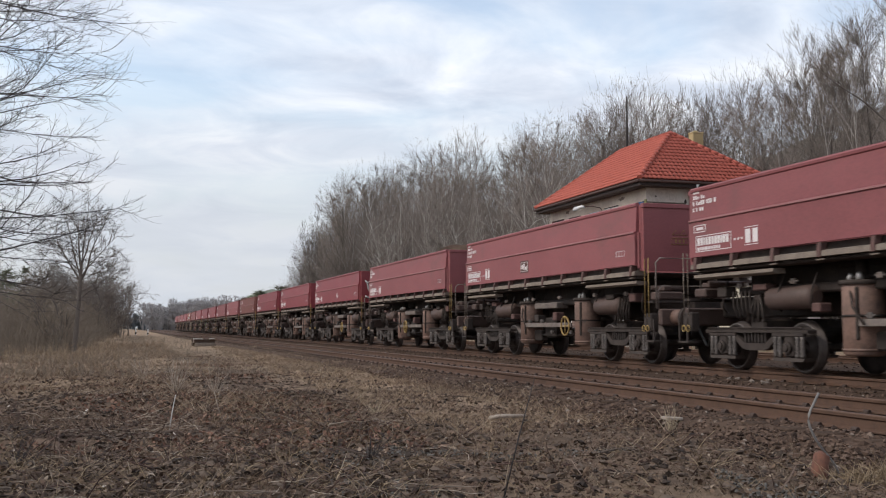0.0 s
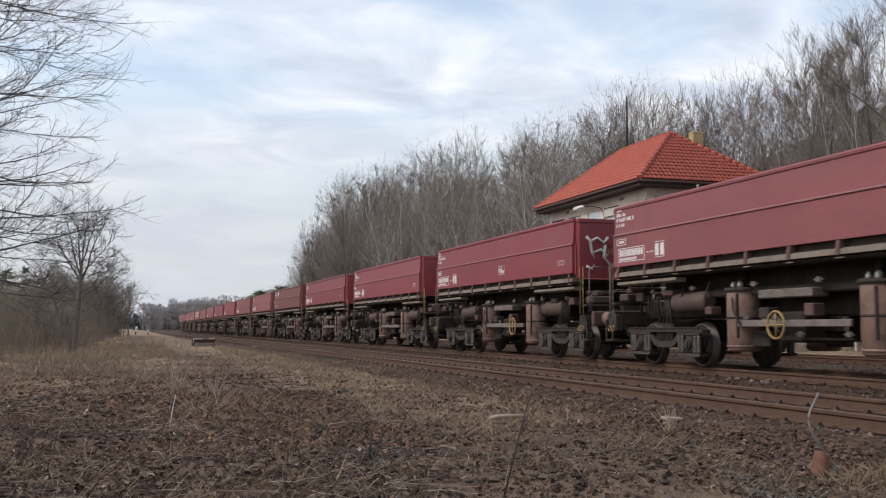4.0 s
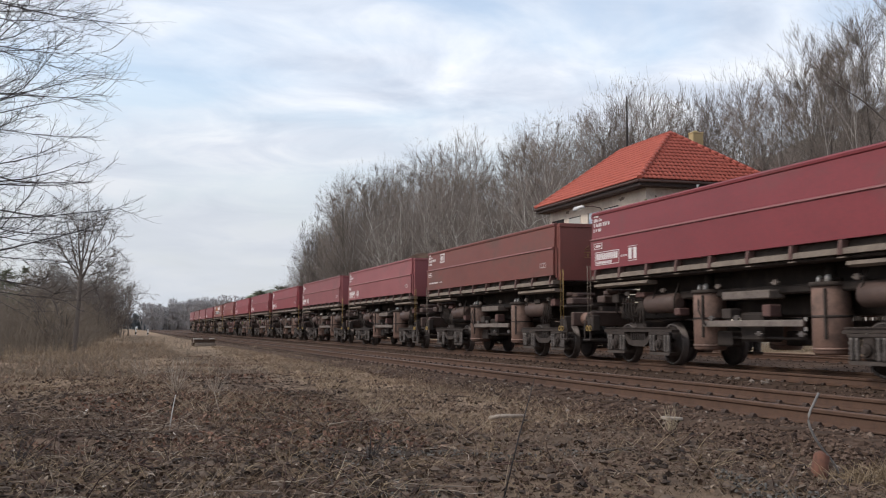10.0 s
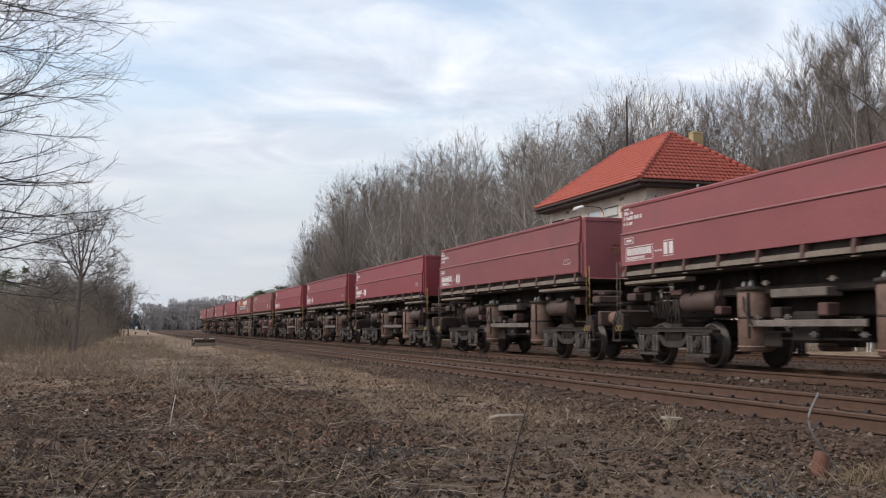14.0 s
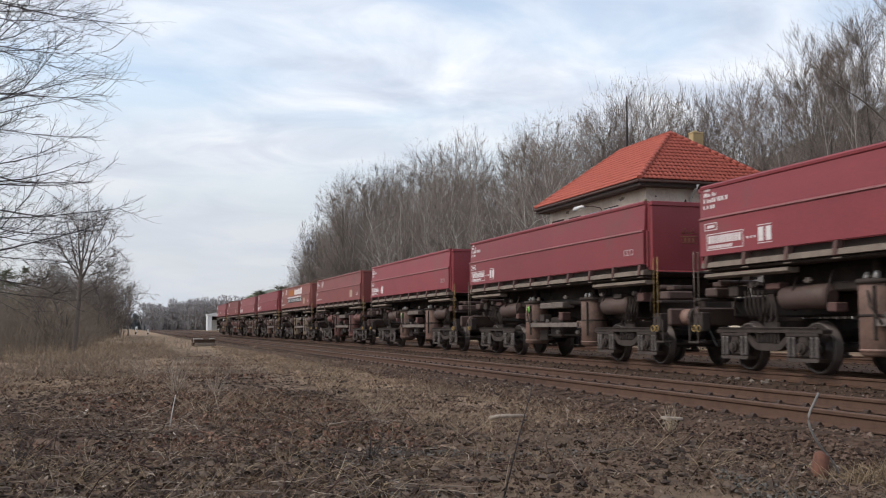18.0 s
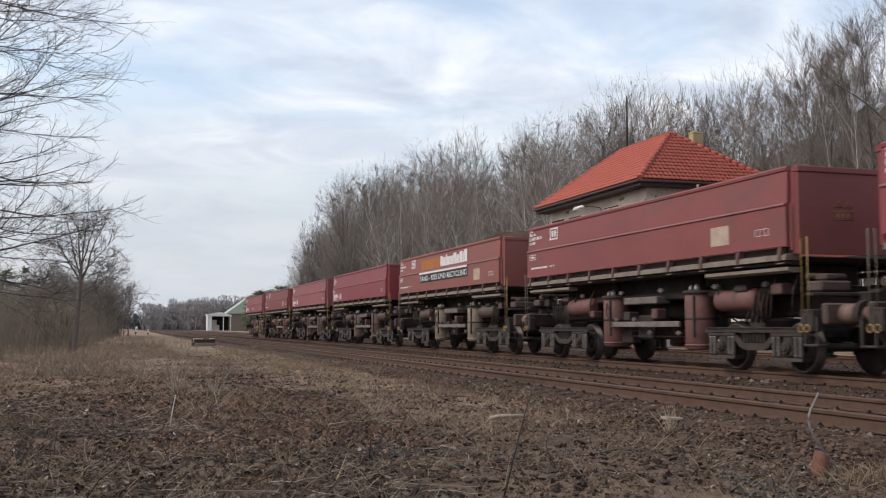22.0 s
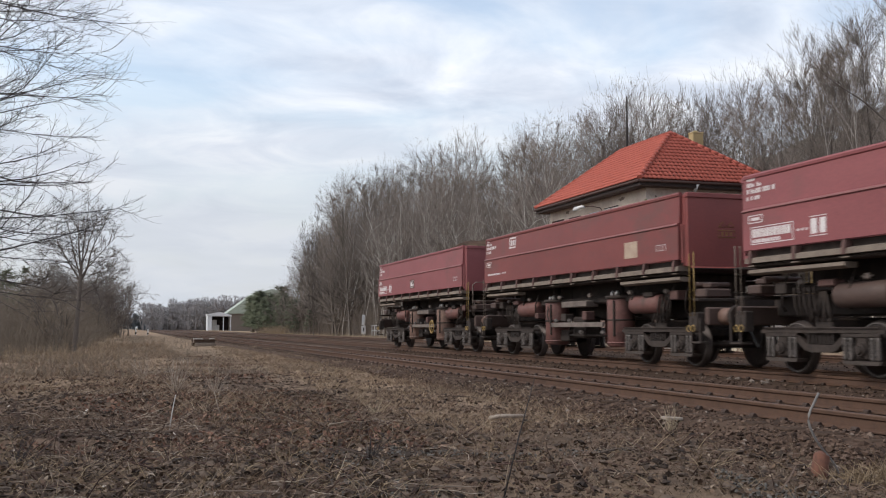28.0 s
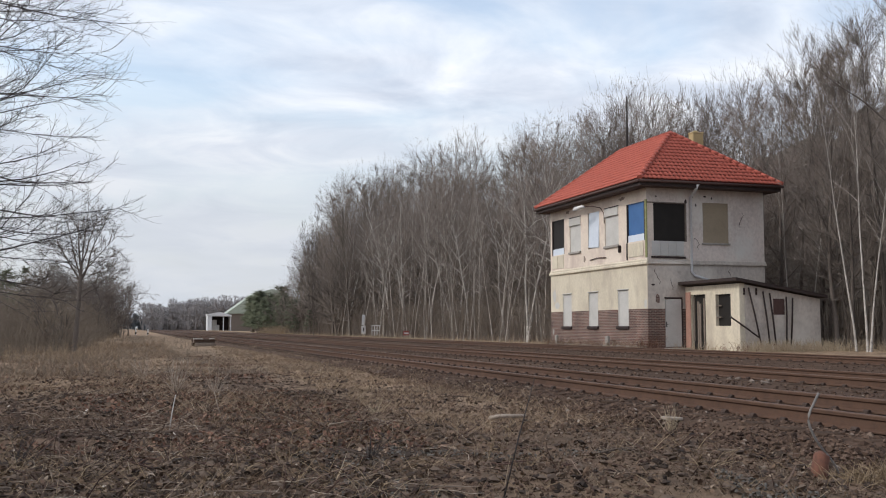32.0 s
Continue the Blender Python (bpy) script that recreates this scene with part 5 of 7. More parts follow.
        for a in (-1, 1):
            g = Geo().cyl((-1.05, 0, 0), (1.05, 0, 0), 0.075, None, 10)
            for s in (-1, 1):
                x = s * 0.75
                g.tube([(x - s * 0.075, 0, 0), (x - s * 0.07, 0, 0), (x - s * 0.045, 0, 0), (x - s * 0.04, 0, 0), (x + s * 0.06, 0, 0), (x + s * 0.062, 0, 0)], [0.40, 0.487, 0.487, 0.463, 0.455, 0.39], 24, False)
                g.tube([(x - s * 0.06, 0, 0), (x + s * 0.03, 0, 0), (x + s * 0.055, 0, 0), (x + s * 0.02, 0, 0), (x + s * 0.03, 0, 0), (x + s * 0.1, 0, 0)], [0.42, 0.40, 0.39, 0.34, 0.14, 0.12], 20, True)
            ws = part("wheelset", g, M["wheel"], bg, "worn steel wheels on an axle", pose(0, a * 1.0, 0.46))
            # Ring in a paler steel than the wheel paints in the rim's reflections.
            for s in (-1, 1):
                part("tyre_rim", Geo().ring((s * 0.808, 0, 0), 0, 0.425, 0.02, 28, 5), M["spring"], ws, "worn tyre edge, paler for the reflections on it")
    return W


def mark_side(sw, lettered, logo, patch, logo_y=0.0):
    """Stencilled data as plain white bars on the wall that faces the field, near the rear end."""
    g = Geo()
    rng = random.Random(11)

    def bar(y0, y1, z0, z1, lift=0.0):
        x = -1.5 - 0.003 - lift if z1 < 2.86 else -1.5 + 0.022 - lift + 0.035 * (0.5 * (z0 + z1) - 2.9) / 0.6
        g.box(x - 0.004, x, y0, y1, z0 + 0.055, z1 + 0.055)

    for y0, y1, z, h in ((5.42, 5.62, 3.40, 0.07), (5.18, 5.62, 3.29, 0.075), (4.72, 5.62, 3.17, 0.085), (5.22, 5.62, 3.05, 0.07)):
        y = y1
        while y > y0 + 0.04:
            w = rng.uniform(0.04, 0.065)
            bar(y - w, y, z, z + h * rng.choice((1.0, 1.0, 0.7)))
            y -= w + rng.choice((0.024, 0.024, 0.07))
    for y0, y1, z0, z1 in ((5.12, 5.54, 2.62, 2.634), (5.12, 5.54, 2.75, 2.764), (5.12, 5.137, 2.634, 2.75), (5.523, 5.54, 2.634, 2.75), (5.21, 5.45, 2.665, 2.72)):
        bar(y0, y1, z0, z1)
    for z, h, y0 in ((2.36, 0.05, 4.40),) if logo else ((2.36, 0.15, 4.40), (2.265, 0.062, 4.62)):
        y = 5.42
        while y > y0:
            w = rng.uniform(0.05, 0.09)
            bar(y - w, y, z, z + h)
            y -= w + 0.026
    for y0, y1, z0, z1 in () if logo else ((4.28, 5.48, 2.535, 2.55), (4.28, 5.48, 2.235, 2.25), (4.28, 4.295, 2.25, 2.535), (5.465, 5.48, 2.25, 2.535)):
        bar(y0, y1, z0, z1)
    for y0 in (4.18, 4.07, 3.96):
        bar(y0 - 0.045, y0, 2.37, 2.41)
    for y0 in () if logo else (3.68, 3.46):
        bar(y0, y0 + 0.15, 2.29, 2.54)
    for z in () if logo else (2.25, 2.57):
        bar(3.44, 3.85, z, z + 0.012)
    for y0, y1, z0, z1 in ((-5.26, -4.86, 2.37, 2.379), (-5.26, -4.86, 2.486, 2.495), (-5.26, -5.25, 2.379, 2.486), (-4.87, -4.86, 2.379, 2.486), (-5.13, -5.12, 2.379, 2.486), (-5.00, -4.99, 2.379, 2.486)):
        bar(y0, y1, z0, z1)
    part("stencilled_data", g, M["white"], sw, "worn white stencilled data bars")["kind"] = "stuff"
    if logo:
        g = Geo()
        for y0, y1, z0, z1 in ((3.75, 4.25, 3.08, 3.12), (3.75, 4.25, 3.36, 3.40), (3.75, 3.79, 3.12, 3.36), (4.21, 4.25, 3.12, 3.36), (3.86, 3.97, 3.16, 3.32), (4.03, 4.14, 3.16, 3.32)):
            bar(y0 + logo_y, y1 + logo_y, z0, z1)
        part("emblem", g, M["white"], sw, "white framed company emblem")
    if patch:
        g = Geo()
        bar(-4.05, -3.45, 2.30, 2.66)
        part("paper_patch", g, M["patchpaint"], sw, "pale tan repainted patch")
    if lettered:
        g = Geo()
        bar(0.22, 2.58, 2.93, 3.30)
        part("old_logo_panel", g, M["signpaint"], sw, "faded orange company panel")
        g = Geo()
        y = 0.18
        for w, h in ((0.3, 0.36), (0.28, 0.3), (0.12, 0.38), (0.3, 0.3), (0.3, 0.3), (0.12, 0.38), (0.2, 0.38), (0.28, 0.3), (0.28, 0.38), (0.14, 0.36), (0.3, 0.42)):
            bar(y - w, y, 2.96, 2.96 + h, 0.006)
            y -= w + 0.03
        bar(-2.86, 2.68, 2.77, 2.84, 0.026)
        part("company_name", g, M["white"], sw, "worn white company lettering as plain shapes")
        g = Geo()
        bar(-2.86, 2.68, 2.46, 2.74)
        part("lettering_ground", g, M["black"], sw, "black lettering band")
        cu = bpy.data.curves.new("lettering", "FONT")
        cu.body, cu.size, cu.extrude, cu.align_x, cu.align_y = "SAND - KIES UND RECYCLING", 0.27, 0.002, "CENTER", "CENTER"
        cu.materials.append(M["signwhite"])
        tx = new("lettering", cu)
        bpy.context.view_layer.update()
        me = bpy.data.meshes.new_from_object(tx.evaluated_get(bpy.context.evaluated_depsgraph_get()))
        bpy.data.objects.remove(tx)
        wide = max(v.co.x for v in me.vertices) - min(v.co.x for v in me.vertices)
        k = 5.4 / wide
        me.transform(Matrix.Diagonal((k, 1.0, 1, 1)))
        ob = new("lettering", me)
        ob.parent = sw
        ob["label"] = "white painted words on black"
        ob.matrix_basis = Matrix(((0, 0, -1, -1.511), (-1, 0, 0, -0.09), (0, 1, 0, 2.655), (0, 0, 0, 1)))


WAGONS = []


def make_train():
    red = "dark red side-tipping goods wagon with white data marks"
    base = {
        "red": lambda: make_wagon(M["red"], red),
        "wheel": lambda: make_wagon(M["mauve"], "dusty mauve-red tipping wagon with rubble load and yellow handwheel", wheel_mark=True, wheel_y=0.0, load="front"),
        "boxwheel": lambda: make_wagon(M["mauve"], "dusty mauve-red tipping wagon with dark placard and yellow handwheel", wheel_mark=True, placard=0.4, wheel_y=-1.68),
        "scrawl": lambda: make_wagon(M["red"], "dark red tipping wagon with white scrawl on its end", wheel_mark=True, scrawl=True, placard=-1.05),
        "tail": lambda: make_wagon(M["mauve"], "faded dusty red last side-tipping wagon with yellow handwheel", wheel_mark=True, load="front", tank="redram", placard=0.03, wheel_y=-1.8),
        "brown": lambda: make_wagon(M["redfade"], "brownish red tipping wagon with white emblem and pale patch", logo=True, logo_y=-0.55, patch=True, ram="redram", tank="redram"),
        "redlogo": lambda: make_wagon(M["redfade"], "faded brick-red tipping wagon with white emblem and pale patch", logo=True, patch=True, ram="redram", tank="redram"),
        "fade": lambda: make_wagon(M["mauve"], "dusty mauve-red side-tipping wagon with white data marks"),
        "fadeload": lambda: make_wagon(M["mauve"], "dusty mauve-red side-tipping wagon with a heap of rubble", load="front"),
        "sign": lambda: make_wagon(M["signbody"], "rust-brown tipping wagon with orange panel and white lettering", lettered=True, logo=True, patch=True, logo_y=-0.3, ram="tanram", load="front"),
        "load": lambda: make_wagon(M["red"], "dark red side-tipping wagon heaped with dark rubble", load="full"),
        "brownload": lambda: make_wagon(M["brown"], "rust-brown tipping wagon with white emblem and rubble load", logo=True, load="full"),
        "dot": lambda: make_wagon(M["red"], "dark red tipping wagon with a green disc on its cylinder", disc=True),
    }
    looks = {0: "tail", 1: "brown", 2: "fade", 9: "fade", 10: "fadeload", 4: "sign", 5: "redlogo", 6: "dot", 7: "dot", 11: "brownload", 12: "load", 14: "scrawl", 15: "wheel", 16: "boxwheel", 17: "fade"}
    built = {}
    for k in range(N_WAGONS):
        kind = looks.get(k, "red")
        if kind not in built:
            built[kind] = w = base[kind]()
        else:
            w = copy_thing(built[kind], Matrix.Identity(4))
        w.matrix_basis = wagon_pose(k, 0.0)
        WAGONS.append(w)


def wagon_pose(k, t):
    y = tail(t) - REAR - k * WAGON_GAP
    turn = math.degrees(math.atan2(bend(y - 4.18) - bend(y + 4.18), 8.36))
    return pose(TRAIN_X + bend(y), y, RAIL_TOP, 0, 0, turn)


make_train()


# ---- trees and shrubs ----
def run_branch(rng, p, d, length, n, wob, lift):
    """A wandering line: points from p along d, bending up (lift > 0) or down."""
    pts = [p]
    d = d / (np.linalg.norm(d) + 1e-9)
    for _ in range(n):
        d = d + rng.normal(0, wob, 3) + np.array([0, 0, lift])
        d = d / np.linalg.norm(d)
        p = p + d * length / n
        pts.append(p)
    return np.array(pts)


def on_line(pts, t):
    f = t * (len(pts) - 1)
    i = min(int(f), len(pts) - 2)
    return pts[i] + (pts[i + 1] - pts[i]) * (f - i), pts[i + 1] - pts[i]


def side_way(rng, d, spread):
    d = d / (np.linalg.norm(d) + 1e-9)
    a = rng.normal(0, 1, 3)
    a -= d * (a @ d)
    a /= np.linalg.norm(a) + 1e-9
    return d * math.cos(spread) + a * math.sin(spread)


def spikes(A, B, r):
    """Many three-sided tapering twigs at once, from A to B."""
    A, B, r = np.asarray(A, float), np.asarray(B, float), np.asarray(r, float)
    T = B - A
    T /= np.linalg.norm(T, axis=1)[:, None] + 1e-9
    ref = np.where(np.abs(T[:, 2:3]) < 0.9, [[0, 0, 1.0]], [[1.0, 0, 0]])
    U = np.cross(T, ref)
    U /= np.linalg.norm(U, axis=1)[:, None] + 1e-9
    W = np.cross(T, U)
    n = len(A)
    V = np.empty((n, 4, 3))
    for k in range(3):
        a = 2 * math.pi * k / 3
        V[:, k] = A + r[:, None] * (math.cos(a) * U + math.sin(a) * W)
    V[:, 3] = B
    F = np.array([(0, 1, 3), (1, 2, 3), (2, 0, 3)])[None] + (np.arange(n) * 4)[:, None, None]
    return V.reshape(-1, 3), F.reshape(-1, 3)


def blades(A, B, r, rng):
    """Many hair-thin twigs or grass blades at once, one sliver each, turned at random."""
    A, B, r = np.asarray(A, float), np.asarray(B, float), np.asarray(r, float)
    U = np.cross(B - A, rng.normal(0, 1, A.shape))
    U /= np.linalg.norm(U, axis=1)[:, None] + 1e-9
    V = np.stack([A - U * r[:, None], A + U * r[:, None], B], 1)
    return V.reshape(-1, 3), np.arange(len(V) * 3).reshape(-1, 3)


def dome_tree(seed, bark, twigmat, H=14.0, r0=0.13, limbs=24, subs=8, twigs=11, start=0.25, stop=0.86, mid=0.62, wide=0.25, tall=0.39, low=25, high=72, wob=0.06, lean=0.04, fine=0.010, droop=0.0, stems=1, leader=0.86, forks=0, rim=0, thin=0.6):
    """One bare tree whose boughs and twigs fill a rounded crown."""
    rng = np.random.default_rng(seed)
    c, ax = np.array([0, 0, mid * H]), np.array([wide * H, wide * H, tall * H])

    def room(p, d):
        """How far it is from p along d to the crown's rim."""
        q, e = (p - c) / ax, d / ax
        a, b, k = e @ e, q @ e, q @ q - 1
        disc = b * b - a * k
        return 0.0 if disc < 0 else max(0.0, (-b + math.sqrt(disc)) / a)

    stem, limb_lines, A, B, R, A2, B2, R2 = [], [], [], [], [], [], [], []
    for s in range(stems):
        d0 = np.array([rng.normal(0, lean), rng.normal(0, lean), 1.0]) + (np.array([math.cos(s * 2.5), math.sin(s * 2.5), 0]) * 0.22 if stems > 1 else 0)
        trunk = run_branch(rng, np.array([0, 0, -0.1]), d0, H * leader * (1 if s == 0 else 0.82), 9, wob, 0.03)
        stem.append((trunk, [max(0.012, r0 * (1 - 0.95 * (i / 9) ** 0.8)) * (1.3 if i == 0 else 1) for i in range(10)]))
        n = max(4, limbs // stems)
        for i in range(n):
            t = start + (stop - start) * (i + rng.uniform(0, 0.9)) / n
            p, _ = on_line(trunk, t)
            f = (t - start) / (stop - start)
            az, el = i * 2.4 + rng.uniform(-0.6, 0.6), radians(low + (high - low) * f + rng.uniform(-14, 14))
            d = np.array([math.cos(az) * math.cos(el), math.sin(az) * math.cos(el), math.sin(el)])
            L = max(room(p, d), 0.06 * H) * rng.uniform(0.72, 1.02)
            r = max(0.012, r0 * (1 - 0.8 * t) * thin)
            limb = run_branch(rng, p, d, L, 4, 0.17, 0.07 - droop)
            limb_lines.append((limb, [r, r * 0.8, r * 0.6, r * 0.4, 0.008]))
            for _ in range(subs):
                q, al = on_line(limb, rng.uniform(0.15, 1.0))
                way = side_way(rng, al, rng.uniform(0.25, 0.85)) + np.array([0, 0, 0.14 - droop])
                end = q + way * min(L * rng.uniform(0.2, 0.42), room(q, way) * 1.05 + 0.2)
                A.append(q), B.append(end), R.append(max(fine * 1.2, r * 0.24))
                for _ in range(twigs):
                    q2 = q + (end - q) * rng.uniform(0.1, 1.0)
                    w2 = side_way(rng, end - q, rng.uniform(0.2, 0.7)) + np.array([0, 0, 0.2 - 2.5 * droop])
                    tip = q2 + w2 * rng.uniform(0.25, 0.62) * (0.4 + 0.045 * H)
                    A2.append(q2), B2.append(tip), R2.append(fine)
                    for _ in range(forks):
                        q3 = q2 + (tip - q2) * rng.uniform(0.15, 0.9)
                        w3 = side_way(rng, tip - q2, rng.uniform(0.25, 0.7)) + np.array([0, 0, 0.18 - 3.0 * droop])
                        A2.append(q3), B2.append(q3 + w3 * rng.uniform(0.12, 0.38) * (0.4 + 0.045 * H)), R2.append(fine * 0.75)
    # the fine outermost twigs that round the crown off
    for _ in range(rim):
        u = rng.normal(0, 1, 3)
        u /= np.linalg.norm(u)
        if u[2] < -0.35:
            continue
        q = c + ax * u * rng.uniform(0.62, 0.95)
        A2.append(q), B2.append(q + (u * 0.6 + np.array([0, 0, 0.22 - 8 * droop]) + rng.normal(0, 0.38, 3)) * rng.uniform(0.35, 0.8)), R2.append(fine * 0.8)
    V2, F2 = spikes(A, B, R)
    V3, F3 = blades(A2, B2, R2, rng)
    V = np.concatenate([V2, V3])
    k = H / np.percentile(V3[:, 2], 99.5)
    F = np.concatenate([F2, F3 + len(V2)])
    V[:, 2] *= k
    VS, FS = tubes(stem, 5)
    VL, FL = tubes(limb_lines, 3)
    VS, FS = np.concatenate([VS, VL]), np.concatenate([FS, FL + len(VS)])
    VS[:, 2] *= k
    return [bulk_mesh("trunk", VS, FS, bark), bulk_mesh("crown", V, F, twigmat)]


def vase_tree(seed):
    """A bare tree that forks above a man's height into steep limbs, with thin level boughs below the fork."""
    rng = np.random.default_rng(seed)
    trunk = run_branch(rng, np.array([0, 0, -0.15]), np.array([0.05, 0, 1.0]), 4.3, 7, 0.03, 0.03)
    wood, twig = [(trunk, [0.16, 0.115, 0.108, 0.10, 0.095, 0.09, 0.082, 0.06])], []

    def bough(p, d, L, r, lift, n_sub, sub0, sub1):
        line = run_branch(rng, p, d, L, 7, 0.085, lift)
        wood.append((line, [max(0.008, r * (1 - 0.125 * j)) for j in range(8)]))
        for j in range(n_sub):
            q, al = on_line(line, 0.2 + 0.8 * (j + rng.uniform(0, 1)) / n_sub)
            br = run_branch(rng, q, side_way(rng, al, rng.uniform(0.45, 1.0)), rng.uniform(sub0, sub1), 4, 0.15, 0.02)
            wood.append((br, [0.016, 0.013, 0.010, 0.008, 0.005]))
            for _ in range(6):
                q2, al2 = on_line(br, rng.uniform(0.15, 1.0))
                tw = run_branch(rng, q2, side_way(rng, al2, rng.uniform(0.3, 0.8)), rng.uniform(0.22, 0.5), 3, 0.13, 0.06)
                twig.append((tw, [0.0062, 0.005, 0.004, 0.0025]))
                for _ in range(3):
                    q3, al3 = on_line(tw, rng.uniform(0.2, 1.0))
                    twig.append((run_branch(rng, q3, side_way(rng, al3, rng.uniform(0.3, 0.9)), rng.uniform(0.1, 0.28), 1, 0.1, 0.03), [0.005, 0.0025]))

    for i, (tilt, at, L, r) in enumerate(((-36, 0.80, 2.7, 0.046), (25, 0.78, 3.4, 0.062), (-23, 0.86, 3.0, 0.048), (-10, 0.92, 2.8, 0.055), (7, 0.96, 2.6, 0.042), (40, 0.84, 2.6, 0.038), (-48, 0.9, 2.1, 0.03), (16, 0.98, 2.5, 0.038))):
        p, _ = on_line(trunk, at)
        bough(p, np.array([math.sin(radians(tilt)), 0.45 * math.sin(i * 2.3), math.cos(radians(tilt))]), L, r, 0.02, 15, 0.4, 0.95)
    for i in range(12):
        p, _ = on_line(trunk, 0.60 + 0.32 * i / 11)
        az, el = (0.0 if i % 2 else math.pi) + rng.uniform(-0.8, 0.8), radians(rng.uniform(2, 24))
        bough(p, np.array([math.cos(az) * math.cos(el), math.sin(az) * math.cos(el), math.sin(el)]), rng.uniform(1.5, 2.3) * (1.2 if i == 1 else 1.0), 0.022, -0.012, 8, 0.3, 0.75)
    return [bulk_mesh("trunk", *tubes(wood[:1], 8), M["alderbark"]), bulk_mesh("crown", *tubes(wood[1:] + twig, 3), M["alderbark"])]


def plant(meshes, name, label, category, group, m):
    t = thing(name, label, category, m, group)
    part("trunk", meshes[0], None, t)
    part("crown", meshes[1], None, t)
    return t


SKYLINE = [(200, 560), (480, 500), (500, 452), (530, 410), (560, 372), (600, 322), (640, 305), (680, 288), (720, 268), (760, 266), (800, 240), (830, 228), (850, 275), (900, 262), (940, 205), (980, 180), (1020, 188), (1060, 190), (1100, 150), (1150, 124), (1190, 140), (1220, 168), (1280, 150), (1340, 145), (1380, 98), (1430, 58), (1480, 60), (1530, 20), (1568, -10), (2000, -60)]


def wood_height(x, y):
    """How tall the wood stands at a place: taller towards its middle, low at its far end."""
    c, s = math.cos(TURN), math.sin(TURN)
    ahead, right = x * s + y * c, x * c - y * s
    if ahead < 5:
        return 14.0
    u = 784 + 1750 * right / ahead
    v = np.interp(u, [q[0] for q in SKYLINE], [q[1] for q in SKYLINE])
    return EYE.z + (581 - v) / 1750 * ahead


def make_forest():
    rng = np.random.default_rng(21)
    birch = [dome_tree(100 + i, M["birch"], M["twigred" if i % 3 else "twig"], r0=0.085, limbs=24, subs=8, twigs=8, start=0.34, stop=0.95, mid=0.66, wide=0.18, tall=0.36, low=20, high=54, wob=0.04, lean=0.04, droop=0.05, fine=0.010, leader=0.78, rim=500) for i in range(6)]
    # This pool carries the wood's inner shade in its darker twig colour.
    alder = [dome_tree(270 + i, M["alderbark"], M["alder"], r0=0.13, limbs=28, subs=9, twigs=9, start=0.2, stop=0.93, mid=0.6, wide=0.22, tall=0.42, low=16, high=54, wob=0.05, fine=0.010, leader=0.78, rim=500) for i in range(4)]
    thin = [dome_tree(140 + i, M["birch"], M["twig"], r0=0.052, limbs=15, subs=5, twigs=8, start=0.35, stop=0.95, mid=0.66, wide=0.14, tall=0.36, low=35, high=66, wob=0.055, lean=0.06, fine=0.009) for i in range(5)]
    dark = [dome_tree(200 + i, M["bark"], M["twigred" if i % 2 else "twig"], r0=0.14, limbs=26, subs=9, twigs=9, start=0.24, stop=0.9, mid=0.60, wide=0.27, tall=0.41, low=14, high=58, stems=1 + i % 2, wob=0.06, fine=0.010, leader=0.66, rim=600) for i in range(6)]
    wide = [dome_tree(240 + i, M["bark"], M["twig"], r0=0.2, limbs=34, subs=9, twigs=8, start=0.14, stop=0.85, mid=0.55, wide=0.40, tall=0.46, low=12, high=70, wob=0.07, stems=1 + i % 2) for i in range(3)]
    bare, edge = ("bare_tree", "bare grey-brown tree in the leafless wood", "tree", "bare trees in the wood"), ("birch", "slender bare birch with a pale trunk", "birch", "birches at the edge of the wood")
    tall = ("birch", "tall bare birch with reddish twigs", "birch", "birches in the wood")
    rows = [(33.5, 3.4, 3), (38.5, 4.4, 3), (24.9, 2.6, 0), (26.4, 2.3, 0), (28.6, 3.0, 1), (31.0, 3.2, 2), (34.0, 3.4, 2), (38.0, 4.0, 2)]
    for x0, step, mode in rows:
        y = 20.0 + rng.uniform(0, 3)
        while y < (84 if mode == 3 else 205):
            x, yy = x0 + rng.normal(0, 0.9) + bend(y), y + rng.normal(0, 0.7)
            y += step * rng.uniform(0.6, 1.4) * (1 + 0.0035 * y)
            if yy < 55 and x < 31.4:
                continue
            top = wood_height(x, yy)
            if top < 3.0:
                continue
            h = min(top, 27.0) * (rng.uniform(0.62, 0.88) if mode == 0 else rng.uniform(0.70, 0.98))
            far = yy > 118
            if yy > 166 and x < 40:
                continue
            if far and mode == 0 and rng.uniform() < 0.45:
                continue
            if far or (mode < 3 and yy < 36 and rng.uniform() < 0.6):
                pool, words = (wide if far and rng.uniform() < 0.5 else dark), bare
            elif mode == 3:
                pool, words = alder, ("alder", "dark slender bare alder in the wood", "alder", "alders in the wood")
            elif mode == 0 or (mode == 1 and rng.uniform() < 0.5):
                pool, words = thin, edge
            elif rng.uniform() < 0.40:
                pool, words = birch, tall
            else:
                pool, words = dark, bare
            k = h / 14.0
            kw = 0.78 * (k * rng.uniform(0.9, 1.15) if k < 1.15 else 1.1)
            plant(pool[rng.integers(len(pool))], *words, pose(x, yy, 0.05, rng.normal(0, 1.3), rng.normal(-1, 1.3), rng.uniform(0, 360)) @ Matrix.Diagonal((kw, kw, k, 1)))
    # silver birches standing out before the wood
    silver = [dome_tree(180 + i, M["birchwhite"], M["twig"], r0=0.105, limbs=22, subs=8, twigs=9, start=0.3, stop=0.95, mid=0.64, wide=0.2, tall=0.37, low=30, high=68, wob=0.085, lean=0.09, droop=0.03, fine=0.010, stems=1 + i, leader=0.92) for i in range(2)]
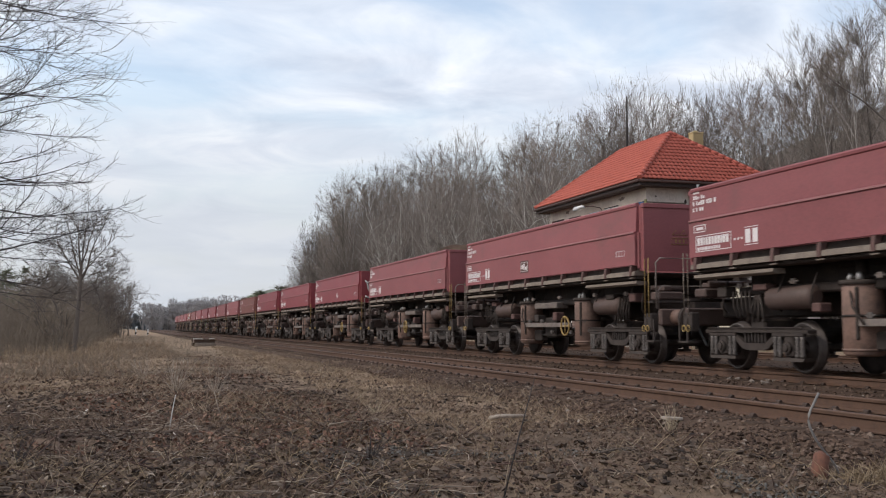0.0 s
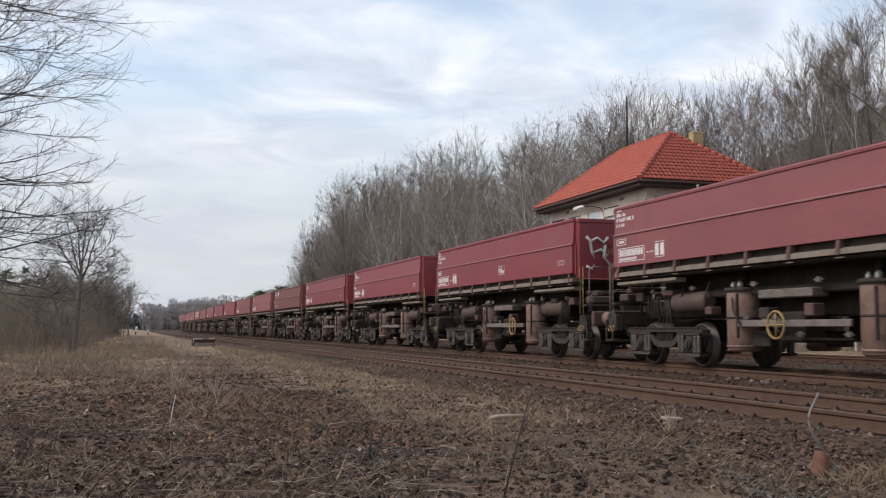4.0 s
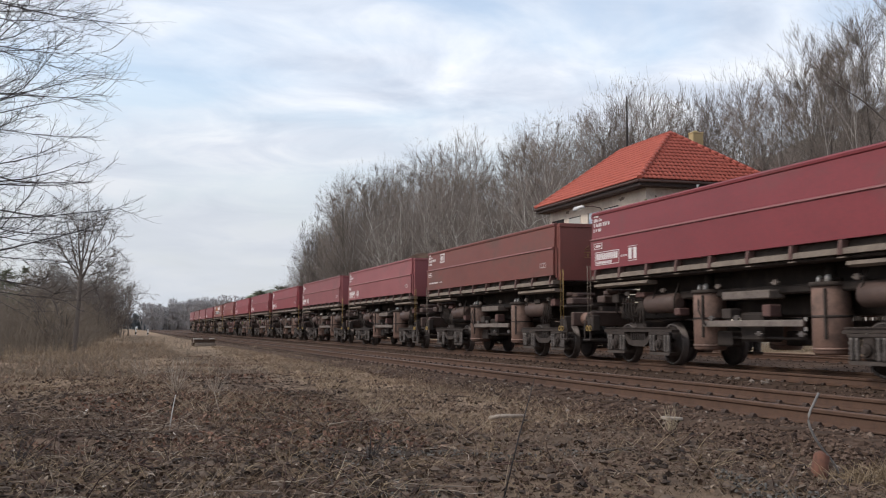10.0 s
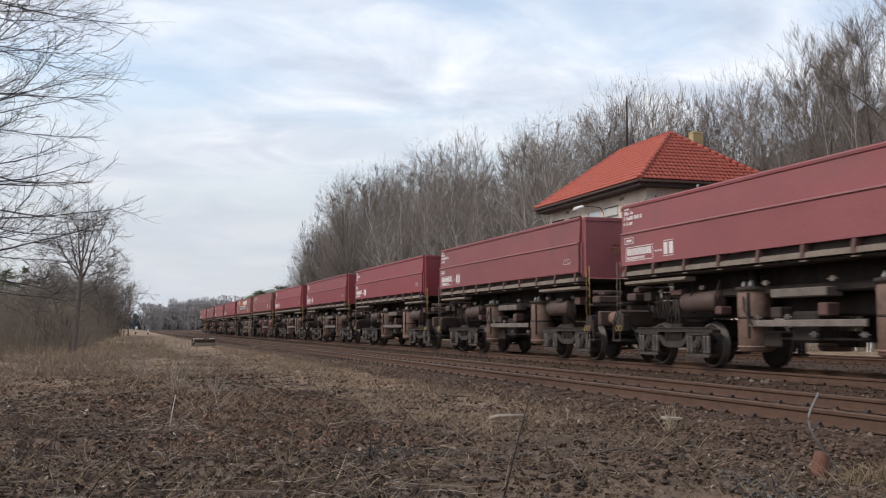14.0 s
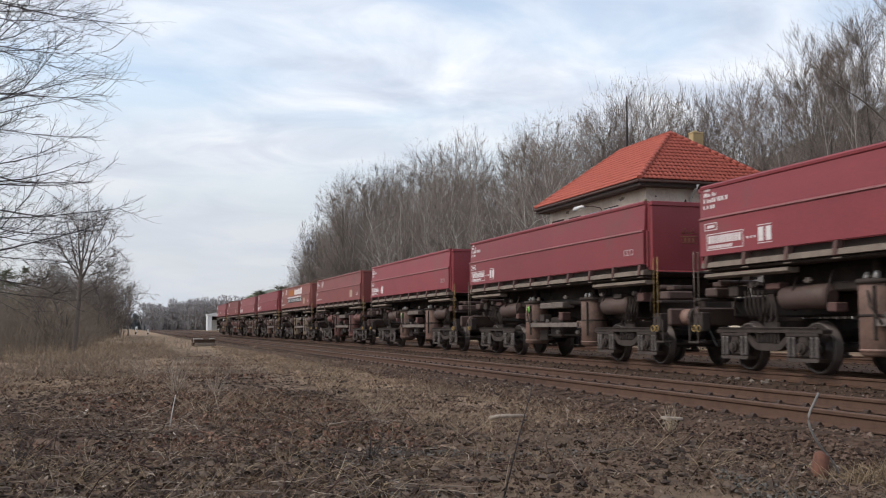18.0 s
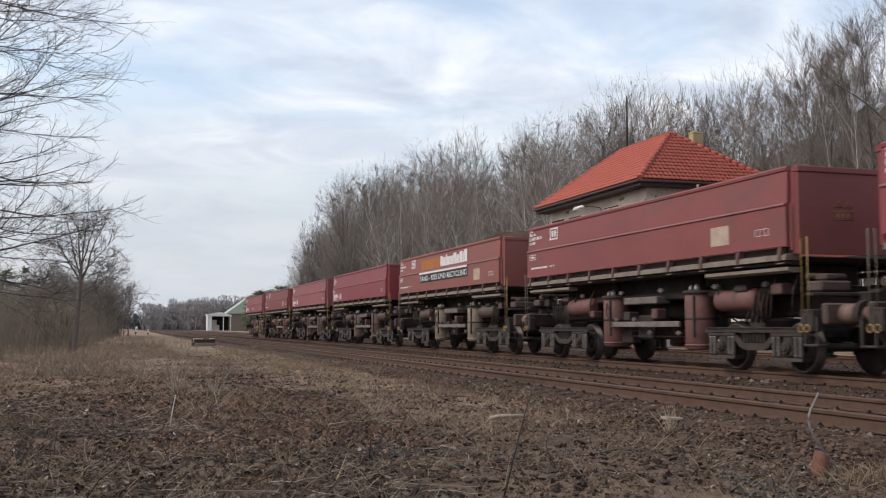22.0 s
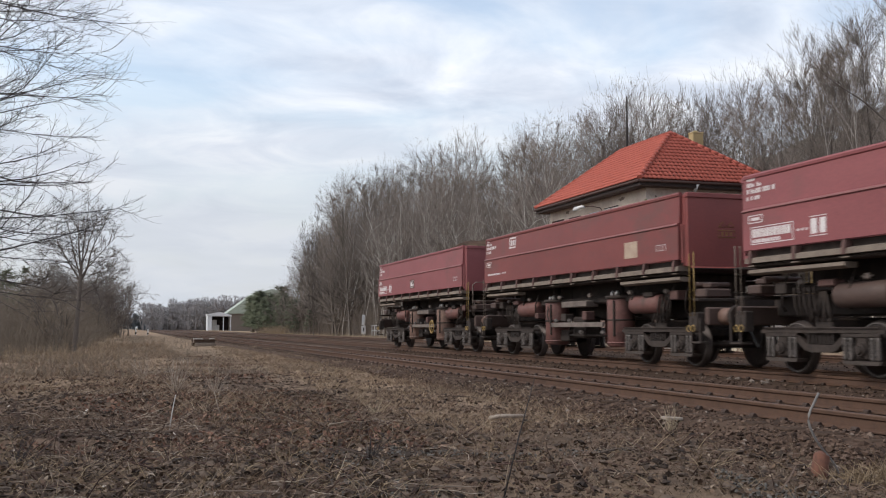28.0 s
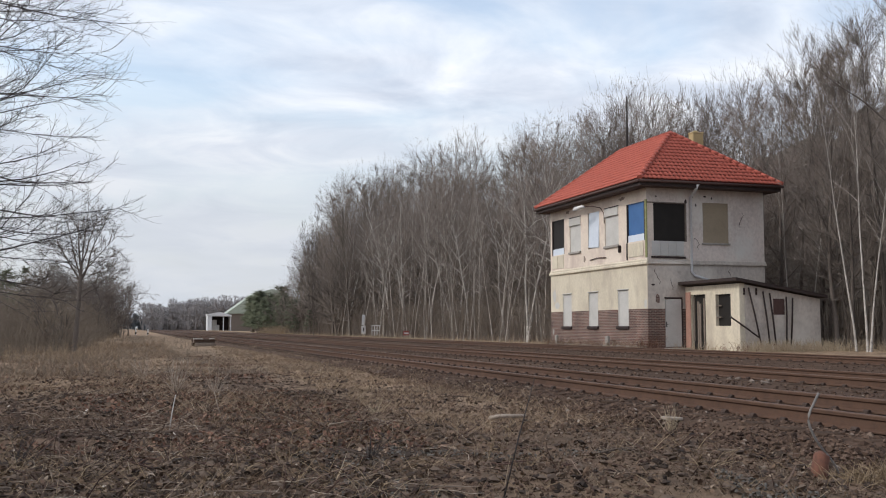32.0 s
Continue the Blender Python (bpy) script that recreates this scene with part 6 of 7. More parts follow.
    for i, y in enumerate((57, 63, 70, 74, 81, 88, 92, 99, 107, 113, 121)):
        x = 26.4 + rng.uniform(-0.6, 3.2) + bend(y)
        k = min(wood_height(x, y), 22.0) * rng.uniform(0.74, 0.96) / 14.0
        plant(silver[i % 2], "birch", "silver birch with a bent white trunk before the wood", "birch", "silver birches before the wood", pose(x, y, 0.05, 0, 0, rng.uniform(0, 360)) @ Matrix.Diagonal((k, k, k, 1)))
    snag = thing("tree_snag", "black broken trunk standing among the oaks", "tree", pose(28.7, 53.9, 0.05))
    part("trunk", Geo().tube([(0, 0, 0), (0.08, 0, 5.0), (-0.04, 0, 10.0), (0.02, 0, 13.2), (0.03, 0, 15.3)], [0.13, 0.10, 0.07, 0.058, 0.045], 7), M["twigdark"], snag)
    # white birches beside the shed, a forked one among them
    white = [dome_tree(160 + i, M["birchwhite"], M["twig"], r0=0.115, limbs=16, subs=5, twigs=9, start=0.5, stop=0.95, mid=0.72, wide=0.13, tall=0.3, low=45, high=70, wob=0.035, lean=0.01, thin=0.3) for i in range(3)]
    for x, y, h, s, ln in ((28.6, 34.1, 13.5, 0, -4.5), (28.2, 33.0, 13.5, 1, -3.5), (28.25, 32.9, 10.0, 2, 4), (31.8, 42.6, 12.0, 1, -5), (32.6, 42.2, 11.0, 2, 4)):
        plant(white[s], "birch", "white-barked bare birch beside the shed", "birch", "birches beside the shed", pose(x, y, 0.05, 0, ln, 0) @ Matrix.Diagonal((0.46, 0.46, h / 14, 1)))
    # the slender tall crowns that make the wood's outline
    oaks = [dome_tree(600 + i, M["alderbark"], M["alder"], r0=0.2, limbs=22, subs=11, twigs=9, start=0.3, stop=0.95, mid=0.66, wide=0.20, tall=0.34, low=16, high=66, wob=0.05, fine=0.0105, stems=1 + i % 2, leader=0.72, forks=2, rim=1500) for i in range(3)]
    lace = [dome_tree(620 + i, M["birch"], M["twigred"], r0=0.13, limbs=24, subs=9, twigs=9, start=0.3, stop=0.98, mid=0.66, wide=0.17, tall=0.34, low=20, high=58, wob=0.045, fine=0.0095, droop=0.035, leader=0.78, forks=2, rim=1300) for i in range(3)]
    near = [dome_tree(640 + i, M["alderbark"], M["alder" if i else "twig"], r0=0.15, limbs=26, subs=11, twigs=10, start=0.2, stop=0.97, mid=0.56, wide=0.19, tall=0.44, low=18 if i else 36, high=56, wob=0.04, lean=0.02, fine=0.0065, leader=0.9, forks=2, rim=1100, thin=0.3) for i in range(2)]
    c, sn = math.cos(TURN), math.sin(TURN)
    turn = -0.135
    while turn < 0.462:
        ahead = np.interp(turn, [-0.135, -0.06, 0.0, 0.1, 0.2, 0.3, 0.36, 0.46], [150, 128, 116, 90, 66, 61, 50, 41]) + rng.normal(0, 2.0)
        x, y = turn * ahead * c + ahead * sn, ahead * c - turn * ahead * sn
        k = wood_height(x, y) * rng.uniform(0.93, 1.03) / 14.0
        if turn > 0.335:
            pool, words = near, ("alder", "tall dark bare alder with fine level twigs", "alder", "tall alders of the wood")
        elif 0.17 < turn < 0.32 or turn < -0.11:
            pool, words = oaks, ("oak", "dark bare oak with a domed crown above the wood", "oak", "tall oaks of the wood")
        else:
            pool, words = lace, ("birch", "tall bare birch with a fine rounded reddish crown", "birch", "tall birches of the wood")
        wide_k = k * rng.uniform(0.72, 1.0)
        plant(pool[rng.integers(len(pool))], *words, pose(x, y, 0.05, rng.normal(0, 1.0), rng.normal(0, 1.5), rng.uniform(0, 360)) @ Matrix.Diagonal((wide_k, wide_k, k, 1)))
        turn += rng.uniform(0.011, 0.021) * (1.1 if turn > 0.335 else 1.0)
    # tall trees with steep spreading limbs where the wood comes nearest
    steep = [dome_tree(660 + i, M["alderbark"], M["alder"], r0=0.17, limbs=13, subs=9, twigs=7, start=0.25, stop=0.95, mid=0.64, wide=0.2, tall=0.4, low=44, high=72, wob=0.045, fine=0.006, stems=1, leader=0.85, forks=2, rim=700) for i in range(2)]
    for turn, ahead, h, s in ((0.452, 40, 16.4, 0), (0.478, 41, 17.0, 1)):
        x, y = turn * ahead * c + ahead * sn, ahead * c - turn * ahead * sn
        plant(steep[s], "alder", "tall bare alder with steep forking limbs", "alder", "steep alders of the wood", pose(x, y, 0.05, 0, -3, turn * 900) @ Matrix.Diagonal((h / 14, h / 14, h / 14, 1)))
    # broad trees at the far end of the wood
    for x, y, h, s in ((26.0, 150, 11.5, 0), (24.6, 162, 9.0, 1), (27.5, 140, 14.0, 2), (29.5, 131, 16.5, 1)):
        plant(wide[s], "bare_tree", "broad spreading bare tree at the end of the wood", "tree", "broad trees at the wood's end", pose(x + bend(y), y, 0.05, 0, 0, s * 70) @ Matrix.Diagonal((h / 13, h / 13, h / 14, 1)))
    # undergrowth along and inside the wood
    bush = [dome_tree(300 + i, M["bark"], M["scrub"], H=3.2, r0=0.03, limbs=30, subs=5, twigs=5, start=0.05, stop=0.7, mid=0.5, wide=0.5, tall=0.55, low=30, high=75, stems=6, wob=0.12, fine=0.008) for i in range(3)]
    spots = [(26.5 + abs(rng.normal(0, 3.0)), y) for y in np.arange(56, 200, 3.0)] + [(33 + rng.uniform(0, 6), y) for y in np.arange(22, 60, 3.0)]
    for x, y in spots:
        x += bend(y)
        if 33 < y < 54 and x < 31.5:
            continue
        k = rng.uniform(0.7, 1.5)
        if wood_height(x, y) < 3.2 * k:
            continue
        plant(bush[rng.integers(3)], "bush", "leafless brown thicket under the wood's edge", "bush", "undergrowth of the wood", pose(x, y, 0.05, 0, 0, rng.uniform(0, 360)) @ Matrix.Diagonal((k * 1.2, k * 1.2, k, 1)))

    # scrub: thin upright shoots filling the wood's floor and the verge
    def scrub(name, label, n, place, h0, h1, r, material, side=9):
        A, B, R = [], [], []
        for _ in range(n):
            x, y = place()
            h = rng.uniform(h0, h1) * (1.0 if x > 20 else 0.95 + 0.75 * lump(x, y, 0.13, 3)) * min(1.0, 0.35 * max(0.6, wood_height(x, y)) if x > 20 else 1.0)
            z = ground_z(x, y) - 0.05
            a = np.array([x, y, z])
            b = a + np.array([rng.normal(0, 0.2) * h, rng.normal(0, 0.2) * h, h])
            A.append(a), B.append(b), R.append(r * rng.uniform(0.7, 1.3))
            for _ in range(side):
                q = a + (b - a) * rng.uniform(0.1, 0.9)
                A.append(q), R.append(r * 0.6)
                B.append(q + np.array([rng.normal(0, 0.3), rng.normal(0, 0.3), rng.uniform(0.0, 0.6)]) * h * 0.45)
        bulk(name, *blades(A, B, R, rng), material, label, "scrub")

    def in_wood():
        while True:
            x, y = 25.2 + abs(rng.normal(0, 7.0)), rng.uniform(18, 200)
            if not (33 < y < 54 and x < 31.5) and not (x < 30.5 and y < 36):
                return x + bend(y), y

    def on_verge():
        y = 32 + 175 * rng.uniform() ** 1.7
        return -2.2 - abs(rng.normal(0, 4.2)) - max(0.0, 47 - y) * 0.30, y

    def deep_verge():
        y = 38 + 150 * rng.uniform() ** 1.6
        return -3.6 - abs(rng.normal(0, 5.0)) - max(0.0, 50 - y) * 0.30 + 0.012 * max(0.0, y - 60), y

    scrub("wood_scrub", "brown leafless scrub on the floor of the wood", 8000, in_wood, 1.2, 5.5, 0.013, M["scrubred"])
    scrub("verge_scrub", "brown leafless scrub covering the verge", 7000, on_verge, 0.4, 1.9, 0.010, M["scrub"])
    scrub("verge_thicket", "tall dense leafless thicket on the verge", 7000, deep_verge, 1.2, 4.2, 0.009, M["scrub"])
    scrub("field_scrub", "low brown scrub and dry grass before the verge", 6500, lambda: (rng.normal(0.2, 2.2) - max(0.0, 45 - (yy := 22 + 105 * rng.uniform() ** 1.5)) * 0.12, yy), 0.12, 0.42, 0.007, M["scrub"], 4)
    scrub("field_grass", "low brown grass over the far field", 5000, lambda: (rng.uniform(-3.5, 5.2), 24 + 100 * rng.uniform() ** 1.6), 0.08, 0.28, 0.007, M["scrub"], 4)
    scrub("verge_grass", "tall dry grass at the foot of the verge", 2600, lambda: (on_verge()[0] + rng.uniform(0, 2.2), 34 + 120 * rng.uniform() ** 1.5), 0.2, 0.7, 0.009, M["straw"], 4)
    scrub("reed_bank", "pale dry reeds on the bank at the wood's end", 420, lambda: (21.3 + rng.normal(0, 0.9), rng.uniform(148, 172)), 0.7, 1.7, 0.016, M["straw"], 6)
    # thicket on the left verge
    for i in range(46):
        y = 36 + 190 * (i / 46) ** 1.5 + rng.normal(0, 1)
        x = -3.2 - abs(rng.normal(0, 3.4)) - max(0.0, (47 - y)) * 0.28
        k = rng.uniform(0.6, 1.2) * (1 if y < 90 else 1.25)
        plant(bush[i % 3], "bush", "leafless brown thicket on the verge", "bush", "thicket on the verge", pose(x, y, ground_z(x, y) - 0.05, 0, 0, rng.uniform(0, 360)) @ Matrix.Diagonal((k * 1.3, k * 1.3, k, 1)))
    for x, y, h, s in ((-9, 62, 6.0, 0), (-6, 75, 6.5, 1), (-12, 80, 7.5, 2), (-5, 95, 7.5, 3), (-9, 110, 8.5, 4), (-3.5, 125, 9.5, 0), (-7, 140, 11, 1), (-2.2, 150, 11.5, 2), (-1.6, 138, 8, 5), (-14, 100, 9, 3), (-20, 90, 9, 4), (-18, 70, 7, 0), (-4.6, 58, 4.6, 5)):
        plant(dark[s], "bare_tree", "bare tree behind the thicket on the verge", "tree", "trees on the verge", pose(x, y, ground_z(x, y), 0, 0, rng.uniform(0, 360)) @ Matrix.Diagonal((h / 14, h / 14, h / 14, 1)))
    for x, y, h, s in ((-0.6, 152, 8.2, 0), (-2.6, 148, 9.0, 1), (-4.4, 140, 9.0, 2), (-6.0, 130, 8.5, 3), (-3.4, 112, 6.6, 0), (-5.0, 104, 6.6, 1), (-7.5, 92, 6.4, 2), (-10.0, 85, 6.6, 3)):
        plant(alder[s], "alder", "dark bare alder behind the verge", "alder", "alders behind the verge", pose(x, y, ground_z(x, y), 0, 0, s * 77) @ Matrix.Diagonal((h / 10, h / 10, h / 14, 1)))
    for i in range(16):
        y = 92 + 5.2 * i
        x = -7.6 + 0.075 * (y - 92) + rng.normal(0, 0.9)
        h = 6.2 + 0.018 * (y - 92) + rng.uniform(-0.8, 0.8)
        plant(alder[i % 4], "alder", "dark bare alder behind the verge", "alder", "alders behind the verge", pose(x, y, ground_z(x, y), 0, 0, i * 77) @ Matrix.Diagonal((h / 10, h / 10, h / 14, 1)))
    # the lone tree and the near tree whose boughs hang into view
    lone = vase_tree(413)
    plant(lone, "lone_tree", "bare tree with a forked crown standing in the thicket", "tree", "", pose(-2.5, 47.3, ground_z(-2.5, 47.3), 0, 0, 0))
    # long level boughs, tips turned up, from a trunk out of view
    r2 = np.random.default_rng(31)
    foot = np.array([-3.1, 16.7, 0.0])
    across = np.array([math.cos(TURN), -math.sin(TURN), 0.0])
    away = np.array([math.sin(TURN), math.cos(TURN), 0.0])
    trunk = run_branch(r2, np.array([0.0, 0.0, -0.1]), np.array([0.02, 0.0, 1.0]), 11.0, 9, 0.03, 0.02)
    wood = [(trunk, [0.2 * (1 - 0.085 * i) for i in range(10)])]
    leader = run_branch(r2, trunk[3], across * 0.35 + np.array([0, 0, 1.0]), 5.5, 6, 0.05, 0.05)
    wood.append((leader, [0.06, 0.055, 0.05, 0.04, 0.03, 0.02, 0.01]))
    twig = []
    for j, (at, out) in enumerate(((4, 0.30), (5, 0.5))):
        stem = run_branch(r2, trunk[at], across * out + np.array([0, 0, 1.0]), 4.6, 6, 0.05, 0.04)
        wood.append((stem, [0.05, 0.045, 0.038, 0.03, 0.022, 0.015, 0.008]))
    for i in range(46):
        h = 1.7 + 6.5 * (i + r2.uniform(0, 0.9)) / 46
        p, _ = on_line(trunk, min(0.98, (h + 0.1) / 11.0))
        d = across + away * r2.normal(0, 0.35) + np.array([0, 0, r2.uniform(-0.20, 0.08) + (0.25 if h > 6.6 else 0.0)])
        L = r2.uniform(2.1, 3.1) * (1.15 if i == 24 else 1.0)
        bough = run_branch(r2, p, d, L, 8, 0.085, 0.012)
        bough[4:, 2] += np.array([0.01, 0.03, 0.07, 0.13, 0.21]) * r2.uniform(0.2, 1.4)
        r = r2.uniform(0.010, 0.024)
        wood.append((bough, [r * (1 - 0.105 * j) for j in range(9)]))
        for j in range(14):
            q, al = on_line(bough, 0.15 + 0.83 * (j + r2.uniform(0, 1)) / 14)
            way = side_way(r2, al, r2.uniform(0.3, 0.8)) + np.array([0, 0, 0.08])
            sub = run_branch(r2, q, way, r2.uniform(0.3, 0.9), 4, 0.13, 0.04)
            twig.append((sub, [0.0046, 0.0038, 0.0031, 0.0024, 0.0014]))
            for _ in range(7):
                q2, al2 = on_line(sub, r2.uniform(0.15, 1.0))
                twig.append((run_branch(r2, q2, side_way(r2, al2, r2.uniform(0.35, 0.9)), r2.uniform(0.07, 0.30), 2, 0.12, 0.07), [0.0027, 0.002, 0.0011]))
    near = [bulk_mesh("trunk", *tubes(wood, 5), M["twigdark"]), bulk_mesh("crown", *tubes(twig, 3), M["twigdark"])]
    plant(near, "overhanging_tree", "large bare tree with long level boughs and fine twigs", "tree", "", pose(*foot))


def pine_meshes(seed, H):
    rng = np.random.default_rng(seed)
    trunk = run_branch(rng, np.array([0, 0, -0.1]), np.array([0, 0, 1.0]), H, 6, 0.02, 0.02)
    Vt, Ft = tubes([(trunk, [0.16, 0.14, 0.12, 0.1, 0.07, 0.05, 0.02])], 6)
    A, B = [], []
    for i in range(64):
        t = rng.uniform(0.1, 1.0) ** 0.8
        rr = 0.22 * H * (1.06 - t) ** 0.75 * rng.uniform(0.55, 1.1)
        a = rng.uniform(0, 6.28)
        p0 = np.array([0, 0, t * H])
        p1 = np.array([rr * math.cos(a), rr * math.sin(a), t * H + 0.15 * rr * rng.uniform(-1, 1)])
        for _ in range(11):
            f = rng.uniform(0.2, 1.0)
            q = p0 + (p1 - p0) * f
            A.append(q)
            B.append(q + np.array([math.cos(a) * 0.5 + rng.normal(0, 0.4), math.sin(a) * 0.5 + rng.normal(0, 0.4), rng.normal(0.1, 0.25)]))
    V, F = spikes(A, B, np.full(len(A), 0.06))
    return [bulk_mesh("trunk", Vt, Ft, M["bark"]), bulk_mesh("crown", V, F, M["needle"])]


def make_distance():
    rng = np.random.default_rng(77)
    pines = [pine_meshes(500 + i, 9.0) for i in range(3)]
    for i in range(40):
        y = rng.uniform(185, 245)
        x = 22.0 + 0.09 * (y - 185) + abs(rng.normal(0, 6.0))
        k = rng.uniform(0.6, 1.05)
        plant(pines[i % 3], "pine", "dark green pine at the end of the wood", "pine", "pines beyond the wood", pose(x, y, 0, 0, 0, rng.uniform(0, 360)) @ Matrix.Diagonal((k * 1.5, k * 1.5, k, 1)))
    for x, y, k in ((24.2, 150, 0.30), (25.0, 158, 0.62), (24.0, 166, 0.56), (25.4, 172, 0.7), (24.2, 178, 0.66), (26.8, 182, 0.75), (24.6, 188, 0.72), (25.6, 145, 0.42)):
        plant(pines[int(k * 50) % 3], "young_pine", "young green pine before the end of the wood", "pine", "young pines at the wood's end", pose(x + bend(y), y, 0, 0, 0, x * 90) @ Matrix.Diagonal((k * 1.6, k * 1.6, k, 1)))
    for x, y, k in ((-8.9, 66, 0.46), (-7.9, 70, 0.5), (-9.6, 74, 0.56), (-10.8, 70, 0.52)):
        plant(pines[int(k * 50) % 3], "young_pine", "dark young pine in the thicket", "pine", "young pines on the verge", pose(x, y, ground_z(x, y), 0, 0, x * 90) @ Matrix.Diagonal((k * 1.3, k * 1.3, k, 1)))
    for i in range(14):
        y = rng.uniform(70, 150)
        x = -14 - rng.uniform(0, 16)
        k = rng.uniform(0.6, 1.0)
        plant(pines[i % 3], "pine", "dark pine behind the verge", "pine", "pines behind the verge", pose(x, y, ground_z(x, y), 0, 0, rng.uniform(0, 360)) @ Matrix.Diagonal((k, k, k, 1)))

    def woods(name, label, x0, x1, y0, y1, h0, h1, n, material, r, deep=6.0, lines=46, low=0.15):
        """A far band of bare wood: many thin trunks with fans of branches."""
        out, A, B = [], [], []
        for i in range(n):
            t = rng.uniform()
            x, y = x0 + (x1 - x0) * t + rng.normal(0, deep * 0.5), y0 + (y1 - y0) * t + rng.normal(0, deep)
            h = (h0 + (h1 - h0) * t if h0 > 1.5 else wood_height(x, y) * rng.uniform(h0, h1)) * (0.86 + 0.12 * math.sin(t * 31) + rng.uniform(-0.16, 0.12))
            if h < 2.5:
                continue
            out.append((np.array([(x, y, 0), (x + rng.normal(0, 0.3), y, h * 0.5), (x + rng.normal(0, 0.5), y, h * 0.93)]), [r * 2.2, r * 1.8, r * 0.7]))
            for _ in range(lines):
                z = h * (low + (1 - low) * rng.uniform() ** 0.8)
                w = h * 0.26 * math.sqrt(max(0.05, 1 - ((z / h - 0.55) / 0.5) ** 2))
                a = rng.uniform(0, 6.28)
                p = np.array([x + 0.35 * w * math.cos(a), y + 0.35 * w * math.sin(a), z - 0.25 * w])
                q = np.array([x + w * math.cos(a) * rng.uniform(0.6, 1.1), y + w * math.sin(a), min(h, z + 0.45 * w * rng.uniform(0.3, 1.4))])
                c = (p + q) / 2 + rng.normal(0, 0.12 * w, 3)
                A += [p, c, c]
                B += [c, q, q + rng.normal(0, 0.25 * w, 3)]
        V1, F1 = tubes(out, 3)
        F1 = np.concatenate([F1[:, [0, 1, 2]], F1[:, [0, 2, 3]]])
        V2, F2 = blades(A, B, np.full(len(A), r), rng)
        bulk(name, np.concatenate([V1, V2]), np.concatenate([F1, F2 + len(V1)]), material, label, "woods")

    woods("far_woods", "bare woods far down the line, greyed for haze", 13, 70, 470, 420, 12.5, 15, 240, M["farwood"], 0.17, 14, 84, 0.03)
    woods("far_pine_woods", "woods on the horizon, tinted blue-grey for haze", -60, 34, 640, 640, 11, 10, 110, M["farpine"], 0.45, 9, 40, 0.0)
    woods("verge_far_woods", "dense dark bare woods behind the verge", -10, -2.8, 86, 160, 5.6, 8.0, 90, M["alder"], 0.016, 3, 90, 0.03)
    woods("verge_woods", "brown bare woods behind the verge", -40, -12, 62, 200, 5.5, 9, 90, M["scrub"], 0.022, 5, 54, 0.05)
    woods("wood_depth", "brown depth of the leafless wood", 44, 50, 14, 225, 0.68, 0.92, 330, M["farbrown"], 0.024, 4, 105, 0.03)
    woods("wood_middle", "grey-brown inner trees of the leafless wood", 37, 37, 22, 180, 0.60, 0.86, 200, M["farbrown"], 0.013, 3, 130, 0.05)
    g = Geo()
    ys = np.arange(-40, 260, 2.0)
    tops = [max(2.0, 0.70 * wood_height(56, y) * (0.95 + 0.06 * math.sin(y * 0.21) + rng.uniform(-0.05, 0.05))) if y > 8 else 12.0 for y in ys]
    V = [(56 + 1.5 * math.sin(y * 0.3), y, z * h) for y, h in zip(ys, tops) for z in (0.0, 1.0)]
    V += [(57.5 + 1.5 * math.sin(y * 0.3), y, z * h * 0.7) for y, h in zip(ys, tops) for z in (0.0, 1.0)]
    n = len(ys)
    g.add(V, [(2 * i, 2 * i + 1, 2 * i + 3, 2 * i + 2) for i in range(n - 1)] + [(2 * n + 2 * i, 2 * n + 2 * i + 2, 2 * n + 2 * i + 3, 2 * n + 2 * i + 1) for i in range(n - 1)] + [(2 * i + 1, 2 * n + 2 * i + 1, 2 * n + 2 * i + 3, 2 * i + 3) for i in range(n - 1)])
    tagged(part("backdrop", g, M["farbrown"]), "brown thicket closing the wood behind", "backdrop", kind="structure")

    # white loading shed and pale green roof far down the line
    S = thing("white_shed", "small white open-fronted shed beside the far line", "shed", pose(20.8, 300.0, 0.4) @ Matrix.Diagonal((0.82, 1, 0.95, 1)))
    part("wall", Geo().box(0, 1.5, -3, 3, 0, 4.6, 0.05), M["signwhite"], S, "white side wall")
    part("wall", Geo().box(7.9, 8.2, -3, 3, 0, 4.3, 0.05), M["signwhite"], S)
    part("roof", Geo().prism([(-0.2, 4.6), (8.4, 4.3), (8.4, 4.75), (4.4, 5.7), (-0.2, 5.0)], 1, -3.3, 3.3), M["signwhite"], S)
    # Dark back wall colour stands for the shade inside the open front.
    part("back_wall", Geo().box(1.503, 7.897, 2.6, 2.9, 0, 4.3), M["under"], S)
    part("counter", Geo().box(1.7, 4.3, -1.0, 1.0, 0, 1.7, 0.05).box(1.7, 3.4, -0.8, 1.0, 1.75, 3.3, 0.05), M["board"], S)
    part("post", Geo().box(5.4, 5.7, -2.9, -2.6, 0, 4.3, 0.03), M["signwhite"], S)
    G = thing("green_roofed_hall", "large hall with a pale green pitched roof", "building", pose(0, 340.0, 0))
    part("wall", Geo().box(30.5, 47.5, 0, 14, 0, 6.0, 0.05), M["oldwood"], G)
    part("roof", Geo().prism([(29.8, 6.0), (39.0, 12.8), (45.0, 14.4), (48, 14.0), (48, 6.0)], 1, -0.5, 14.5), M["greenroof"], G)


make_forest()
make_distance()


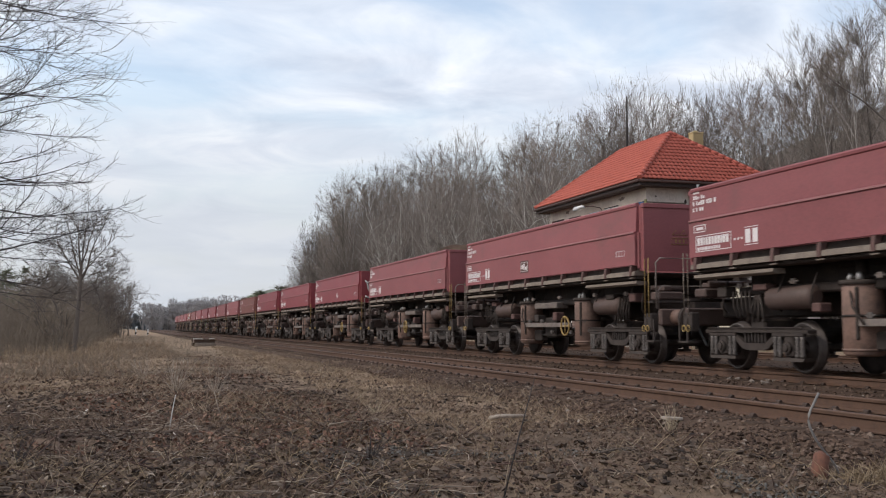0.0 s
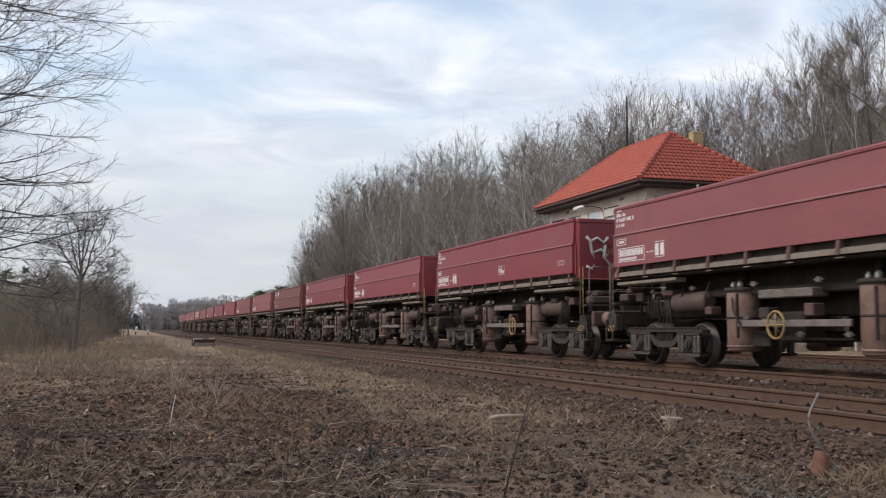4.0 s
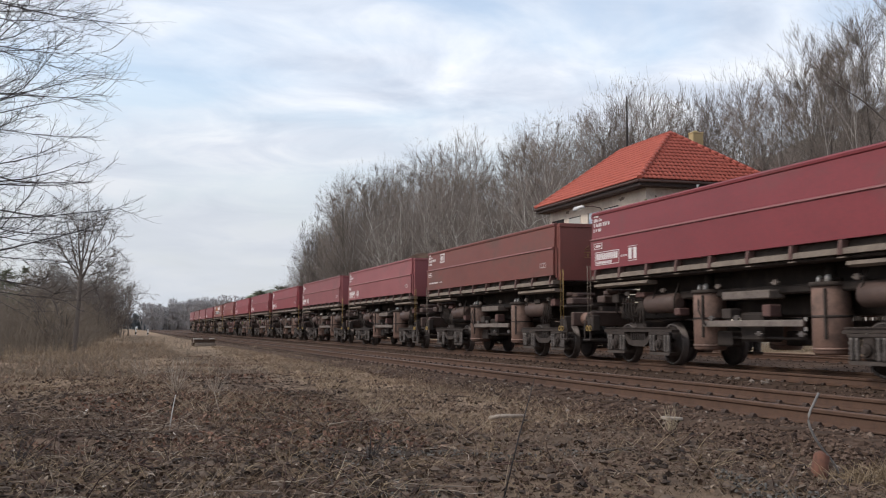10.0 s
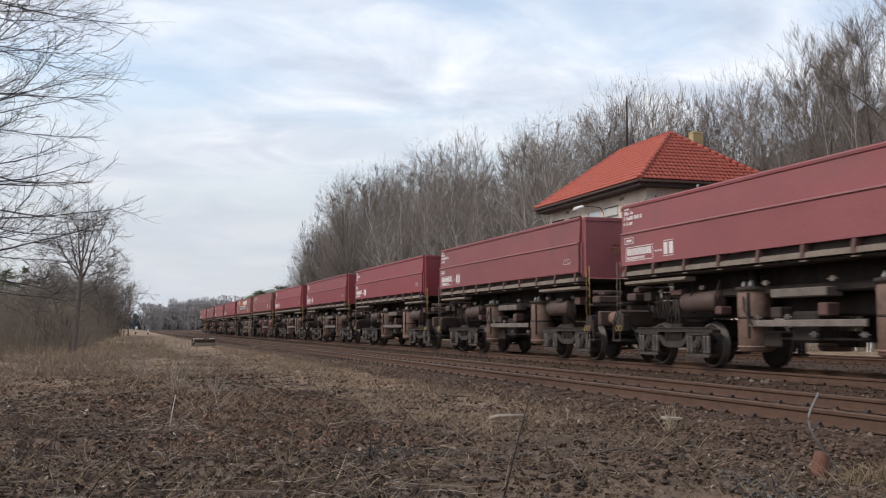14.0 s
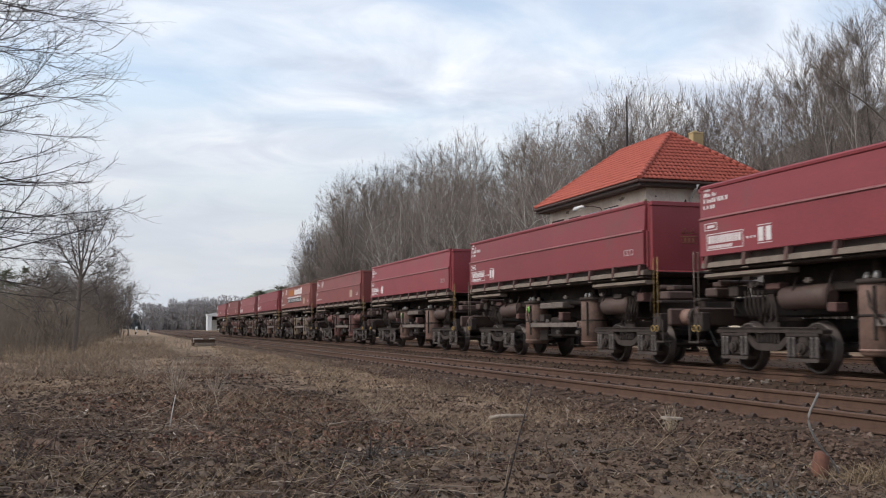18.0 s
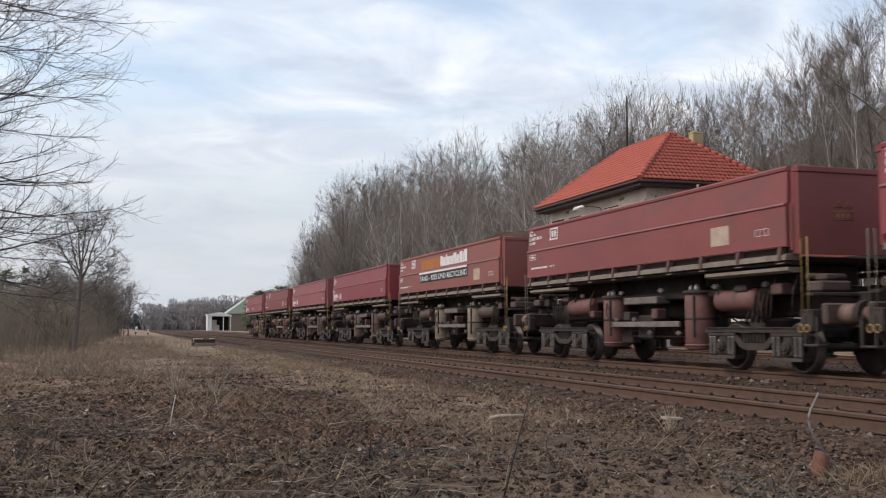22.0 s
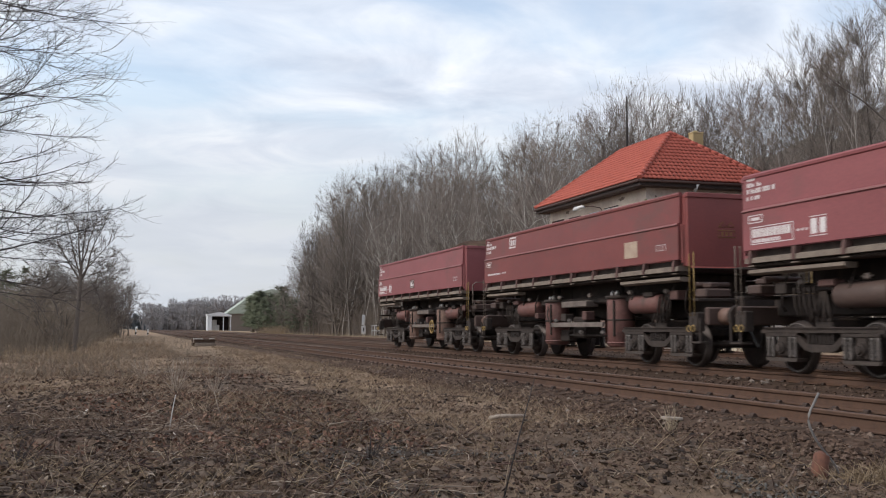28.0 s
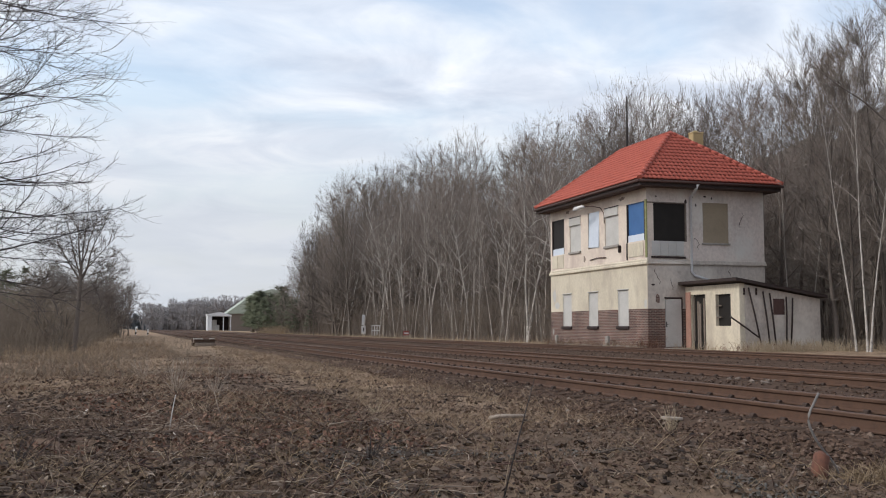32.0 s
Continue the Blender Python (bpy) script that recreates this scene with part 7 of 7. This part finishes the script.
# ---- small things along the line ----
def make_small_things():
    s = thing("kilometre_post", "white leaning board on a post by the line", "sign", pose(24.4 + bend(106), 104.8, 0))
    part("post", Geo().cyl((0, 0, 0), (-0.05, 0, 2.3), 0.035, None, 8), M["pipe"], s)
    part("board", Geo().box(-0.24, 0.06, -0.06, -0.03, 1.45, 2.55, 0.01, Matrix.Rotation(radians(4), 3, "Y")), M["signwhite"], s)
    part("lower_board", Geo().box(-0.3, 0.18, -0.06, -0.03, 0.5, 1.35, 0.01), M["signwhite"], s)
    part("mark", Geo().box(-0.14, 0.0, -0.068, -0.062, 0.75, 1.15), M["black"], s)
    g = thing("white_barrier", "small white slatted barrier beside the line", "barrier", pose(24.2 + bend(104), 100.4, 0))
    for i in range(4):
        part("slat", Geo().box(i * 0.27, i * 0.27 + 0.08, -0.03, 0.0, 0.35, 1.4, 0.008), M["signwhite"], g)
    for z in (0.8, 1.32):
        part("rail_bar", Geo().box(-0.02, 0.91, -0.055, -0.033, z, z + 0.1, 0.008), M["signwhite"], g)
    r = thing("red_board", "small red and white stop board in the grass", "sign", pose(24.2 + bend(87), 87, 0))
    part("board", Geo().box(-0.28, 0.28, -0.02, 0.02, 0.45, 0.85, 0.01), M["redsign"], r)
    part("stripe", Geo().box(-0.2, 0.2, -0.028, -0.022, 0.6, 0.7, 0.002), M["signwhite"], r)
    for x in (-0.22, 0.22):
        part("leg", Geo().box(x - 0.03, x + 0.03, 0.021, 0.06, 0, 0.9, 0.005), M["oldwood"], r)
    for x, y, z in ((0.45, 165, 1.25), (2.3, 165, 0.95)):
        w = thing("marker_post", "small white marker post beside the line", "post", pose(x, y, 0), "far marker posts")
        part("post", Geo().box(-0.1, 0.1, -0.05, 0.05, 0, z, 0.02), M["signwhite"], w)
        part("band", Geo().box(-0.105, 0.105, -0.056, 0.056, z * 0.1, z * 0.4), M["black"], w)
    p = thing("timber_pile", "low pile of weathered sleepers beside the track", "timber pile", pose(4.16, 62.5, 0.02, 0, 0, 8))
    rng = random.Random(2)
    for lay, n in ((0, 4), (1, 3)):
        for i in range(n):
            part("timber", Geo().box(-0.62 + rng.uniform(-0.05, 0.05), 0.62 + rng.uniform(-0.05, 0.05), i * 0.3 - 0.45 + lay * 0.15, i * 0.3 - 0.22 + lay * 0.15, lay * 0.2, lay * 0.2 + 0.19, 0.02), M["sleeper" if (i + lay) % 2 else "oldwood"], p)
    for x0, x1, y0 in ((0.3, 0.58, -0.46), (-0.5, -0.1, -0.4), (-0.58, -0.3, 0.05)):
        part("concrete_block", Geo().box(x0, x1, y0, y0 + 0.3, 0.395, 0.47, 0.02), M["concrete"], p, "pale concrete block on the pile")
    o = thing("rusty_marker_stub", "rust-orange broken marker stub in the ballast edge", "marker", pose(4.75, 6.12, ground_z(4.75, 6.12) - 0.07, 0, 16, 20))
    part("stub", Geo().tube([(0, 0, 0), (0, 0, 0.1), (0.0, 0, 0.235), (0.004, 0, 0.24)], [0.062, 0.062, 0.056, 0.038], 10), M["orange"], o)
    c = thing("loose_cable", "grey loose cable end curving up beside the rail", "cable", pose(0, 0, 0))
    line = [(4.925, 0.62), (4.902, 0.585), (4.876, 0.541), (4.848, 0.498), (4.830, 0.455), (4.826, 0.415), (4.838, 0.370), (4.865, 0.312), (4.906, 0.248), (4.956, 0.19), (5.012, 0.131), (5.055, 0.07), (5.09, 0.0)]
    part("cable", Geo().tube([(x, 6.3, z) for x, z in line], [0.0095] * len(line), 8), M["cable"], c)
    st = thing("pale_stick", "pale bleached stick lying in the grass", "stick", pose(4.42, 11.5, ground_z(4.42, 11.5) + 0.02, 0, 0, -12))
    part("stick", Geo().tube([(-0.22, 0, 0), (-0.1, 0.01, 0.025), (0.24, 0.0, 0.03)], [0.03, 0.026, 0.018], 7), M["deadwood"], st)
    b = thing("pale_board", "pale splintered board beside the sleepers", "board", pose(5.72, 9.8, 0.11, 3, 4, 15))
    part("board", Geo().box(-0.13, 0.13, -0.05, 0.05, -0.015, 0.015, 0.006), M["deadwood"], b)
    r3 = random.Random(5)
    for i in range(9):
        x, y, k = 10.95 + r3.gauss(0, 0.2), 15.6 + r3.gauss(0, 0.4), r3.uniform(0.6, 1.2)
        w = thing("pale_stone", "pale broken stone lying on the ballast", "stone", pose(x, y, 0.135, r3.uniform(-12, 12), r3.uniform(-12, 12), r3.uniform(0, 360)), "pale stones on the ballast")
        part("stone", Geo().box(-0.06 * k, 0.06 * k, -0.035 * k, 0.035 * k, -0.02, 0.03, 0.012), M["oldwood"], w)
    for x, y, h, lean in ((0.42, 11.7, 0.42, 4), (2.35, 6.2, 0.85, 14), (-1.5, 7.2, 0.3, -12), (1.1, 13.0, 0.35, -20), (-2.6, 10.5, 0.5, -15)):
        z = ground_z(x, y)
        w = thing("dry_stalk", "upright dry plant stalk in the field", "stalk", pose(x, y, z - 0.02, 0, lean, 0), "dry stalks")
        part("stalk", Geo().tube([(0, 0, 0), (0.01, 0, h * 0.5), (0.03, 0, h)], [0.0068, 0.006, 0.004] if h < 0.45 else [0.007, 0.005, 0.003], 5), M["board" if h == 0.42 else "deadwood" if h < 0.45 else "twigdark"], w)
    weeds = np.random.default_rng(6)
    for x, y, h, n, spread, mt, words in ((0.75, 18.3, 0.75, 34, 0.5, "deadwood", "grey-brown dry weed standing in the field"), (1.35, 17.2, 0.5, 22, 0.5, "deadwood", "grey-brown dry weed standing in the field"), (1.9, 8.1, 0.30, 16, 0.8, "twigdark", "low dark twiggy weed in the field"), (-0.9, 8.9, 0.34, 16, 0.7, "twigdark", "low dark twiggy weed in the field"), (5.42, 9.3, 0.30, 22, 0.45, "palegrass", "pale tuft of dry grass beside the ballast"), (3.0, 12.5, 0.28, 18, 0.7, "palegrass", "pale tuft of dry grass beside the ballast"), (-2.4, 15.5, 0.5, 22, 0.6, "deadwood", "grey-brown dry weed standing in the field"), (0.2, 22.5, 0.6, 24, 0.5, "deadwood", "grey-brown dry weed standing in the field")):
        w = thing("dry_weed", words, "weed", pose(x, y, ground_z(x, y) - 0.02), "dry weeds")
        g = Geo()
        for _ in range(n):
            a = weeds.uniform(0, 6.28)
            q = run_branch(weeds, np.array([weeds.normal(0, 0.03), weeds.normal(0, 0.03), 0.0]), np.array([math.cos(a) * spread, math.sin(a) * spread, 1.0]), h * weeds.uniform(0.5, 1.1), 4, 0.14, -0.03)
            g.tube([tuple(p) for p in q], [0.004, 0.0036, 0.003, 0.0024, 0.0012], 4)
        part("clump", g, M[mt], w)["kind"] = "stuff"


def scatter():
    """Litter of the field: leaves, twigs, stones, dry grass, bramble stems."""
    rng = np.random.default_rng(9)

    def spots(n, d0, d1, power, keep):
        """Places in the open field ahead of the lens, thinner with distance."""
        out = []
        while len(out) < n:
            m = n * 2
            d = d0 + (d1 - d0) * rng.uniform(0, 1, m) ** power
            a = rng.uniform(-0.46, 0.46, m)
            right = d * np.tan(a)
            x, y = d * math.sin(TURN) + right * math.cos(TURN), d * math.cos(TURN) - right * math.sin(TURN)
            for i in range(m):
                if keep(x[i], y[i]):
                    out.append((x[i], y[i], ground_z(x[i], y[i])))
                    if len(out) == n:
                        break
        return np.array(out)

    field = lambda x, y: x < 5.6 + 0.25 * lump(x, y, 0.8) and x > -4 - 0.3 * y
    stony = lambda x, y: x > 0.9 + 0.17 * y + 0.5 * lump(x, y, 0.6, 5)
    soft = lambda x, y: field(x, y) and (not stony(x, y) or rng.uniform() < 0.3)
    leaf = [(-0.5, 0, 0.1), (-0.15, -0.32, 0.0), (0.3, -0.25, 0.05), (0.55, 0.0, 0.16), (0.25, 0.28, 0.02), (-0.2, 0.3, 0.08)]
    n = 36000
    P = spots(n, 4.6, 45, 2.0, soft)
    P[:, 2] += rng.uniform(0.0, 0.035, n)
    V, F = pieces(leaf, [(0, 1, 2, 3), (0, 3, 4, 5)], n, P, 0.012 + 0.046 * rng.uniform(0, 1, (n, 1)) ** 1.6, rng, rng.normal(0, 0.6, (n, 2)))
    bulk("leaf_litter", V, F, M["leaf"], "dead brown leaves strewn over the field", "leaves")
    n = 6000
    P = spots(n, 9.0, 30, 1.1, lambda x, y: -3.5 < x < 2.8 and lump(x, y, 0.3, 23) > -0.05)
    P[:, 2] += rng.uniform(0.0, 0.03, n)
    V, F = pieces(leaf, [(0, 1, 2, 3), (0, 3, 4, 5)], n, P, 0.025 + 0.05 * rng.uniform(0, 1, (n, 1)), rng, rng.normal(0, 0.6, (n, 2)))
    bulk("red_leaf_litter", V, F, M["redleaf"], "reddish-brown dead leaves in a patch of the field", "leaves")
    # stones: ballast shoulder and between the rails, near part of the line
    oct_v = [(0.5, 0, 0.05), (-0.45, 0.1, 0), (0.05, 0.42, -0.05), (-0.05, -0.45, 0.03), (0.04, 0.05, 0.36), (0, 0, -0.35)]
    oct_f = [(0, 2, 4), (2, 1, 4), (1, 3, 4), (3, 0, 4), (2, 0, 5), (1, 2, 5), (3, 1, 5), (0, 3, 5)]
    n = 9000
    y = 5 + 45 * rng.uniform(0, 1, n) ** 2.0
    x = 4.7 + 9.5 * rng.uniform(0, 1, n) ** 1.3
    P = np.stack([x, y, 0.125 - np.clip(6.2 - x, 0, 1.2) * 0.13 + rng.uniform(-0.01, 0.02, n)], 1)
    V, F = pieces(oct_v, oct_f, n, P, rng.uniform(0.035, 0.095, (n, 1)), rng)
    m = 7000
    x = rng.uniform(4.9, 6.55, m)
    P2 = np.stack([x, 5 + 24 * rng.uniform(0, 1, m) ** 1.5, 0.125 - np.clip(6.2 - x, 0, 1.2) * 0.13 + rng.uniform(-0.012, 0.015, m)], 1)
    V2, F2 = pieces(oct_v, oct_f, m, P2, rng.uniform(0.03, 0.075, (m, 1)), rng)
    m = 4500
    x = rng.uniform(13.4, 21.4, m)
    y = 12 + 46 * rng.uniform(0, 1, m) ** 1.5
    P3 = np.stack([x, y, np.interp(x, [13.4, 14.2, 15.5, 17.4, 18.4, 20.6, 21.4], [0.125, 0.08, 0.06, 0.09, 0.125, 0.125, 0.06]) + rng.uniform(-0.005, 0.02, m)], 1)
    V3, F3 = pieces(oct_v, oct_f, m, P3, rng.uniform(0.04, 0.085, (m, 1)), rng)
    V, F = np.concatenate([V, V2, V3]), np.concatenate([F, F2 + len(V), F3 + len(V) + len(V2)])
    bulk("ballast_stones", V, F, M["stone"], "loose rust-brown ballast stones between the rails", "stones")
    n = 9000
    P = spots(n, 4.6, 20, 1.4, lambda x, y: x < 6 and stony(x, y) and lump(x, y, 0.9, 6) > -0.25)
    P[:, 2] += 0.004
    V, F = pieces(oct_v, oct_f, n, P, 0.014 + 0.04 * rng.uniform(0, 1, (n, 1)) ** 2, rng)
    bulk("field_stones", V, F, M["stone"], "brown stones spilled into the field beside the track", "stones")
    n = 4000
    P = spots(n, 4.6, 9, 1.2, lambda x, y: 1.3 < x < 4.2 and lump(x, y, 0.5, 2) > -0.1)
    P[:, 2] += 0.012
    V, F = pieces(oct_v, oct_f, n, P, rng.uniform(0.015, 0.045, (n, 1)), rng)
    bulk("gravel", V, F, M["gravel"], "grey gravel mixed into the soil", "gravel")
    n = 10000
    P = spots(n, 4.6, 22, 1.7, soft)
    P[:, 2] += rng.uniform(-0.01, 0.02, n)
    V, F = pieces(oct_v, oct_f, n, P, rng.uniform(0.03, 0.11, (n, 1)) * np.array([[1.2, 1.0, 0.7]]), rng)
    bulk("soil_clods", V, F, M["clod"], "brown clods and mulch on the field", "soil")
    lines = []
    for p in spots(150, 5.4, 24, 1.4, lambda x, y: field(x, y) and (not stony(x, y) or rng.uniform() < 0.08)):
        a, L = rng.uniform(0, 6.28), rng.uniform(0.15, 0.6)
        q = run_branch(rng, p + np.array([0, 0, 0.03]), np.array([math.cos(a), math.sin(a), rng.normal(0.08, 0.15)]), L, 4, 0.12, -0.03)
        q[:, 2] = np.maximum(q[:, 2], p[2] + 0.01)
        r = rng.uniform(0.003, 0.008)
        lines.append((q, [r, r, r * 0.85, r * 0.7, r * 0.4]))
    bulk("fallen_sticks", *tubes(lines, 5), M["stick"], "grey-brown fallen sticks across the field", "sticks")
    # twigs lying about
    lines = []
    for p in spots(1700, 4.6, 30, 1.8, soft):
        a, L = rng.uniform(0, 6.28), rng.uniform(0.08, 0.36)
        d = np.array([math.cos(a), math.sin(a), rng.normal(0.05, 0.2)])
        q = run_branch(rng, p + np.array([0, 0, 0.015]), d, L, 3, 0.25, -0.05)
        q[:, 2] = np.maximum(q[:, 2], p[2] + 0.004)
        r = rng.uniform(0.002, 0.006)
        lines.append((q, [r, r, r * 0.8, r * 0.4]))
    bulk("fallen_twigs", *tubes(lines, 4), M["stem"], "dead twigs lying on the field", "twigs")
    # bramble stems arching out of the ground
    lines = []
    for p in spots(620, 4.8, 36, 1.5, lambda x, y: field(x, y) and x < 3.6 + 0.02 * y and lump(x, y, 0.35, 8) > -0.18 and not stony(x, y)):
        for _ in range(2):
            a, L = rng.uniform(0, 6.28), rng.uniform(0.15, 0.5)
            d = np.array([math.cos(a), math.sin(a), rng.uniform(0.4, 1.8)])
            q = run_branch(rng, p - np.array([0, 0, 0.02]), d, L, 4, 0.16, -0.22)
            q[1:, 2] = np.maximum(q[1:, 2], p[2] + 0.01)
            r = rng.uniform(0.0022, 0.005)
            lines.append((q, [r, r, r * 0.9, r * 0.7, r * 0.35]))
    bulk("brambles", *tubes(lines, 3), M["stem"], "low leafless bramble stems over the field", "brambles")
    # matted dead grass: a pale strip along the ballast, browner patches over the field
    strip = lambda x, y: 2.9 + 0.02 * y < x - 0.7 * lump(x, y, 0.35, 1) < 5.75 + 0.008 * y and y > 10.5 + 3.0 * lump(x, y, 0.6, 4) and lump(x, y, 0.8, 12) > -0.22
    mossy = lambda x, y: field(x, y) and lump(x, y, 0.45, 17) > 0.02 and not (x > 1.0 and y < 10)
    meadow = lambda x, y: y > 13 and -5 - 0.16 * y < x < 2.0 + 0.4 * lump(x, y, 0.5, 3) and lump(x, y, 0.22, 14) + 0.5 * lump(x, y, 0.9, 2) + 0.006 * (y - 20) > 0.0
    for name, n, d1, power, keep, l0, l1, material, label in (("meadow_grass", 26000, 70, 0.75, meadow, 0.08, 0.26, M["mat"], "straw-coloured dry grass in patches over the field"), ("matted_grass", 22000, 55, 0.9, strip, 0.04, 0.12, M["mat"], "matted straw-coloured grass beside the ballast"), ("short_turf", 42000, 17, 1.25, lambda x, y: x < 5.9, 0.018, 0.065, M["turf"], "short dead turf and moss over the near field"), ("dead_grass", 20000, 40, 1.6, mossy, 0.04, 0.15, M["deadgrass"], "brown dead grass in patches over the field")):
        P = spots(n, 5.0, d1, power, keep)
        P[:, 2] = np.maximum(P[:, 2], np.interp(P[:, 0], [5.3, 5.75, 6.2], [-0.03, 0.06, 0.125]))
        a = rng.uniform(0, 6.28, n)
        L = rng.uniform(l0, l1, n)
        up = rng.uniform(0.1, 1.0, n)
        B = P + np.stack([np.cos(a) * L, np.sin(a) * L, up * L], 1)
        bulk(name, *blades(P - np.array([0, 0, 0.01]), B, 0.0022 + 0.00022 * np.linalg.norm(P[:, :2], axis=1), rng), material, label, "grass")
    # pale dead stems lying in tangles
    lines = []
    heaps = spots(44, 5.2, 17, 1.2, lambda x, y: field(x, y) and not stony(x, y))
    for p in heaps:
        heading = rng.uniform(0, 6.28)
        for _ in range(rng.integers(6, 16)):
            a, L = heading + rng.normal(0, 0.9), rng.uniform(0.10, 0.46)
            b = p + np.array([rng.normal(0, 0.28), rng.normal(0, 0.28), rng.uniform(0.0, 0.05)])
            b[2] = max(b[2], ground_z(b[0], b[1]) + 0.01)
            q = run_branch(rng, b, np.array([math.cos(a), math.sin(a), rng.uniform(0.0, 0.55)]), L, 4, 0.16, -0.10)
            q[:, 2] = np.maximum(q[:, 2], b[2] - 0.01)
            r = rng.uniform(0.0015, 0.0036)
            lines.append((q, [r, r, r * 0.9, r * 0.8, r * 0.5]))
    bulk("straw_tangles", *tubes(lines, 3), M["deadstem"], "pale dead stems lying in tangles over the field", "stems")
    # dry grass
    lines = []
    tufts = spots(1150, 4.8, 70, 1.3, lambda x, y: x < 6.0 and x > -3 - 0.1 * y and (not stony(x, y) or rng.uniform() < 0.2) and (lump(x, y, 0.22, 3) > 0.05 or 3.4 < x - 0.4 * lump(x, y, 0.5) < 5.4))
    for p in tufts:
        for _ in range(5):
            a, L = rng.uniform(0, 6.28), rng.uniform(0.08, 0.3)
            d = np.array([math.cos(a) * 0.7, math.sin(a) * 0.7, rng.uniform(0.3, 1.3)])
            b = p + np.array([rng.normal(0, 0.05), rng.normal(0, 0.05), -0.01])
            q = run_branch(rng, b, d, L, 2, 0.12, -0.25)
            r = rng.uniform(0.0018, 0.0035)
            lines.append((q, [r, r * 0.8, r * 0.3]))
    for _ in range(420):
        x, y = rng.normal(5.05, 0.16), rng.normal(5.75, 0.14)
        q = run_branch(rng, np.array([x, y, ground_z(x, y)]), np.array([rng.normal(0, 0.6), rng.normal(0, 0.6), 0.8]), rng.uniform(0.08, 0.24), 2, 0.12, -0.25)
        lines.append((q, [0.0028, 0.002, 0.001]))
    bulk("dry_grass", *tubes(lines, 3), M["grass"], "tufts of dry yellow grass along the line", "grass")
    lines = []
    for x in np.arange(24, 31, 0.05):
        for _ in range(13):
            yy = rng.uniform(34.2, 36.0) if x < 28.6 else rng.uniform(30, 36)
            q = run_branch(rng, np.array([x, yy, 0.08]), np.array([rng.normal(0, 0.3), rng.normal(0, 0.3), 1]), rng.uniform(0.3, 0.7), 2, 0.12, -0.15)
            lines.append((q, [0.006, 0.005, 0.002]))
    for y in np.arange(37, 52, 0.02):
        q = run_branch(rng, np.array([rng.uniform(21.9, 22.25) if y > 40 else rng.uniform(23.2, 24.3), y, 0.05]), np.array([rng.normal(0, 0.3), rng.normal(0, 0.3), 1]), rng.uniform(0.2, 0.6), 2, 0.12, -0.15)
        lines.append((q, [0.006, 0.005, 0.002]))
    for y in np.arange(52, 150, 0.09):
        q = run_branch(rng, np.array([22.2 + rng.uniform(0, 1.8) + bend(y), y, 0.05]), np.array([rng.normal(0, 0.3), rng.normal(0, 0.3), 1]), rng.uniform(0.3, 0.75), 2, 0.12, -0.15)
        lines.append((q, [0.010, 0.008, 0.003]))
    weeds = []
    for i in range(520):
        x, y = (BX0 - rng.uniform(0.1, 0.7), rng.uniform(BY0 - 0.2, BY1 - 0.3)) if i < 330 else (BX0 + rng.uniform(-0.5, 0.35), BY0 - rng.uniform(0.15, 0.6)) if i < 420 else (BX0 + rng.uniform(0.0, 5.5), BY0 - rng.uniform(4.6, 6.2))
        h = rng.uniform(0.2, 0.55) + (0.45 * rng.uniform() if 330 <= i < 420 else 0.0)
        q = run_branch(rng, np.array([x, y, 0.03]), np.array([rng.normal(0, 0.35), rng.normal(0, 0.35), 1]), h, 3, 0.12, -0.04)
        weeds.append((q, [0.006, 0.005, 0.004, 0.002]))
        for _ in range(4):
            p, al = on_line(q, rng.uniform(0.3, 1.0))
            weeds.append((run_branch(rng, p, side_way(rng, al, 0.7), h * rng.uniform(0.2, 0.45), 2, 0.15, 0.0), [0.0045, 0.0035, 0.002]))
    bulk("wall_weeds", *tubes(weeds, 3), M["redleaf"], "reddish dead weeds at the foot of the signal box", "weeds")
    bulk("bank_grass", *tubes(lines, 3), M["palegrass"], "pale dry grass before the wood and the shed", "grass")


make_small_things()
scatter()


# ---- what moves ----
def motions():
    for k, w in enumerate(WAGONS):
        walk(w, [(t, wagon_pose(k, t)) for t in range(0, 33, 2)])
    # all wheels roll alike: one set of rows for each end of a bogie
    shared = {}
    for w in WAGONS:
        for o in w.children_recursive:
            if o.name.startswith("wheelset"):
                y = round(o.location.y, 1)
                if y not in shared:
                    walk(o, [(i / 15, pose(0, y, 0.46) @ Matrix.Rotation((tail(0.0) - tail(i / 15)) / 0.46, 4, "X")) for i in range(481)])
                    shared[y] = o.animation_data
                elif o.animation_data is None:
                    o.rotation_mode = "QUATERNION"
                    o.animation_data_create()
                    o.animation_data.action = shared[y].action
                    o.animation_data.action_slot = shared[y].action_slot


motions()
